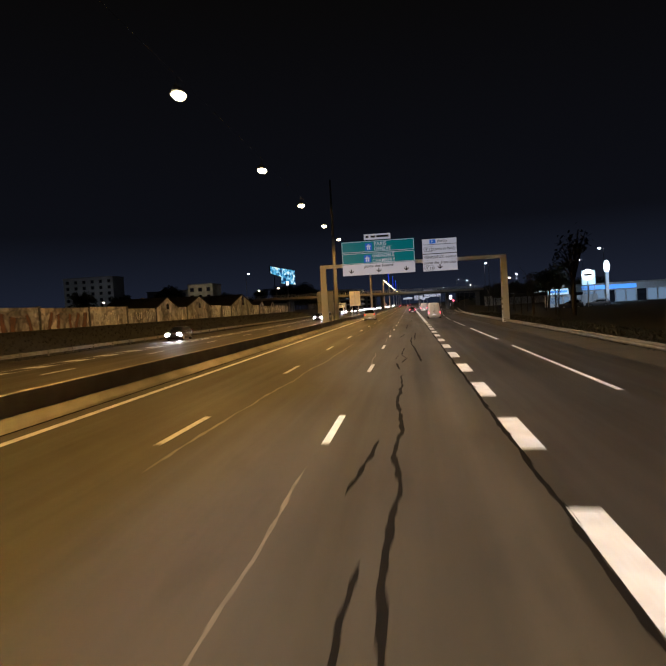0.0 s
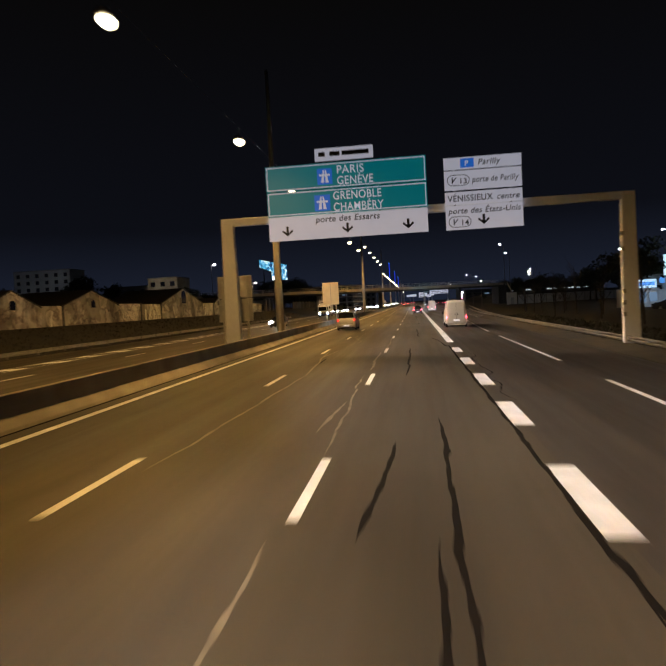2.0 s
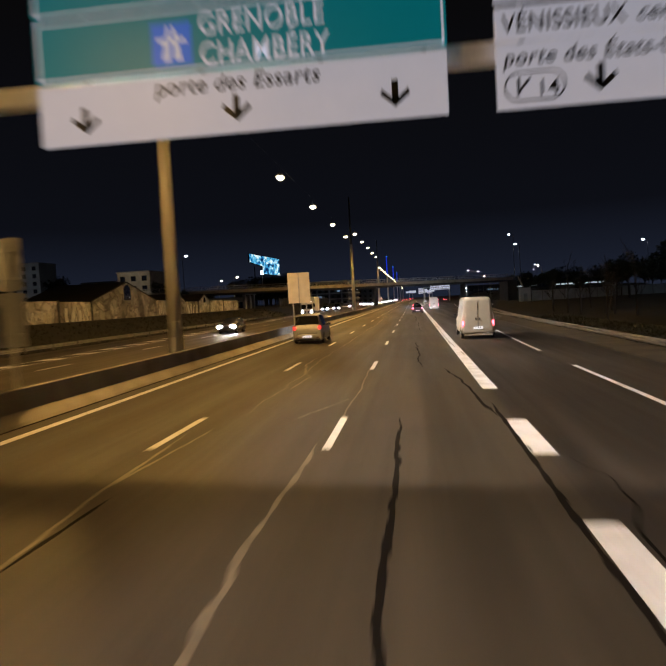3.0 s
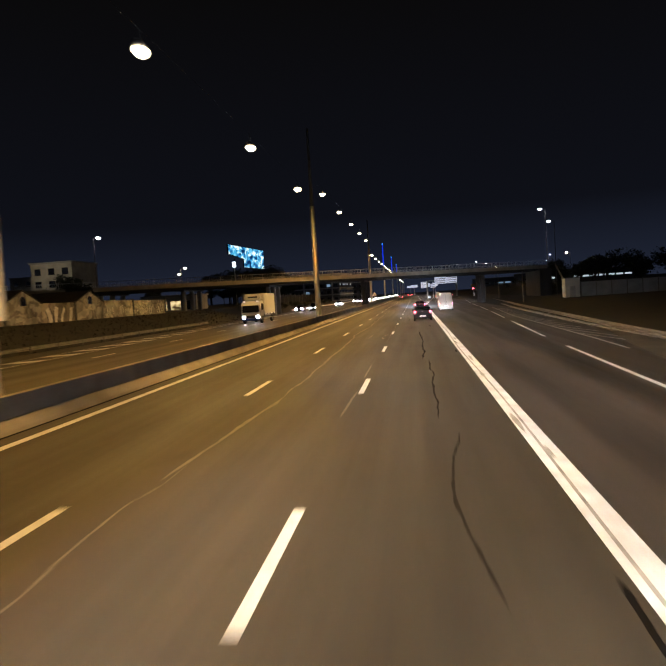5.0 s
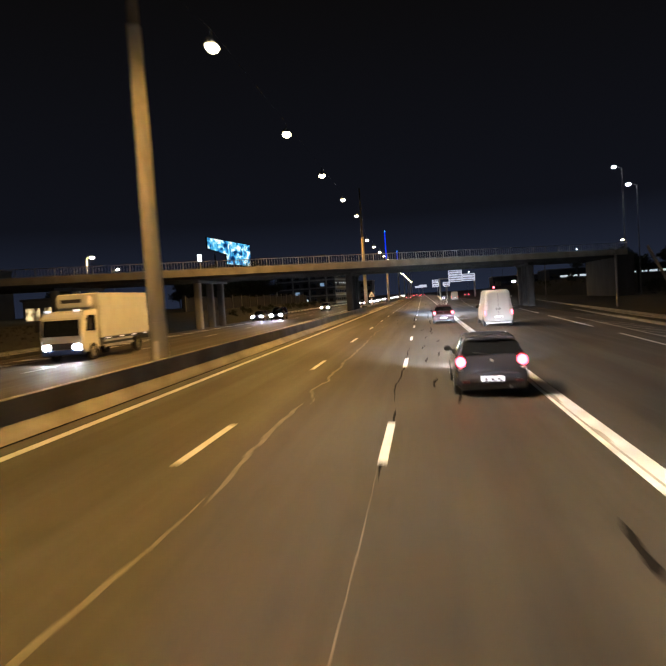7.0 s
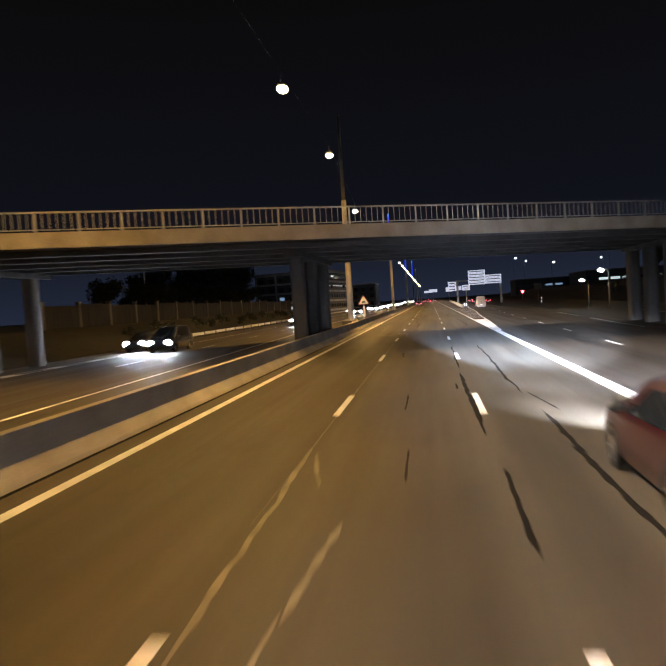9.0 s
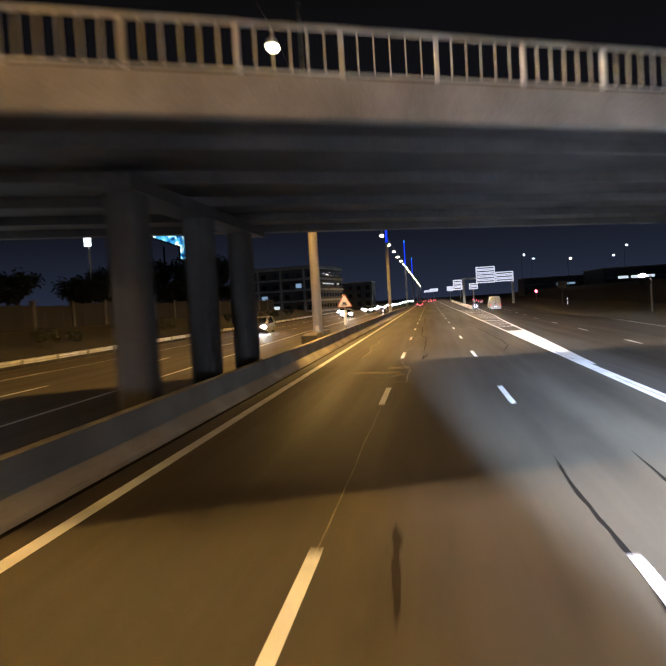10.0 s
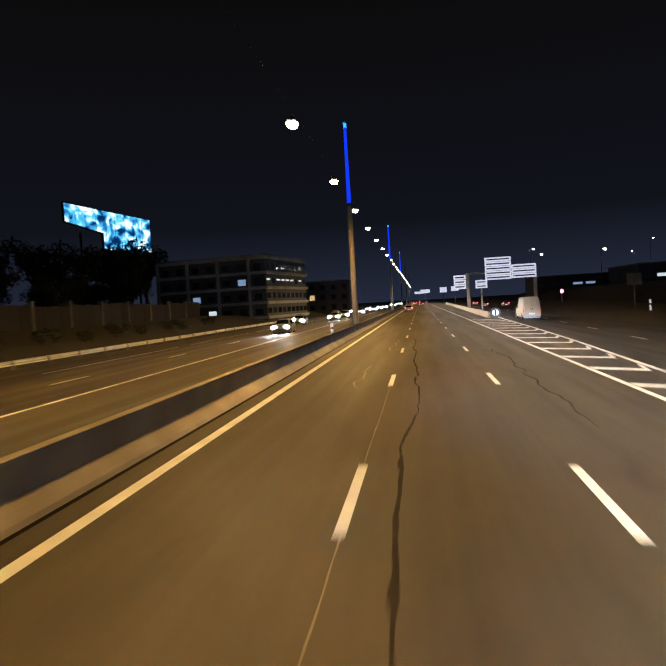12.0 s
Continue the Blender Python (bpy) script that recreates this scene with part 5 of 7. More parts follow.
def lorry(at):
    t = thing("box_lorry", at, "white box lorry with a pale refrigerated body and lit headlights", "lorry", "oncoming traffic", rz=math.pi)
    bm = B()
    box(bm, -1.25, 1.25, -4.6, 2.0, 1.15, 3.75)
    bevelled(bm, 0.05)
    part("box_body", bm, M_CAR_WHITE, t, "pale box body")
    bm = B()
    loft(bm, [[(x, y, z) for y, z in ((2.15, 0.55), (4.05, 0.45), (4.10, 1.35), (3.96, 2.35), (3.72, 2.75), (2.15, 2.85))] for x in (-1.2, 1.2)])
    bevelled(bm, 0.06, 2)
    part("cab", bm, M_CAR_WHITE, t)
    bm = B()
    bm.faces.new([bm.verts.new(p) for p in ((-1.10, 4.115, 1.42), (1.10, 4.115, 1.42), (1.05, 3.985, 2.30), (-1.05, 3.985, 2.30))])
    part("windscreen", bm, M_CAR_GLASS, t)
    for s in (-1, 1):
        bm = B()
        bm.faces.new([bm.verts.new(p) for p in ((s * 1.215, 2.5, 1.65), (s * 1.215, 3.6, 1.65), (s * 1.215, 3.3, 2.5), (s * 1.215, 2.5, 2.5))])
        part("side_window", bm, M_CAR_GLASS, t)
        bm = B()
        bmesh.ops.create_uvsphere(bm, u_segments=12, v_segments=8, radius=1)
        for v in bm.verts:
            v.co = Vector((s * 0.86 + v.co.x * 0.22, 4.09 + v.co.y * 0.09, 0.85 + v.co.z * 0.17))
        part("headlight", bm, M_HEAD, t, "glowing white headlight")
        bm = B()
        tube(bm, (s * 1.2, 3.6, 2.3), (s * 1.5, 3.75, 2.3), 0.02, n=6)
        box(bm, s * 1.5 - 0.1, s * 1.5 + 0.1, 3.7, 3.78, 1.75, 2.35)
        part("door_mirror", bm, M_PLASTIC, t)
        bm = B()
        box(bm, s * 1.2 - 0.03, s * 1.2 + 0.03, -2.2, 1.6, 0.6, 0.75)
        box(bm, s * 1.2 - 0.03, s * 1.2 + 0.03, -2.2, 1.6, 0.9, 1.02)
        part("side_guard", bm, M_ALU, t)
        for y in (-2.9, 2.9):
            wheel(s * 1.22, y, 0.48, t, 0.3)
        for k in range(4):
            bm = B()
            box(bm, s * 1.255 - 0.01, s * 1.255 + 0.01, -4.2 + k * 1.7, -3.7 + k * 1.7, 1.08, 1.14)
            part("side_marker", bm, M_PLATE, t)
    bm = B()
    box(bm, -0.95, 0.95, 2.05, 2.75, 2.95, 3.6)
    bevelled(bm, 0.08, 2)
    part("cooling_unit", bm, M_CAR_WHITE, t)
    bm = B()
    box(bm, -0.5, 0.5, -4.5, 3.6, 0.6, 1.1)
    part("chassis", bm, M_PLASTIC, t)
    bm = B()
    box(bm, -0.95, 0.95, 4.02, 4.125, 0.70, 1.05)
    bevelled(bm, 0.02)
    part("grille", bm, M_PLASTIC, t)
    for s in (-1, 1):
        bm = B()
        box(bm, s * 0.85 - 0.12, s * 0.85 + 0.12, 3.7, 3.82, 2.74, 2.86)
        part("roof_light", bm, M_PLATE, t)
    bm = B()
    box(bm, -0.6, 0.6, 2.74, 2.77, 3.22, 3.42)
    part("cooling_grille", bm, M_PLASTIC, t)
    bm = B()
    box(bm, -1.2, 1.2, 3.7, 4.12, 0.38, 0.68)
    bevelled(bm, 0.06)
    part("front_bumper", bm, paint_mat("blue_bumper", (0.03, 0.06, 0.2)), t)
    return t


lorry((-12.3, 195.0, road_z(-12.3)))
beams(-12.3, 190.7, 0.75, -1, 320, 0.85)

# ---- central reservation: panel, warning sign, delineators ----
t = thing("blank_sign", (AXIS, 124.3, 0.02), "cream rectangular panel on two steel posts in the central reservation", "sign")
bm = B()
box(bm, -1.0, 1.0, -0.03, 0.03, 2.45, 5.2)
bevelled(bm, 0.01)
pn = part("panel", bm, M_CREAM, t)
for z in (3.1, 3.8, 4.5):
    bm = B()
    box(bm, -0.98, 0.98, -0.045, -0.03, z, z + 0.06)
    part("stiffener", bm, M_CREAM, pn)
bm = B()
box(bm, -0.03, 0.03, -0.05, -0.03, 2.45, 5.2)
part("joint", bm, M_ALU, pn)
for x in (-0.6, 0.6):
    bm = B()
    box(bm, x - 0.05, x + 0.05, 0.03, 0.13, 0, 5.1)
    part("post", bm, M_STEEL, t)

# a sign for the opposite carriageway on the gantry's foot, seen from behind
t = thing("road_sign", (-2.05, 79.75, 0.0), "grey back of a road sign fixed to the gantry leg", "traffic sign")
for z0, z1 in ((1.75, 3.05), (3.09, 4.35)):
    bm = B()
    box(bm, -1.0, 1.0, 0.06, 0.10, z0, z1)
    bevelled(bm, 0.012)
    pn = part("panel", bm, M_ALU, t)
    for z in (z0 + 0.3, z1 - 0.3):
        bm = B()
        box(bm, -0.97, 0.97, 0.0, 0.06, z - 0.03, z + 0.03)
        part("stiffener", bm, M_STEEL, pn)
for x in (-0.72, 0.72):
    bm = B()
    box(bm, x - 0.05, x + 0.05, -0.04, 0.0, 0.02, 4.3)
    part("post", bm, M_STEEL, t)

M_SLEEVE = surface("white_reflective_film", (0.80, 0.79, 0.78), (0.66, 0.65, 0.63), 0.4, 0, 3, 30, 0)
M_RED = surface("faded_red_sign_border", (0.44, 0.15, 0.13), (0.36, 0.10, 0.09), 0.45, 0, 2, 30, 0)
# concrete block that shields the foot of the mast past the bridge
t = thing("mast_plinth", (AXIS, 268, 0.0), "worn cast concrete block round the foot of a lamp mast", "concrete block")
bm = B()
loft(bm, [[(-0.62 + e, -2.7 + e, z), (0.36 - e, -2.7 + e, z), (0.36 - e, 2.7 - e, z), (-0.62 + e, 2.7 - e, z)] for e, z in ((0, -0.1), (0.02, 0.25), (0.12, 0.88), (0.17, 0.93))])
part("block", bm, M_CONC, t)
# thin dark plate that paints the shade on the block's near end
bm = B()
box(bm, -0.58, 0.32, -2.85, -2.72, 0.05, 0.80)
part("shade_plate", bm, M_CONC_DARKENED, t, "end face darkened to stand for shade")
t = thing("warning_sign", (AXIS - 0.1, 281.5, 0.02), "triangular warning sign with red border on a white post", "traffic sign")
for name, s, y, m in (("border", 1.0, 0.0, M_RED), ("face", 0.84, -0.012, M_SLEEVE)):
    bm = B()
    pts = []
    for k in range(3):
        a = math.pi / 2 + k * 2 * math.pi / 3
        for d in (-0.12, 0.0, 0.12):
            r = 0.67 * s * (1 - abs(d) * 0.35)
            pts.append((r * math.cos(a + d), 2.55 + r * math.sin(a + d)))
    loft(bm, [[(x, y + q, z) for x, z in pts] for q in (0, 0.02)])
    part(name, bm, m, t)
bm = B()
box(bm, -0.21, 0.21, -0.02, -0.012, 2.32, 2.41)
box(bm, -0.15, 0.15, -0.02, -0.012, 2.44, 2.57)
part("pictogram", bm, M_SIGN_BLACK, t)
bm = B()
tube(bm, (0, 0.06, 0), (0, 0.06, 3.1), 0.05, n=10)
part("post", bm, M_STEEL, t)
bm = B()
tube(bm, (0, 0.0, 0.75), (0, 0.0, 1.92), 0.13, 0.13, 14)
part("sleeve", bm, M_SLEEVE, t, "white reflective sleeve")


def delineator(at, h, label):
    t = thing("delineator_post", at, label, "marker post", "marker posts")
    bm = B()
    tube(bm, (0, 0, 0), (0, 0, h), 0.10, 0.09, 12)
    part("tube", bm, M_WHITE, t)
    bm = B()
    tube(bm, (0, 0, h * 0.62), (0, 0, h * 0.76), 0.104, 0.1, 12)
    part("band", bm, M_PLASTIC, t)
    return t


delineator((29.4, 353.4, -0.55), 1.6, "white marker post beside the exit road")
delineator((AXIS, 324.0, 0.02), 1.2, "white marker post in the central reservation")

t = thing("gore_marker", (13.5, 360.5, road_z(13.5)), "round blue and white exit marker at the gore point", "marker")
for r, y, m, nm in ((0.62, 0.0, M_SIGN_BLACK, "disc"), (0.40, -0.02, M_WHITE, "arrow_plate")):
    b2 = B()
    tube(b2, (0, y, 0.72), (0, y + 0.3 if nm == "disc" else y + 0.02, 0.72), r, r, 20)
    part(nm, b2, m, t)
b2 = B()
box(b2, -0.09, 0.09, -0.026, -0.02, 0.34, 1.1)
part("divider", b2, M_SIGN_BLACK, t)
bm = B()
loft(bm, [[(polyline_at(((362, 13.0), (400, 13.6), (440, 14.4), (600, 17)), y) + dx, y, road_z(13.5) + z) for dx, z in ((-0.3, -0.1), (-0.12, 0.3), (-0.1, 0.8), (0.1, 0.8), (0.12, 0.3), (0.3, -0.1))] for y in range(364, 620, 16)])
tagged(part("gore_barrier", bm, M_CONC), "pale concrete barrier that starts behind the gore point", "barrier", kind="structure")

# ---- second gantry beyond the exit ----
G2 = thing("sign_gantry", (13.95, 410.0, -0.36), "steel sign gantry with white exit panels over the exit road", "sign gantry")
for x in (0.0, 12.9):
    bm = B()
    box(bm, x - 0.3, x + 0.3, 0.1, 0.6, 0, 7.5 if x < 1 else 8.0)
    bevelled(bm, 0.03)
    part("leg", bm, M_STEEL, G2)
bm = B()
box(bm, -0.3, 13.2, 0.15, 0.55, 7.2, 7.6)
part("beam", bm, M_STEEL, G2)
for x0, x1, z0, z1 in ((3.35, 8.4, 5.95, 10.4), (8.45, 13.15, 6.05, 8.75), (1.4, 3.7, 4.45, 6.1), (-2.8, -0.45, 4.5, 7.3)):
    rows_n = max(2, round((z1 - z0) / 0.95))
    for k in range(rows_n):
        za, zb = z0 + (z1 - z0) * k / rows_n, z0 + (z1 - z0) * (k + 1) / rows_n - 0.06
        p = plate("white_panel", x0, x1, za, zb, 0.0, M_WHITE_GLOW, G2, "white destination panel")
        bm = B()
        box(bm, x0 + 0.3, x1 - 0.3, -0.012, 0.0, za + (zb - za) * 0.36, za + (zb - za) * 0.66)
        part("writing_bar", bm, M_BAR, p)
bm = B()
box(bm, -2.6, 0.0, 0.15, 0.35, 6.0, 6.2)
part("arm", bm, M_STEEL, G2)
bm = B()
box(bm, 2.4, 2.7, 0.1, 0.4, 0, 6.2)
part("leg", bm, M_STEEL, G2)

# red signal light and far overhead panels
t = thing("traffic_signal", (35.8, 430.0, -0.3), "traffic signal with a lit red lamp beside the exit road", "traffic light")
bm = B()
tube(bm, (0, 0, 0), (0, 0, 3.3), 0.08, n=10)
part("post", bm, M_STEEL, t)
bm = B()
box(bm, -0.28, 0.28, -0.2, 0.1, 2.2, 3.4)
bevelled(bm, 0.04)
part("housing", bm, M_PLASTIC, t)
bm = B()
bmesh.ops.create_uvsphere(bm, u_segments=14, v_segments=8, radius=0.42)
for v in bm.verts:
    v.co = Vector((v.co.x, -0.2 + v.co.y * 0.3, 2.85 + v.co.z))
part("red_lamp", bm, M_TAIL, t, "glowing red lamp", True)
for x, y, z, w, h in ((8, 700, 8.0, 6, 2.2), (20, 720, 8.5, 4.5, 3.4), (26, 690, 8.5, 4.5, 2.8), (4, 860, 9, 8, 2.0)):
    t = thing("overhead_sign", (x, y, -0.3), "distant white overhead direction panel on a post", "traffic sign", "distant overhead signs")
    bm = B()
    box(bm, -w / 2, w / 2, -0.05, 0.05, z - h / 2, z + h / 2)
    part("panel", bm, M_WHITE_GLOW, t)
    bm = B()
    box(bm, -0.2, 0.2, 0.05, 0.4, 0, z + h / 2)
    part("post", bm, M_STEEL, t)

# ---- street lamps beside the motorway ----
M_LED = glow("white_street_lamp_glass", (0.85, 0.92, 1.0), 60)
M_WARM = glow("warm_street_lamp_glass", (1.0, 0.80, 0.50), 60)


def street_lamp(at, h, reach, glass, label):
    t = thing("street_lamp", at, label, "street lamp", "street lamps beside the motorway")
    bm = B()
    tube(bm, (0, 0, 0), (0, 0, h), 0.11, 0.06, 10)
    tube(bm, (0, 0, h), (reach, 0, h + 0.25), 0.05, 0.04, 8)
    part("pole", bm, M_STEEL_DARK, t)
    bm = B()
    s = 1 if reach > 0 else -1
    box(bm, reach - 0.1, reach + s * 0.75, -0.16, 0.16, h + 0.2, h + 0.32)
    bevelled(bm, 0.03)
    part("lamp_head", bm, M_HOUSING, t)
    bm = B()
    bmesh.ops.create_uvsphere(bm, u_segments=12, v_segments=8, radius=1)
    for v in bm.verts:
        v.co = Vector((reach + s * 0.35 + v.co.x * 0.36, v.co.y * 0.3, h + 0.15 + v.co.z * 0.2))
    part("lamp_glass", bm, glass, t, "glowing lamp glass", True)
    return t


for x, y, z, reach, g in ((-46.8, 220, 15.2, 0.6, M_LED), (-43.4, 253, 10.9, 0.7, M_WARM), (37.6, 261.5, 18.9, -0.8, M_LED), (38.9, 259.2, 15.9, -0.8, M_LED), (45.9, 531, 18.7, 0.8, M_LED), (57.0, 577, 19.0, 0.8, M_LED),
                          (104, 599, 19.0, -0.9, M_LED), (47.2, 440, 11.8, 0.5, M_WARM), (94, 548, 21, 0.8, M_LED), (-75, 190, 7.2, 0.6, M_WARM), (-92, 205, 8.0, 0.6, M_WARM), (62, 190, 14.5, -0.8, M_LED),
                          (74, 260, 15, -0.8, M_LED), (58, 330, 12, -0.7, M_WARM), (-62, 300, 12, 0.7, M_WARM), (130, 520, 14, 0.7, M_LED), (150, 560, 12, 0.7, M_LED), (40, 640, 15, 0.6, M_LED)):
    street_lamp((x, y, 0), z, reach, g, "slim street lamp with a glowing head")

# ---- left side: painted wall, small houses, blocks of flats ----
def graffiti_mat():
    """Old wall paint: tinted per panel, with large pale and dark shapes and painted strokes."""
    m, n, l, p = mat_new("painted_wall")
    tc, info = n.new("ShaderNodeTexCoord"), n.new("ShaderNodeObjectInfo")
    off = n.new("ShaderNodeVectorMath")
    off.operation = "ADD"
    mul = n.new("ShaderNodeMath")
    mul.operation = "MULTIPLY"
    mul.inputs[1].default_value = 37.0
    l.new(info.outputs["Random"], mul.inputs[0])
    l.new(tc.outputs["Object"], off.inputs[0])
    l.new(mul.outputs[0], off.inputs[1])
    blob, stroke, f, stain = (n.new("ShaderNodeTexNoise") for _ in range(4))
    for q, sc, de, di in ((blob, 0.30, 4, 0.4), (stroke, 0.45, 3, 0.3), (f, 8, 4, 0), (stain, 0.25, 5, 0.6)):
        q.inputs["Scale"].default_value, q.inputs["Detail"].default_value, q.inputs["Distortion"].default_value = sc, de, di
        l.new(off.outputs[0], q.inputs["Vector"])

    def ramp(src, stops):
        r = n.new("ShaderNodeValToRGB")
        els = r.color_ramp.elements
        els[0].position, els[0].color = stops[0][0], (*stops[0][1], 1)
        els[1].position, els[1].color = stops[-1][0], (*stops[-1][1], 1)
        for pos, c in stops[1:-1]:
            els.new(pos).color = (*c, 1)
        l.new(src, r.inputs[0])
        return r.outputs[0]

    def mult(a, b, fac=1.0):
        x = n.new("ShaderNodeMix")
        x.data_type, x.blend_type = "RGBA", "MULTIPLY"
        x.inputs["Factor"].default_value = fac
        l.new(a, x.inputs["A"])
        l.new(b, x.inputs["B"])
        return x.outputs["Result"]

    base = ramp(info.outputs["Random"], ((0.0, (0.36, 0.31, 0.25)), (0.2, (0.56, 0.54, 0.50)), (0.4, (0.27, 0.26, 0.25)), (0.6, (0.62, 0.60, 0.56)), (0.8, (0.34, 0.31, 0.27)), (1.0, (0.58, 0.56, 0.52))))
    fill = ramp(blob.outputs[0], ((0.40, (0.55, 0.52, 0.50)), (0.46, (1.0, 1.0, 1.0)), (0.54, (0.85, 0.82, 0.8)), (0.57, (1.45, 1.42, 1.4)), (0.66, (1.3, 1.28, 1.25))))
    line = ramp(stroke.outputs[0], ((0.44, (1, 1, 1)), (0.475, (0.55, 0.5, 0.5)), (0.50, (0.6, 0.55, 0.55)), (0.53, (1.35, 1.32, 1.3)), (0.60, (1.0, 1.0, 1.0))))
    dirt = ramp(stain.outputs[0], ((0.35, (0.55, 0.53, 0.50)), (0.65, (1.05, 1.05, 1.05))))
    col = mult(mult(mult(mult(base, fill), line), dirt), f.outputs["Color"], 0.25)
    l.new(col, p.inputs["Base Color"])
    p.inputs["Roughness"].default_value = 0.85
    bu = n.new("ShaderNodeBump")
    bu.inputs["Strength"].default_value, bu.inputs["Distance"].default_value = 0.3, 0.02
    l.new(f.outputs[0], bu.inputs["Height"])
    l.new(bu.outputs[0], p.inputs["Normal"])
    return m


M_GRAFF = graffiti_mat()
M_OFFICE = surface("dark_cladding", (0.045, 0.052, 0.066), (0.026, 0.031, 0.040), 0.8, 0, 0.2, 4, 0.03)
M_RENDER = surface("old_render", (0.40, 0.37, 0.32), (0.24, 0.22, 0.19), 0.9, 0, 0.5, 8, 0.15)
M_ROOF = surface("roof_tiles", (0.030, 0.024, 0.021), (0.014, 0.012, 0.011), 0.85, 0, 1.0, 12, 0.3)
M_FLAT = surface("block_render", (0.34, 0.35, 0.36), (0.22, 0.23, 0.24), 0.9, 0, 0.15, 3, 0.05)
M_DARK_WIN = glass_mat("dark_window_glass", (0.015, 0.017, 0.022), 0.1)
M_LIT_WIN = glow("lit_window", (1.0, 0.74, 0.36), 0.8)
mn, ml = M_LIT_WIN.node_tree.nodes, M_LIT_WIN.node_tree.links
w_tc2, w_no, w_mr = mn.new("ShaderNodeTexCoord"), mn.new("ShaderNodeTexNoise"), mn.new("ShaderNodeMapRange")
w_no.inputs["Scale"].default_value, w_no.inputs["Detail"].default_value = 1.1, 4
w_mr.inputs["From Min"].default_value, w_mr.inputs["From Max"].default_value, w_mr.inputs["To Max"].default_value = 0.42, 0.62, 1.0
ml.new(w_tc2.outputs["Object"], w_no.inputs["Vector"])
ml.new(w_no.outputs[0], w_mr.inputs["Value"])
ml.new(w_mr.outputs[0], mn["Principled BSDF"].inputs["Emission Strength"])
M_COOL_WIN = glow("lit_shop_glass", (0.42, 0.66, 1.0), 0.30, (0.02, 0.03, 0.05))
M_BRIGHT_WIN = glow("bright_office_glass", (0.75, 0.88, 1.0), 0.55)
M_SLAB = surface("grey_blue_floor_slab", (0.26, 0.28, 0.32), (0.15, 0.16, 0.18), 0.85, 0, 0.4, 6, 0.05)
M_SHOP_SIGN = glow("lit_blue_sign", (0.10, 0.38, 1.0), 0.7)
M_SHOP_WHITE_DIM = glow("lit_pale_blue_sign", (0.55, 0.82, 1.0), 0.8)
M_SHOP_WHITE = glow("lit_white_sign", (0.80, 0.92, 1.0), 3.0)

wall = thing("wall_west", (-31.3, 20, 1.4), "long boundary wall covered in faded graffiti", "wall", kind="structure")
rnd = random.Random(5)
for y0, y1 in ((20, 31), (31, 42), (42, 54), (54, 66), (66, 77), (77, 88), (88, 98.6), (108.5, 113.0), (127.3, 134.5), (134.5, 142.2), (162.9, 169.5), (176.0, 183.0), (190.0, 199.0), (199.0, 211.0)):
    h = 2.55 + rnd.uniform(-0.15, 0.2)
    bm = B()
    box(bm, -0.13, 0.13, y0 + 0.02 - 20, y1 - 0.02 - 20, -0.6, h)
    bevelled(bm, 0.03)
    part("wall_panel", bm, M_GRAFF, wall)
    bm = B()
    box(bm, -0.2, 0.2, y1 - 0.2 - 20, y1 + 0.2 - 20, -0.6, h + 0.12)
    bevelled(bm, 0.03)
    part("pillar", bm, M_CONC_DARKENED, wall)


M_TAG_PALE = surface("pale_sprayed_paint", (0.74, 0.72, 0.67), (0.46, 0.44, 0.40), 0.8, 0, 1.2, 12, 0.05)
M_TAG_DARK = surface("dark_sprayed_paint", (0.045, 0.038, 0.040), (0.020, 0.018, 0.020), 0.8, 0, 1.2, 12, 0.05)
M_TAG_RUST = surface("rust_brown_sprayed_paint", (0.20, 0.085, 0.04), (0.10, 0.045, 0.025), 0.8, 0, 1.2, 12, 0.05)


def ribbon(pts, w, x):
    """A painted stroke of round-jointed width on the wall's road face."""
    bm = B()
    rows = []
    for i, p in enumerate(pts):
        a, b = Vector(pts[max(0, i - 1)]), Vector(pts[min(len(pts) - 1, i + 1)])
        d = (b - a).normalized()
        k = w / 2 * (0.85 + 0.3 * noise.noise((p[0], p[1], 5.0)))
        rows.append([bm.verts.new((x, p[0] + s * -d.y * k, p[1] + s * d.x * k)) for s in (-1, 1)])
    for a, b in zip(rows, rows[1:]):
        bm.faces.new((a[0], a[1], b[1], b[0]))
    return bm


for y0, y1 in ((31, 42), (42, 54), (54, 66), (66, 77), (77, 88), (88, 98.6), (108.5, 113.0), (127.3, 134.5), (134.5, 142.2), (162.9, 169.5), (176.0, 183.0), (190.0, 199.0), (199.0, 211.0)):
    y = y0 + rnd.uniform(0.6, 1.6)
    big = rnd.random() < 0.5
    front = M_TAG_PALE if rnd.random() < 0.72 else M_TAG_RUST
    while y < y1 - 1.4:
        hh, ww = (rnd.uniform(1.5, 2.0), rnd.uniform(1.1, 1.7)) if big else (rnd.uniform(0.9, 1.3), rnd.uniform(0.6, 1.0))
        z0 = rnd.uniform(0.1, 0.35) if big else rnd.uniform(0.4, 0.9)
        lean = rnd.uniform(-0.45, 0.45) * ww
        pts = [(y + ww * 0.4 + lean * (f - 0.5) + 0.12 * ww * math.sin(3.2 * f + y), z0 + hh * f) for f in [k / 7 for k in range(8)]]
        pts = [(a - 20, b) for a, b in pts]
        w = rnd.uniform(0.5, 0.95) if big else rnd.uniform(0.22, 0.42)
        part("graffiti", ribbon(pts, w * 1.3, 0.1345), M_TAG_DARK, wall)
        part("graffiti", ribbon(pts, w, 0.1385), front, wall)
        y += ww * 1.05 if rnd.random() < 0.8 else ww + 1.4


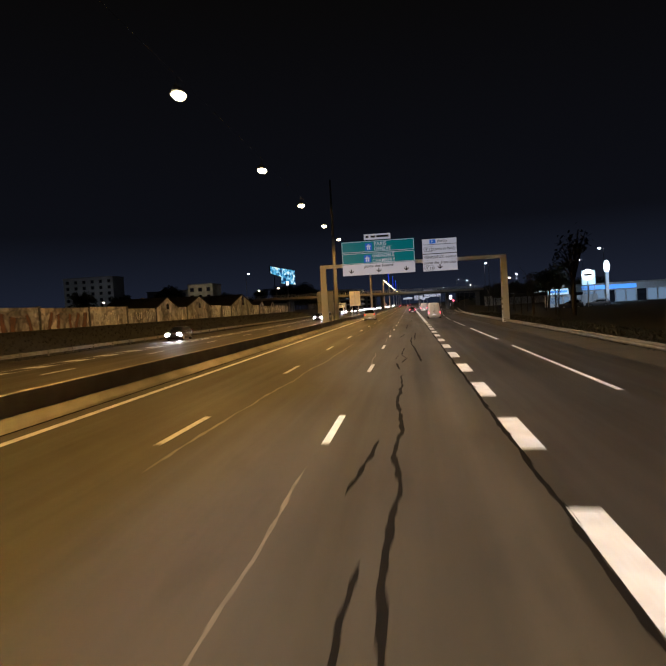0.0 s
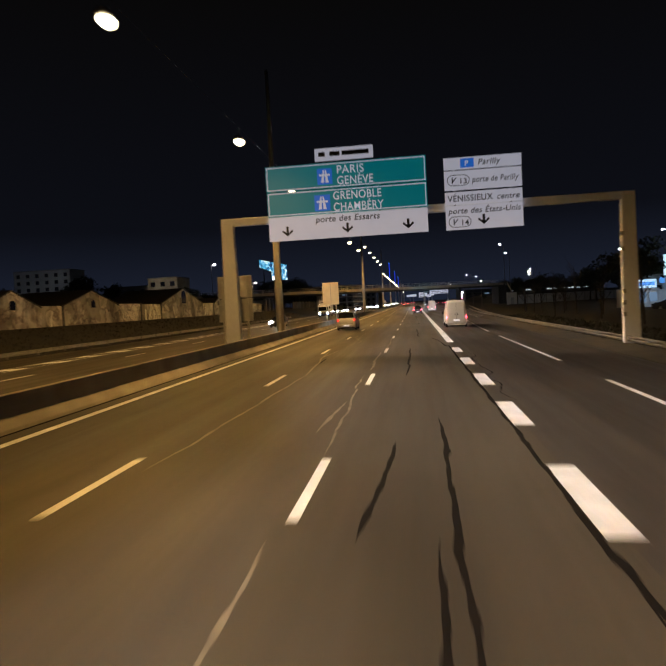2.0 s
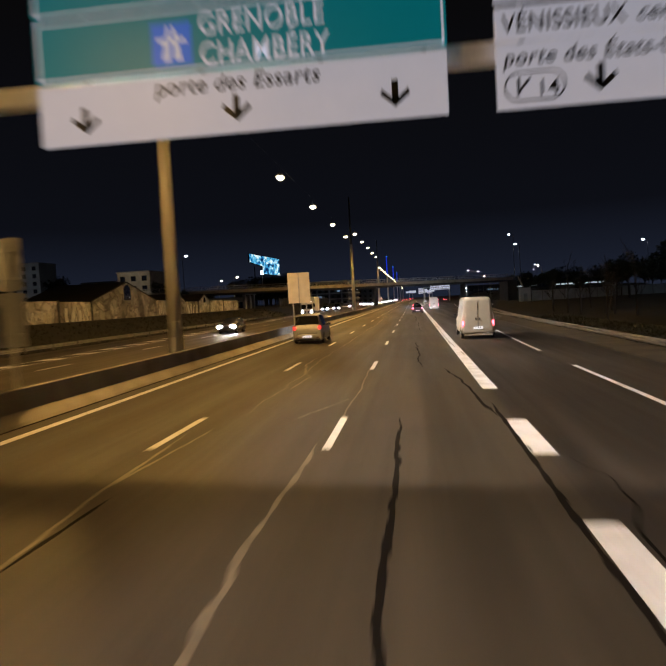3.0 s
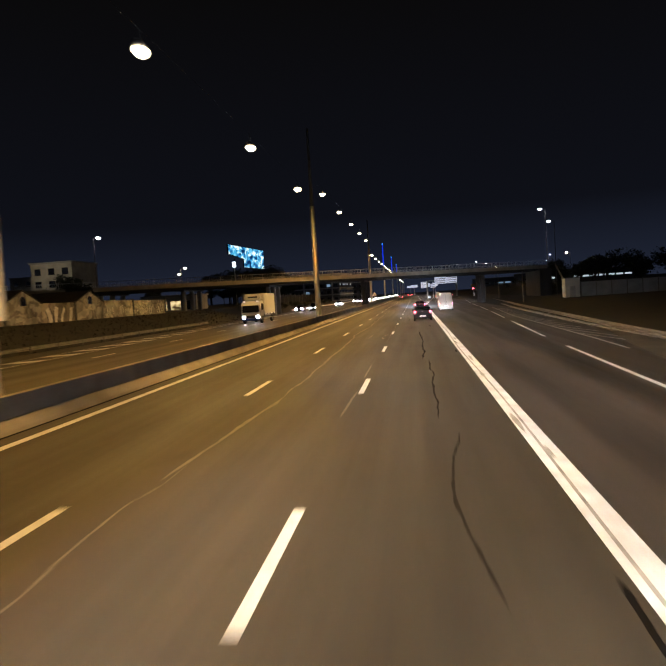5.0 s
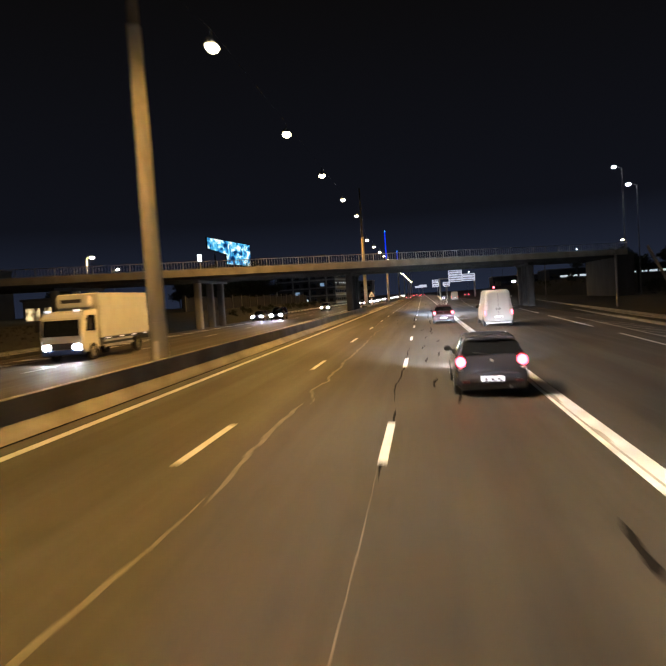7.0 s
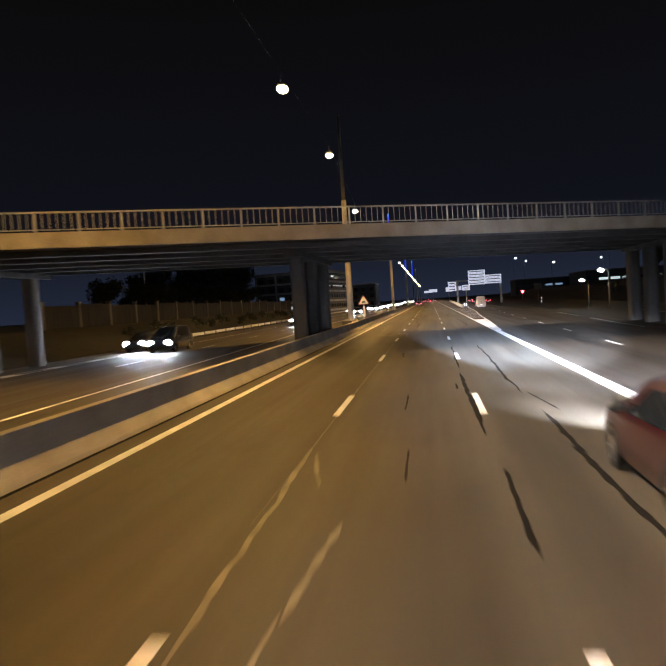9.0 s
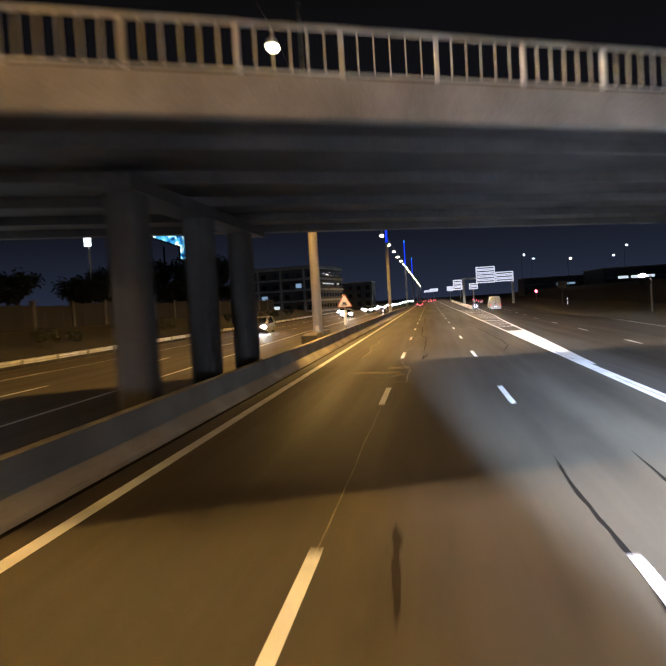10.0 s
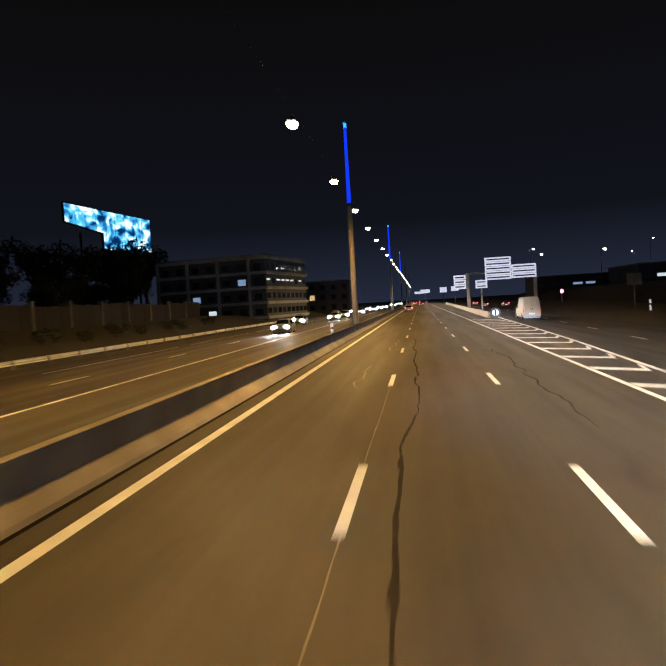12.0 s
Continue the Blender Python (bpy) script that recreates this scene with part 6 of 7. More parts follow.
def house(at, w, d, eave, ridge, label, arch=False):
    """A small house whose gable stands in the line of the wall, towards the road (+x)."""
    t = thing("house", at, label, "house", "small houses along the wall")
    bm = B()
    loft(bm, [[(x, y, z) for y, z in ((-w / 2, -0.6), (w / 2, -0.6), (w / 2, eave), (0, ridge), (-w / 2, eave))] for x in (-d, 0)])
    part("wall", bm, M_GRAFF, t)
    for s in (-1, 1):
        bm = B()
        sl = (ridge - eave) / (w / 2)
        loft(bm, [[(x, s * y, z + dz) for y, z, dz in ((0, ridge, 0.01), (w / 2 + 0.2, eave - 0.2 * sl, 0.01), (w / 2 + 0.2, eave - 0.2 * sl, 0.13), (0, ridge, 0.13))] for x in (-d - 0.2, 0.08)])
        part("roof", bm, M_ROOF, t)
    win = new("window")
    win.parent = t
    n = 10
    hw, zb, zs = (1.1, eave + 0.1, eave + 1.35) if arch else (0.5, eave - 0.2, eave + 0.35)
    outline = [(-hw, zb), (hw, zb)] + [(hw * math.cos(math.pi * k / n), zs + hw * 0.8 * math.sin(math.pi * k / n)) for k in range(n + 1)]
    bm = B()
    loft(bm, [[(x, y * 1.18, (z - zb) * 1.06 + zb - 0.06) for y, z in outline] for x in (-0.05, 0.03)])
    part("frame", bm, M_RENDER, win)
    bm = B()
    loft(bm, [[(x, y, z) for y, z in outline] for x in (-0.02, 0.036)])
    part("pane", bm, M_DARK_WIN, win)
    bm = B()
    box(bm, -d * 0.6, -d * 0.6 + 0.5, w * 0.2, w * 0.2 + 0.5, eave, ridge + 0.3)
    part("chimney", bm, M_RENDER, t)
    return t


house((-31.12, 103.6, 1.4), 9.8, 9, 2.4, 4.05, "small tan house with a plain gable in the wall")
house((-31.12, 120.1, 1.4), 14.2, 9, 2.5, 4.4, "wide low house with painted gable in the wall")
house((-31.12, 152.5, 1.4), 20.6, 10, 2.65, 5.2, "large pale house with an arched dark gable window", True)
house((-31.12, 172.7, 1.4), 6.4, 8, 2.4, 3.7, "small pale house with a low gable in the wall")
house((-31.12, 186.5, 1.4), 6.8, 8, 2.4, 3.7, "small pale house with a low gable in the wall")


def block(at, w, d, floors, cols, label, rz=0.0, lit=(), material=None, fh=2.9, win=(1.5, 1.5), name="apartment_building", east=0, east_lit={}, slabs=False):
    """A block with its windowed face towards -y."""
    t = thing(name, at, label, "building", "far buildings", rz=rz)
    h = floors * fh + 0.6
    bm = B()
    box(bm, -w / 2, w / 2, 0, d, -1.0, h)
    part("wall", bm, material or M_FLAT, t)
    bm = B()
    box(bm, -w / 2 - 0.25, w / 2 + 0.25, -0.25, d + 0.25, h, h + 0.35)
    part("roof", bm, M_CONC_DARK, t)
    if slabs:
        for f in range(floors + 1):
            z = max(0.1, f * fh + 0.05)
            bm = B()
            box(bm, -w / 2 - 0.3, w / 2 + 0.3, -0.55, -0.06, z, z + 0.55)
            box(bm, w / 2 + 0.08, w / 2 + 0.5, -0.55, d, z, z + 0.55)
            part("floor_slab", bm, M_SLAB, t, "pale projecting floor slab")
        for c in range(0, cols + 1, 2):
            x = -w / 2 + w * c / cols
            bm = B()
            box(bm, x - 0.25, x + 0.25, -0.5, -0.06, 0.0, h)
            part("pillar", bm, M_SLAB, t, "pale facade pillar")
    for f in range(floors):
        for c in range(cols):
            x = -w / 2 + w * (c + 0.5) / cols
            z = 0.9 + f * fh
            wi = new("window")
            wi.parent = t
            bm = B()
            box(bm, x - win[0] / 2 - 0.1, x + win[0] / 2 + 0.1, -0.05, 0.02, z - 0.1, z + win[1] + 0.1)
            part("frame", bm, M_OFFICE if material is M_OFFICE else M_CONC, wi)
            bm = B()
            box(bm, x - win[0] / 2, x + win[0] / 2, -0.07, -0.052, z, z + win[1])
            part("pane", bm, lit[(f, c)] if (f, c) in lit else M_DARK_WIN, wi)
        for c in range(east):
            y, z = d * (c + 0.5) / east, 1.2 + f * fh
            wi = new("window")
            wi.parent = t
            bm = B()
            box(bm, w / 2 - 0.02, w / 2 + 0.05, y - 1.0, y + 1.0, z - 0.1, z + 1.1)
            part("frame", bm, M_OFFICE, wi)
            bm = B()
            box(bm, w / 2 + 0.052, w / 2 + 0.07, y - 0.9, y + 0.9, z + (0.55 if (f, c) in east_lit else 0), z + (0.85 if (f, c) in east_lit else 1.0))
            part("pane", bm, east_lit[(f, c)] if (f, c) in east_lit else M_DARK_WIN, wi)
    return t


block((-73.5, 252, 2), 10, 12, 4, 3, "plain pale block of flats beyond the houses", lit={}, material=M_RENDER)
# narrow spot added to brighten the flats, far beyond the street lamp there
spot("flats_fill_light", (-75, 190.2, 7.3), (-73.5, 252, 7.0), 30000, (1.0, 0.86, 0.62), 30, 1.0, 0.2)
spot("street_light_pavilion", (-43, 252.8, 11.0), (-46, 250, 0), 6000, (1.0, 0.80, 0.50), 140, 1.0, 0.2)
block((-144, 300, 2), 25, 12, 7, 6, "long pale grey apartment block far behind the houses", lit={(2, 2): M_LIT_WIN})
# another added spot for the long block, with no lamp at its place
spot("flats_fill_light", (-128, 262, 8), (-144, 300, 14), 4200, (0.9, 0.95, 1.0), 70, 1.0, 0.2)
block((-105, 300, 2), 20, 12, 4, 5, "grey apartment block far behind the houses", lit={})
block((-36, 402, 0.5), 23, 24, 4, 7, "dim office building with a row of lit windows", rz=-0.15, lit={(1, 2): M_COOL_WIN, (0, 3): M_BRIGHT_WIN, (2, 5): M_COOL_WIN}, material=M_OFFICE, east=9, east_lit={(2, k): M_BRIGHT_WIN for k in (0, 2, 3, 4, 5, 7)}, win=(1.6, 1.2), name="office_building", slabs=True)
block((-24, 470, 0.3), 16, 16, 3, 5, "dark low building beside the opposite carriageway", lit={(1, 1): M_LIT_WIN}, material=M_OFFICE, name="office_building")
block((-44, 246, 1.0), 12, 8, 1, 4, "small building with bright yellow lit windows", lit={(0, 1): M_LIT_WIN, (0, 2): M_LIT_WIN, (0, 0): M_LIT_WIN}, material=M_RENDER, fh=3.2, win=(2.2, 1.9), name="pavilion")

# ---- left side: panelled noise wall past the bridge ----
M_TIMBER_DARK = surface("blackened_timber_boarding", (0.018, 0.015, 0.013), (0.008, 0.007, 0.006), 0.9, 0, 0.8, 16, 0.3, stretch=(1, 1, 0.2))
M_PILASTER = surface("grey_concrete_pilaster", (0.12, 0.115, 0.11), (0.055, 0.052, 0.05), 0.9, 0, 0.8, 14, 0.3, stretch=(1, 1, 0.3))
fence = thing("wall_west_far", (-33.0, 265.8, 0.6), "dark panelled noise wall with grey pilasters beside the opposite carriageway", "wall", kind="structure")
for k in range(17):
    y = k * 7.05
    h = 3.6 + 0.15 * math.sin(k * 1.7)
    for j in range(4):
        bm = B()
        box(bm, -0.06 - 0.01 * (j % 2), 0.06 + 0.01 * (j % 2), y + 0.26 + j * 1.64, y + 1.88 + j * 1.64, -0.6, h - 0.05 * (j % 2))
        part("wall_panel", bm, M_TIMBER_DARK, fence)
    bm = B()
    box(bm, -0.20, 0.20, y - 0.24, y + 0.24, -0.6, 3.85)
    bevelled(bm, 0.03)
    part("pilaster", bm, M_PILASTER, fence)
    bm = B()
    box(bm, -0.26, 0.26, y - 0.30, y + 0.30, 3.85, 3.97)
    part("pilaster_cap", bm, M_PILASTER, fence)

# ---- large lit screen ----
def screen_mat():
    m, n, l, p = mat_new("lit_screen")
    tc = n.new("ShaderNodeTexCoord")
    w, v = n.new("ShaderNodeTexNoise"), n.new("ShaderNodeTexVoronoi")
    w.inputs["Scale"].default_value, w.inputs["Detail"].default_value, w.inputs["Distortion"].default_value = 0.30, 6, 1.0
    v.inputs["Scale"].default_value = 0.35
    l.new(tc.outputs["Object"], w.inputs["Vector"])
    l.new(tc.outputs["Object"], v.inputs["Vector"])
    a = n.new("ShaderNodeMath")
    a.operation = "MULTIPLY_ADD"
    l.new(v.outputs["Distance"], a.inputs[0])
    a.inputs[1].default_value = 0.25
    l.new(w.outputs[0], a.inputs[2])
    r = n.new("ShaderNodeValToRGB")
    els = r.color_ramp.elements
    els[0].position, els[0].color = 0.50, (0.0, 0.02, 0.09, 1)
    els[1].position, els[1].color = 0.74, (0.85, 1.0, 1.0, 1)
    for pos, c in ((0.56, (0.02, 0.16, 0.42)), (0.64, (0.08, 0.50, 0.80))):
        k = els.new(pos)
        k.color = (*c, 1)
    l.new(a.outputs[0], r.inputs[0])
    l.new(r.outputs[0], p.inputs["Emission Color"])
    p.inputs["Emission Strength"].default_value = 1.05
    p.inputs["Base Color"].default_value = (0.01, 0.01, 0.012, 1)
    return m


M_SCREEN = screen_mat()
t = thing("advertising_screen", (-77.1, 446, 1.0), "huge lit blue and white advertising screen on a steel frame", "billboard", rz=math.radians(63.2))
for outline in (((-13.5, 26.6), (-2.2, 24.2), (-2.2, 30.1), (-13.5, 31.2)), ((-2.2, 19.9), (13.4, 19.0), (13.4, 28.7), (-2.2, 30.1))):
    bm = B()
    loft(bm, [[(x, y, z) for x, z in outline] for y in (-0.15, 0.0)])
    part("display", bm, M_SCREEN, t, "glowing blue picture surface")
bm = B()
loft(bm, [[(x, y, z) for x, z in ((-13.7, 26.4), (-2.4, 24.0), (-2.4, 19.6), (13.6, 18.8), (13.6, 28.9), (-2.2, 30.35), (-13.7, 31.4))] for y in (0.02, 0.8)])
part("casing", bm, M_PLASTIC, t)
for k in range(1, 9):
    x = -13.5 + 27 * k / 9
    bm = B()
    box(bm, x - 0.05, x + 0.05, -0.19, -0.151, 24.3 if x < -2.2 else 20.0, 28.6)
    part("panel_joint", bm, M_PLASTIC, t)
for x in (-9, 0, 9):
    bm = B()
    tube(bm, (x, 0.5, 0), (x, 0.5, 24), 0.35, 0.3, 10)
    part("column", bm, M_PLASTIC, t)
t = thing("lit_box_sign", (-54.4, 338, 1.0), "small bright white box sign on a post", "sign")
bm = B()
box(bm, -0.55, 0.55, -0.2, 0.2, 14.3, 16.2)
part("box", bm, M_SHOP_WHITE, t)
bm = B()
tube(bm, (0, 0.3, 0), (0, 0.3, 15), 0.14, n=8)
part("post", bm, M_MAST, t)

# ---- right side: shops with blue lit signs, shed, fence ----
def shop(at, w, d, h, label, rz=0.0):
    t = thing("shop_building", at, label, "building", "shops beside the motorway", rz=rz)
    bm = B()
    box(bm, -w / 2, w / 2, 0, d, -0.8, h)
    part("wall", bm, M_FLAT, t)
    bm = B()
    box(bm, -w / 2 - 0.2, w / 2 + 0.2, -0.3, d + 0.2, h, h + 0.3)
    part("roof", bm, M_CONC_DARK, t)
    n = max(3, int(w / 2.2))
    for k in range(n):
        x = -w / 2 + w * (k + 0.5) / n
        bm = B()
        box(bm, x - w / n * 0.42, x + w / n * 0.42, -0.06, -0.01, 0.4, h - 1.4)
        part("shop_window", bm, M_COOL_WIN if k % 3 else M_DARK_WIN, t, "lit shop window")
    bm = B()
    box(bm, -w * 0.42, w * 0.10, -0.16, -0.01, h - 1.1, h - 0.2)
    part("fascia_sign", bm, M_SHOP_SIGN, t, "lit blue fascia sign")
    return t


shop((55, 150, -0.2), 22, 12, 4.4, "long pale shop building in bluish light")
M_SHOP_WALL = surface("pale_painted_board", (0.45, 0.47, 0.50), (0.30, 0.32, 0.35), 0.7, 0, 0.8, 12, 0.05)
t = thing("kiosk", (36.6, 130, 0.2), "small pale kiosk with a long lit blue sign on its roof", "kiosk", "shops beside the motorway")
bm = B()
box(bm, -2.1, 2.1, 0, 3.5, -0.6, 2.2)
bevelled(bm, 0.03)
part("wall", bm, M_SHOP_WALL, t)
for x in (-1.3, 0.0, 1.3):
    bm = B()
    box(bm, x - 0.45, x + 0.45, -0.05, -0.005, 0.5, 1.7)
    part("window", bm, M_COOL_WIN, t, "dim lit window")
bm = B()
box(bm, -2.1, 1.7, -0.12, 0.1, 2.25, 3.3)
bevelled(bm, 0.02)
sg = part("roof_sign", bm, M_SHOP_WHITE_DIM, t, "lit white sign board with a blue strip")
bm = B()
box(bm, -1.9, 1.5, -0.135, -0.121, 2.55, 3.0)
part("writing_bar", bm, M_SHOP_SIGN, sg)
for x in (-1.2, 0.9):
    bm = B()
    box(bm, x - 0.2, x + 0.2, 0.2, 0.6, 2.2, 4.1)
    part("chimney", bm, M_SHOP_WALL, t)
t = thing("board_fence", (41.5, 131, 0.0), "low pale board fence beside the kiosk", "fence")
for k in range(5):
    bm = B()
    box(bm, -2.5 + k, -1.55 + k, 0, 0.06, -0.5, 2.2 - 0.08 * (k % 2))
    part("board", bm, M_SHOP_WALL, t)
t = thing("lit_panel_sign", (46.0, 145, 0.0), "large lit white panel sign on a steel frame", "sign")
bm = B()
box(bm, -1.35, 1.35, -0.2, 0.2, 4.2, 7.2)
bevelled(bm, 0.04)
pn = part("panel", bm, M_SHOP_WHITE_DIM, t, "glowing pale blue panel")
for z in (6.1, 6.7):
    bm = B()
    box(bm, -1.1, -0.8, -0.22, -0.201, z, z + 0.25)
    part("writing_bar", bm, M_BAR, pn)
for x in (-1.2, 0.0, 1.2):
    bm = B()
    box(bm, x - 0.07, x + 0.07, -0.1, 0.1, -0.5, 4.2)
    part("post", bm, M_SHOP_WALL, t)
for z in (1.6, 2.6, 3.4):
    bm = B()
    box(bm, -1.2, 1.2, -0.06, 0.06, z, z + 0.12)
    part("cross_bar", bm, M_SHOP_WALL, t)
t = thing("sign_pylon", (48.9, 141.8, 0.0), "tall slim sign pylon with an oval white head", "sign")
bm = B()
box(bm, -0.35, 0.35, 0, 0.4, -0.4, 6.6)
bevelled(bm, 0.05)
part("pylon", bm, M_SHOP_WALL, t)
bm = B()
bmesh.ops.create_uvsphere(bm, u_segments=18, v_segments=12, radius=1)
for v in bm.verts:
    v.co = Vector((v.co.x * 0.62, 0.2 + v.co.y * 0.2, 7.7 + v.co.z * 1.35))
part("oval_head", bm, M_SHOP_WHITE, t, "glowing white oval", True)
for x, y, paint in ((36.4, 120, M_CAR_DARK), (41.2, 121, M_CAR_GREY)):
    pc = car("parked_car", "dark parked car with its lights off", "car", HATCH_BODY, paint, (x, y, -0.15), lit_tail=False, lit_plate=False, group="parked cars", lit_head=False)
    pc.rotation_euler[2] = 1.3
t = thing("round_sign", (38.2, 115.4, 0.1), "round lit white sign on a post", "sign")
bm = B()
tube(bm, (0, 0.15, 0), (0, 0.15, 5.4), 0.08, n=8)
part("post", bm, M_MAST, t)
bm = B()
tube(bm, (0, -0.1, 5.4), (0, 0.1, 5.4), 0.95, 0.95, 24)
part("disc", bm, M_SHOP_WHITE, t, "glowing white disc")
bm = B()
box(bm, -0.62, 0.62, -0.12, -0.1, 5.22, 5.58)
part("writing_bar", bm, M_BAR, t)

# spots added to brighten the kiosk and shop fronts; no lamp stands there
spot("forecourt_fill", (42.5, 117.0, 7.2), (40.0, 131.5, 1.2), 3500, (0.62, 0.78, 1.0), 110, 1.0, 0.15)
spot("forecourt_fill", (52.0, 134.0, 7.0), (53.0, 150.0, 2.0), 5000, (0.55, 0.74, 1.0), 120, 1.0, 0.15)
t = thing("site_hut", (34.6, 226, 0.0), "small pale metal hut beside the fence", "hut")
bm = B()
box(bm, -1.2, 1.2, 0, 2.4, -0.5, 3.2)
bevelled(bm, 0.03)
part("wall", bm, M_CAR_WHITE, t)
bm = B()
box(bm, -1.3, 1.3, -0.1, 2.5, 3.2, 3.35)
part("roof", bm, M_CONC_DARK, t)
bm = B()
box(bm, -0.45, 0.45, -0.03, 0.0, -0.3, 1.9)
part("door", bm, M_ALU, t)
fence_r = thing("fence_east", (36.2, 227, 0), "pale concrete panel fence with dark posts", "fence", kind="structure")
for k in range(14):
    bm = B()
    box(bm, k * 2.5 + 0.08, k * 2.5 + 2.42, 0, 0.08, -0.5, 2.5)
    part("fence_panel", bm, M_SHOP_WALL, fence_r)
    bm = B()
    box(bm, k * 2.5 - 0.07, k * 2.5 + 0.07, -0.03, 0.11, -0.5, 2.65)
    part("post", bm, M_CONC_DARK, fence_r)
block((95, 470, 0.2), 60, 30, 2, 14, "long dark warehouse with a strip of lit windows", lit={(1, k): M_BRIGHT_WIN for k in (1, 2, 3, 6, 7, 8, 9, 10, 11, 12)}, win=(3.4, 0.9), name="warehouse", fh=4.0, material=M_OFFICE)
block((60, 520, 0.2), 30, 20, 2, 7, "low dark depot beside the exit road", lit={(1, 3): M_COOL_WIN, (1, 4): M_COOL_WIN}, win=(3.2, 0.8), name="warehouse", fh=3.6, material=M_OFFICE)

# ---- trees, bushes and grass ----
M_BARK = surface("bark", (0.055, 0.044, 0.034), (0.025, 0.020, 0.016), 0.95, 0, 2, 20, 0.4, stretch=(1, 1, 0.3))
M_LEAF = surface("leaves", (0.034, 0.040, 0.018), (0.013, 0.016, 0.008), 0.8, 0, 0.7, 6, 0.0, vary=0.25)


def leaf_cloud(bm, rnd, centres, per, size):
    for c, r in centres:
        for _ in range(per):
            d = Vector((rnd.gauss(0, 1), rnd.gauss(0, 1), rnd.gauss(0, 1))).normalized() * r * rnd.uniform(0.35, 1.05)
            p = c + Vector((d.x, d.y, d.z * 0.8))
            a, b = Vector((rnd.gauss(0, 1), rnd.gauss(0, 1), rnd.gauss(0, 1))).normalized(), Vector((rnd.gauss(0, 1), rnd.gauss(0, 1), rnd.gauss(0, 1))).normalized()
            s = size * rnd.uniform(0.6, 1.4)
            bm.faces.new([bm.verts.new(p + q) for q in (a * s, b * s * 0.6, -a * s, -b * s * 0.6)])


def tree(seed, h, spread, label, bare=0.0):
    rnd = random.Random(seed)
    t = thing("tree", (0, 0, 0), label, "tree", "trees beside the motorway")
    bm = B()
    th = h * 0.42
    bend = Vector((rnd.uniform(-0.3, 0.3), rnd.uniform(-0.3, 0.3), 0))
    tube(bm, (0, 0, -0.3), bend * 0.5 + Vector((0, 0, th * 0.5)), 0.024 * h, 0.019 * h, 9)
    top = bend + Vector((0, 0, th))
    tube(bm, bend * 0.5 + Vector((0, 0, th * 0.5)), top, 0.019 * h, 0.014 * h, 9)
    part("trunk", bm, M_BARK, t)
    centres = []
    bm = B()
    for k in range(9):
        a = 2 * math.pi * k / 9 + rnd.uniform(-0.3, 0.3)
        e = top + Vector((math.cos(a) * spread * rnd.uniform(0.4, 0.85), math.sin(a) * spread * rnd.uniform(0.4, 0.85), h * rnd.uniform(0.10, 0.45)))
        s = bend * 0.8 + Vector((0, 0, th * rnd.uniform(0.75, 1.0)))
        m = (s + e) / 2 + Vector((0, 0, 0.06 * h))
        tube(bm, s, m, 0.010 * h, 0.007 * h, 6)
        tube(bm, m, e, 0.007 * h, 0.003 * h, 6)
        centres += [(e, spread * rnd.uniform(0.28, 0.45)), (m, spread * rnd.uniform(0.22, 0.34))]
        for _ in range(2):
            e2 = m + Vector((rnd.uniform(-1, 1), rnd.uniform(-1, 1), rnd.uniform(0.2, 1))) * spread * 0.4
            tube(bm, m, e2, 0.004 * h, 0.002 * h, 5)
            centres.append((e2, spread * rnd.uniform(0.18, 0.3)))
    part("branchwork", bm, M_BARK, t)
    bm = B()
    leaf_cloud(bm, rnd, centres, int(60 * (1 - bare)), 0.13 + 0.012 * h)
    part("crown", bm, M_LEAF, t)
    return t


T1 = tree(1, 8.0, 3.2, "dark broad-leaved tree with an uneven crown")
T2 = tree(2, 9.5, 3.0, "dark tall tree with an open crown")
T4 = tree(4, 9.0, 4.4, "wide dense evergreen tree with a flat dark crown")
T5 = tree(5, 17.0, 5.0, "tall dark tree in front of the lit screen")
T6 = tree(6, 12.5, 3.4, "bare forked tree with a thick dark trunk", 0.93)
T3 = tree(3, 6.0, 2.4, "dark small tree with a loose crown")
rnd = random.Random(9)
for base, spots in ((T1, ((52, 172), (41, 247), (59, 237), (66, 239), (73, 247), (56, 225), (42, 270), (-66, 392), (-60, 412), (-72, 420), (48, 300), (-60, 440), (-42, 296), (-46, 304), (-41, 312), (-47, 320), (-43, 330), (-50, 334), (-44, 346), (-52, 350), (-58, 360), (-46, 366), (-63, 372), (-54, 378), (-70, 376))),
                    (T2, ((48, 262), (52, 215), (-55, 225), (-48, 150), (-58, 182), (-62, 404), (-80, 425), (52, 280), (-52, 372))),
                    (T4, ((33.2, 123), (42, 156), (47, 190), (44.5, 241), (50.5, 245), (56, 241), (62, 246), (69, 243), (77, 246), (-50, 374), (-57, 382), (-48, 388), (-63, 366), (-68, 380), (-56, 394), (-44, 384), (-74, 372), (-62, 398))),
                    (T5, ((-62, 415), (-56, 402), (-66, 398), (-74, 408), (-50, 396), (-62, 385), (-84, 402), (-53, 384), (-70, 384), (-80, 390), (-58, 422), (-70, 425), (-64, 436))),
                    (T6, ((27.8, 82), (31.5, 98))),
                    (T3, ((50, 240), (-46, 105), (-50, 128), (-44, 208), (-54, 262), (-44, 360), (-48, 340), (-40, 352), (46, 330)))):
    first = True
    for x, y in spots:
        m = pose(x, y, (-0.45 if x < 30 else max(0.1, bank_z(x, y))) if x > 0 else 1.5, 0, 0, rnd.uniform(0, 360))
        if base is T5:
            m = m @ Matrix.Scale((1.04 if y > 412 else 0.87) + 0.10 * rnd.random(), 4)
        if first:
            base.matrix_basis = m
            first = False
        else:
            copy_thing(base, m)


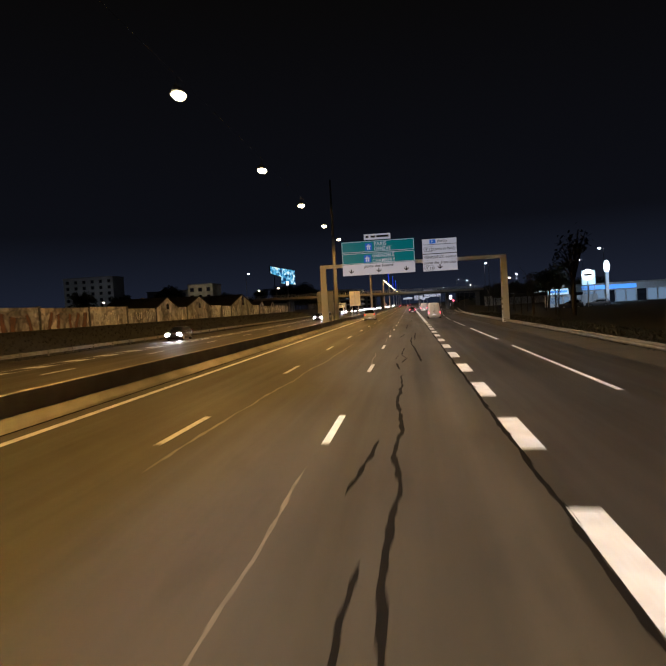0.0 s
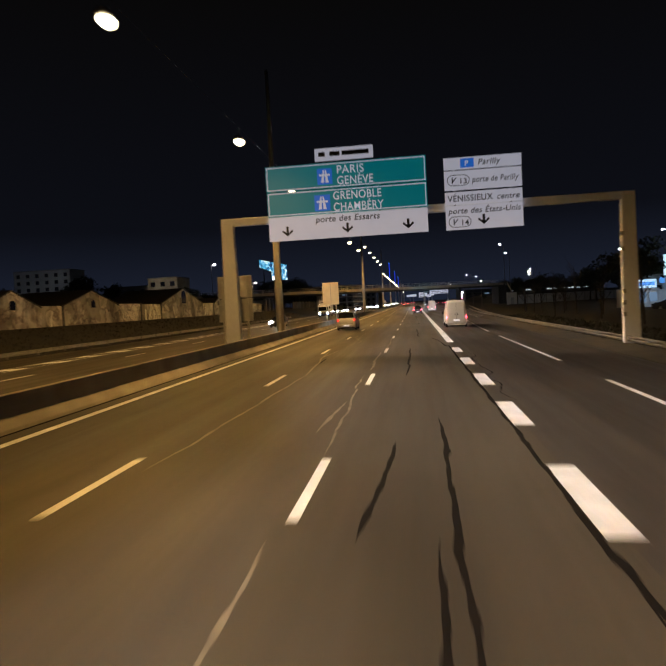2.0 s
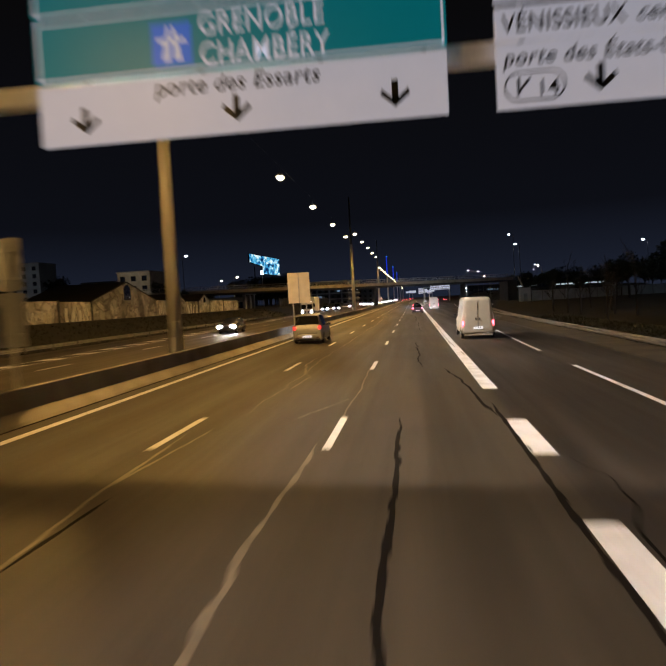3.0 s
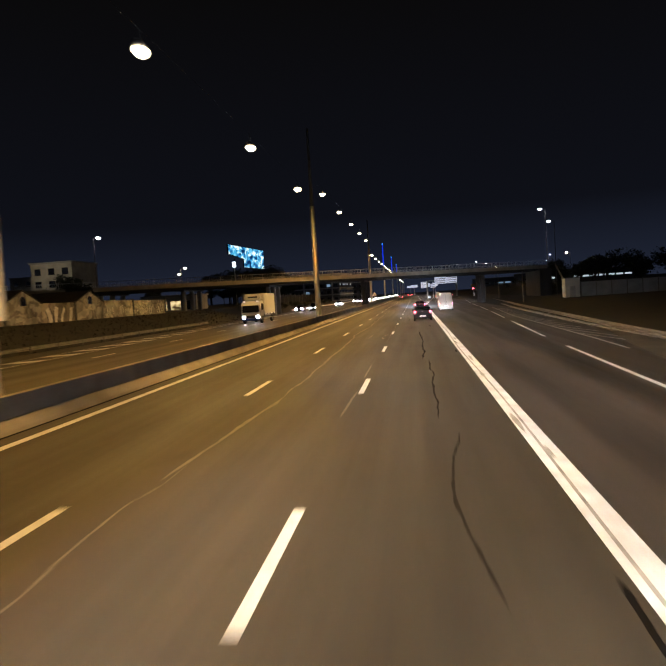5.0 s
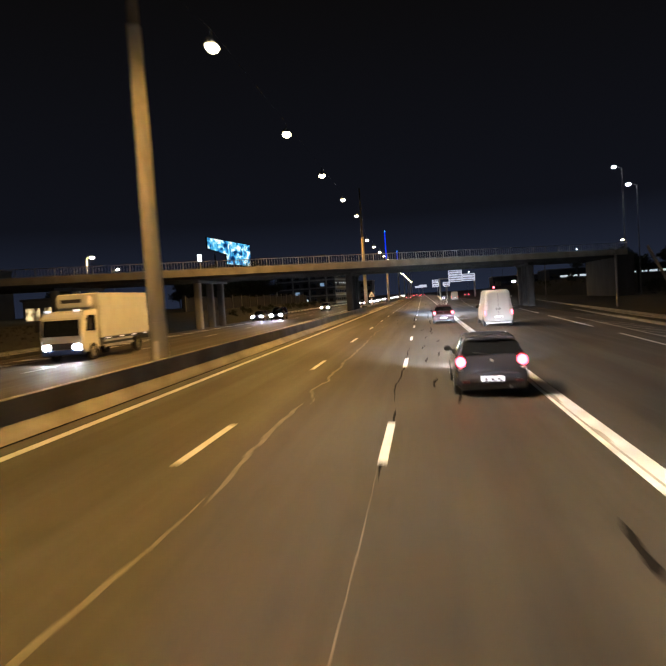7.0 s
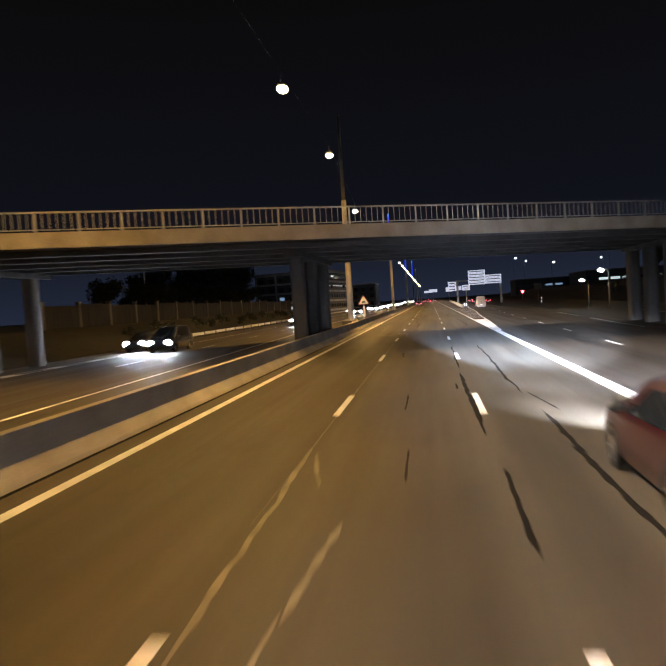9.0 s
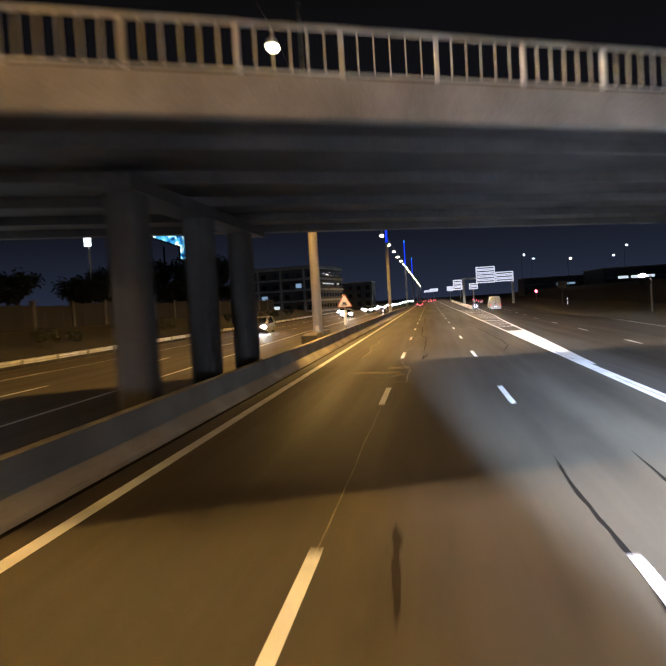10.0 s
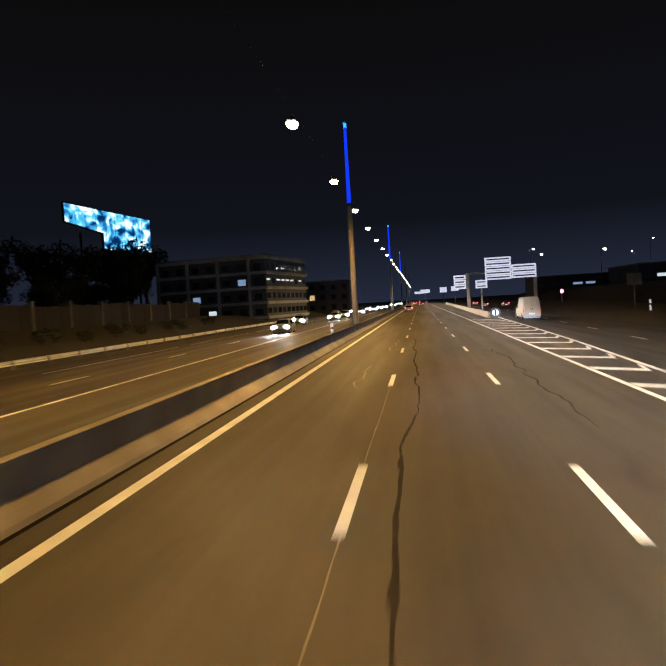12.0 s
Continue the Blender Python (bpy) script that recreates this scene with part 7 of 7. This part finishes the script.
def bush(seed, r, label):
    rnd = random.Random(seed)
    t = thing("bush", (0, 0, 0), label, "bush", "bushes on the verge")
    bm = B()
    tips = []
    for k in range(7):
        e = Vector((rnd.uniform(-1, 1) * r * 0.6, rnd.uniform(-1, 1) * r * 0.6, r * rnd.uniform(0.7, 1.5)))
        tube(bm, (rnd.uniform(-0.1, 0.1), rnd.uniform(-0.1, 0.1), -0.2), e, 0.03, 0.012, 5)
        tips.append((e, r * rnd.uniform(0.3, 0.5)))
    part("stemwork", bm, M_BARK, t)
    bm = B()
    leaf_cloud(bm, rnd, tips, 45, 0.13)
    part("foliage", bm, M_LEAF, t)
    return t


B1, B2 = bush(21, 1.3, "dark straggly bush on the grass verge"), bush(22, 1.0, "low dark bush with thin pale stems")
B1.matrix_basis = pose(38.5, 232, 0.0)
B2.matrix_basis = pose(40.5, 238, 0.0)


def sapling(seed, h):
    """A leafless young tree: one thin trunk with upright twigs."""
    rnd = random.Random(seed)
    t = thing("sapling", (0, 0, 0), "dark leafless young tree on the grass verge", "tree", "bare young trees")
    bm = B()
    top = Vector((rnd.uniform(-0.3, 0.3), rnd.uniform(-0.3, 0.3), h))
    tube(bm, (0, 0, -0.3), top * 0.5, 0.11, 0.07, 8)
    tube(bm, top * 0.5, top, 0.07, 0.02, 7)
    part("trunk", bm, M_BARK, t)
    for k in range(13):
        f = 0.3 + 0.65 * k / 13
        a = rnd.uniform(0, 6.28)
        s = top * f
        e = s + Vector((math.cos(a), math.sin(a), 1.3)) * h * rnd.uniform(0.12, 0.24)
        bm = B()
        tube(bm, s, e, 0.035, 0.012, 5)
        for _ in range(3):
            m = s.lerp(e, rnd.uniform(0.4, 0.9))
            tube(bm, m, m + Vector((rnd.uniform(-1, 1), rnd.uniform(-1, 1), 1)) * h * 0.07, 0.014, 0.005, 4)
        part("branch", bm, M_BARK, t)
    return t


SAPLINGS = [sapling(31, 5.2), sapling(32, 6.0), sapling(33, 4.6)]
for k, (x, y) in enumerate(((25.7, 150.9), (25.9, 144.4), (25.6, 137.0), (25.0, 125.5), (27.7, 125.9), (27.5, 132), (26.6, 156), (28.5, 118), (26.2, 110), (27.0, 103), (25.6, 96), (29.5, 140), (30.5, 112), (26.4, 84), (27.6, 91), (30.0, 150))):
    m = pose(x, y, -0.6, 0, 0, 67 * k)
    if k < 3:
        SAPLINGS[k].matrix_basis = m
    else:
        copy_thing(SAPLINGS[k % 3], m)
for x, y, h in ((26.6, 227.2, 5.7), (28.7, 277.2, 7.4)):
    t = thing("slim_post", (x, y, -0.7), "slim dark steel post beside the exit road", "post")
    bm = B()
    tube(bm, (0, 0, -0.3), (0, 0, h), 0.09, 0.07, 10)
    part("shaft", bm, M_STEEL_DARK, t)
    bm = B()
    tube(bm, (0, 0, h), (0, 0, h + 0.06), 0.08, 0.05, 10)
    part("cap", bm, M_STEEL_DARK, t)
for x, y, h in ((26.5, 286.9, 5.0), (27.3, 300.7, 4.1)):
    street_lamp((x, y, -0.75), h, -0.5, M_LED, "low street lamp with a small glowing head beside the exit road")
t = thing("road_sign", (29.8, 359.9, -0.8), "dark back of a square road sign on a single post", "traffic sign")
bm = B()
box(bm, -0.85, 0.85, -0.04, 0.0, 3.6, 5.0)
bevelled(bm, 0.012)
part("panel", bm, M_STEEL_DARK, t)
bm = B()
for z in (3.95, 4.65):
    box(bm, -0.8, 0.8, 0.0, 0.05, z - 0.03, z + 0.03)
part("stiffener", bm, M_STEEL_DARK, t)
bm = B()
tube(bm, (0, 0.10, -0.3), (0, 0.10, 4.9), 0.07, 0.06, 10)
part("post", bm, M_STEEL_DARK, t)
for x, y in ((24.6, 214, ), (27.5, 222), (24.0, 168)):
    t = thing("litter", (x, y, -0.55), "scrap of pale paper lying on the dark grass", "litter")
    bm = B()
    box(bm, -0.5, 0.5, -0.25, 0.25, -0.03, 0.06)
    bevelled(bm, 0.03)
    part("sheet", bm, M_CAR_WHITE, t)
for k in range(22):
    bx, by = 37.5 + rnd.uniform(0, 9), 246 + k * 4.5
    copy_thing(B1 if k % 2 else B2, pose(bx, by, max(0.1, bank_z(bx, by) - 0.05), 0, 0, rnd.uniform(0, 360)))
for k in range(16):
    copy_thing(B1 if k % 2 else B2, pose(-25.5 + rnd.uniform(-0.7, 0.8), 270 + k * 6.3, -0.2, 0, 0, rnd.uniform(0, 360)))

# grass tufts on both verges
bm = B()
for _ in range(12000):
    if rnd.random() < 0.6:
        x, y = rnd.uniform(19.0, 24.5), rnd.uniform(10, 145)
        z = -0.60 + (x - 21.5) * 0.05 + (0.16 if x < 19.7 else 0)
    else:
        x, y = rnd.uniform(-30.5, -21.8), rnd.uniform(20, 230)
        z = polyline_at([(-31, 1.7), (-26, 0.6), (-21.5, -0.55)], x)
    a = rnd.uniform(0, math.pi)
    s, h = rnd.uniform(0.03, 0.09), rnd.uniform(0.10, 0.32)
    dx, dy = math.cos(a) * s, math.sin(a) * s
    lx, ly = rnd.uniform(-0.1, 0.1), rnd.uniform(-0.1, 0.1)
    bm.faces.new([bm.verts.new(q) for q in ((x - dx, y - dy, z - 0.05), (x + dx, y + dy, z - 0.05), (x + lx, y + ly, z + h))])
tagged(part("grass", bm, M_GRASS), "tufts of rough dark grass on the verges", "grass", kind="stuff")
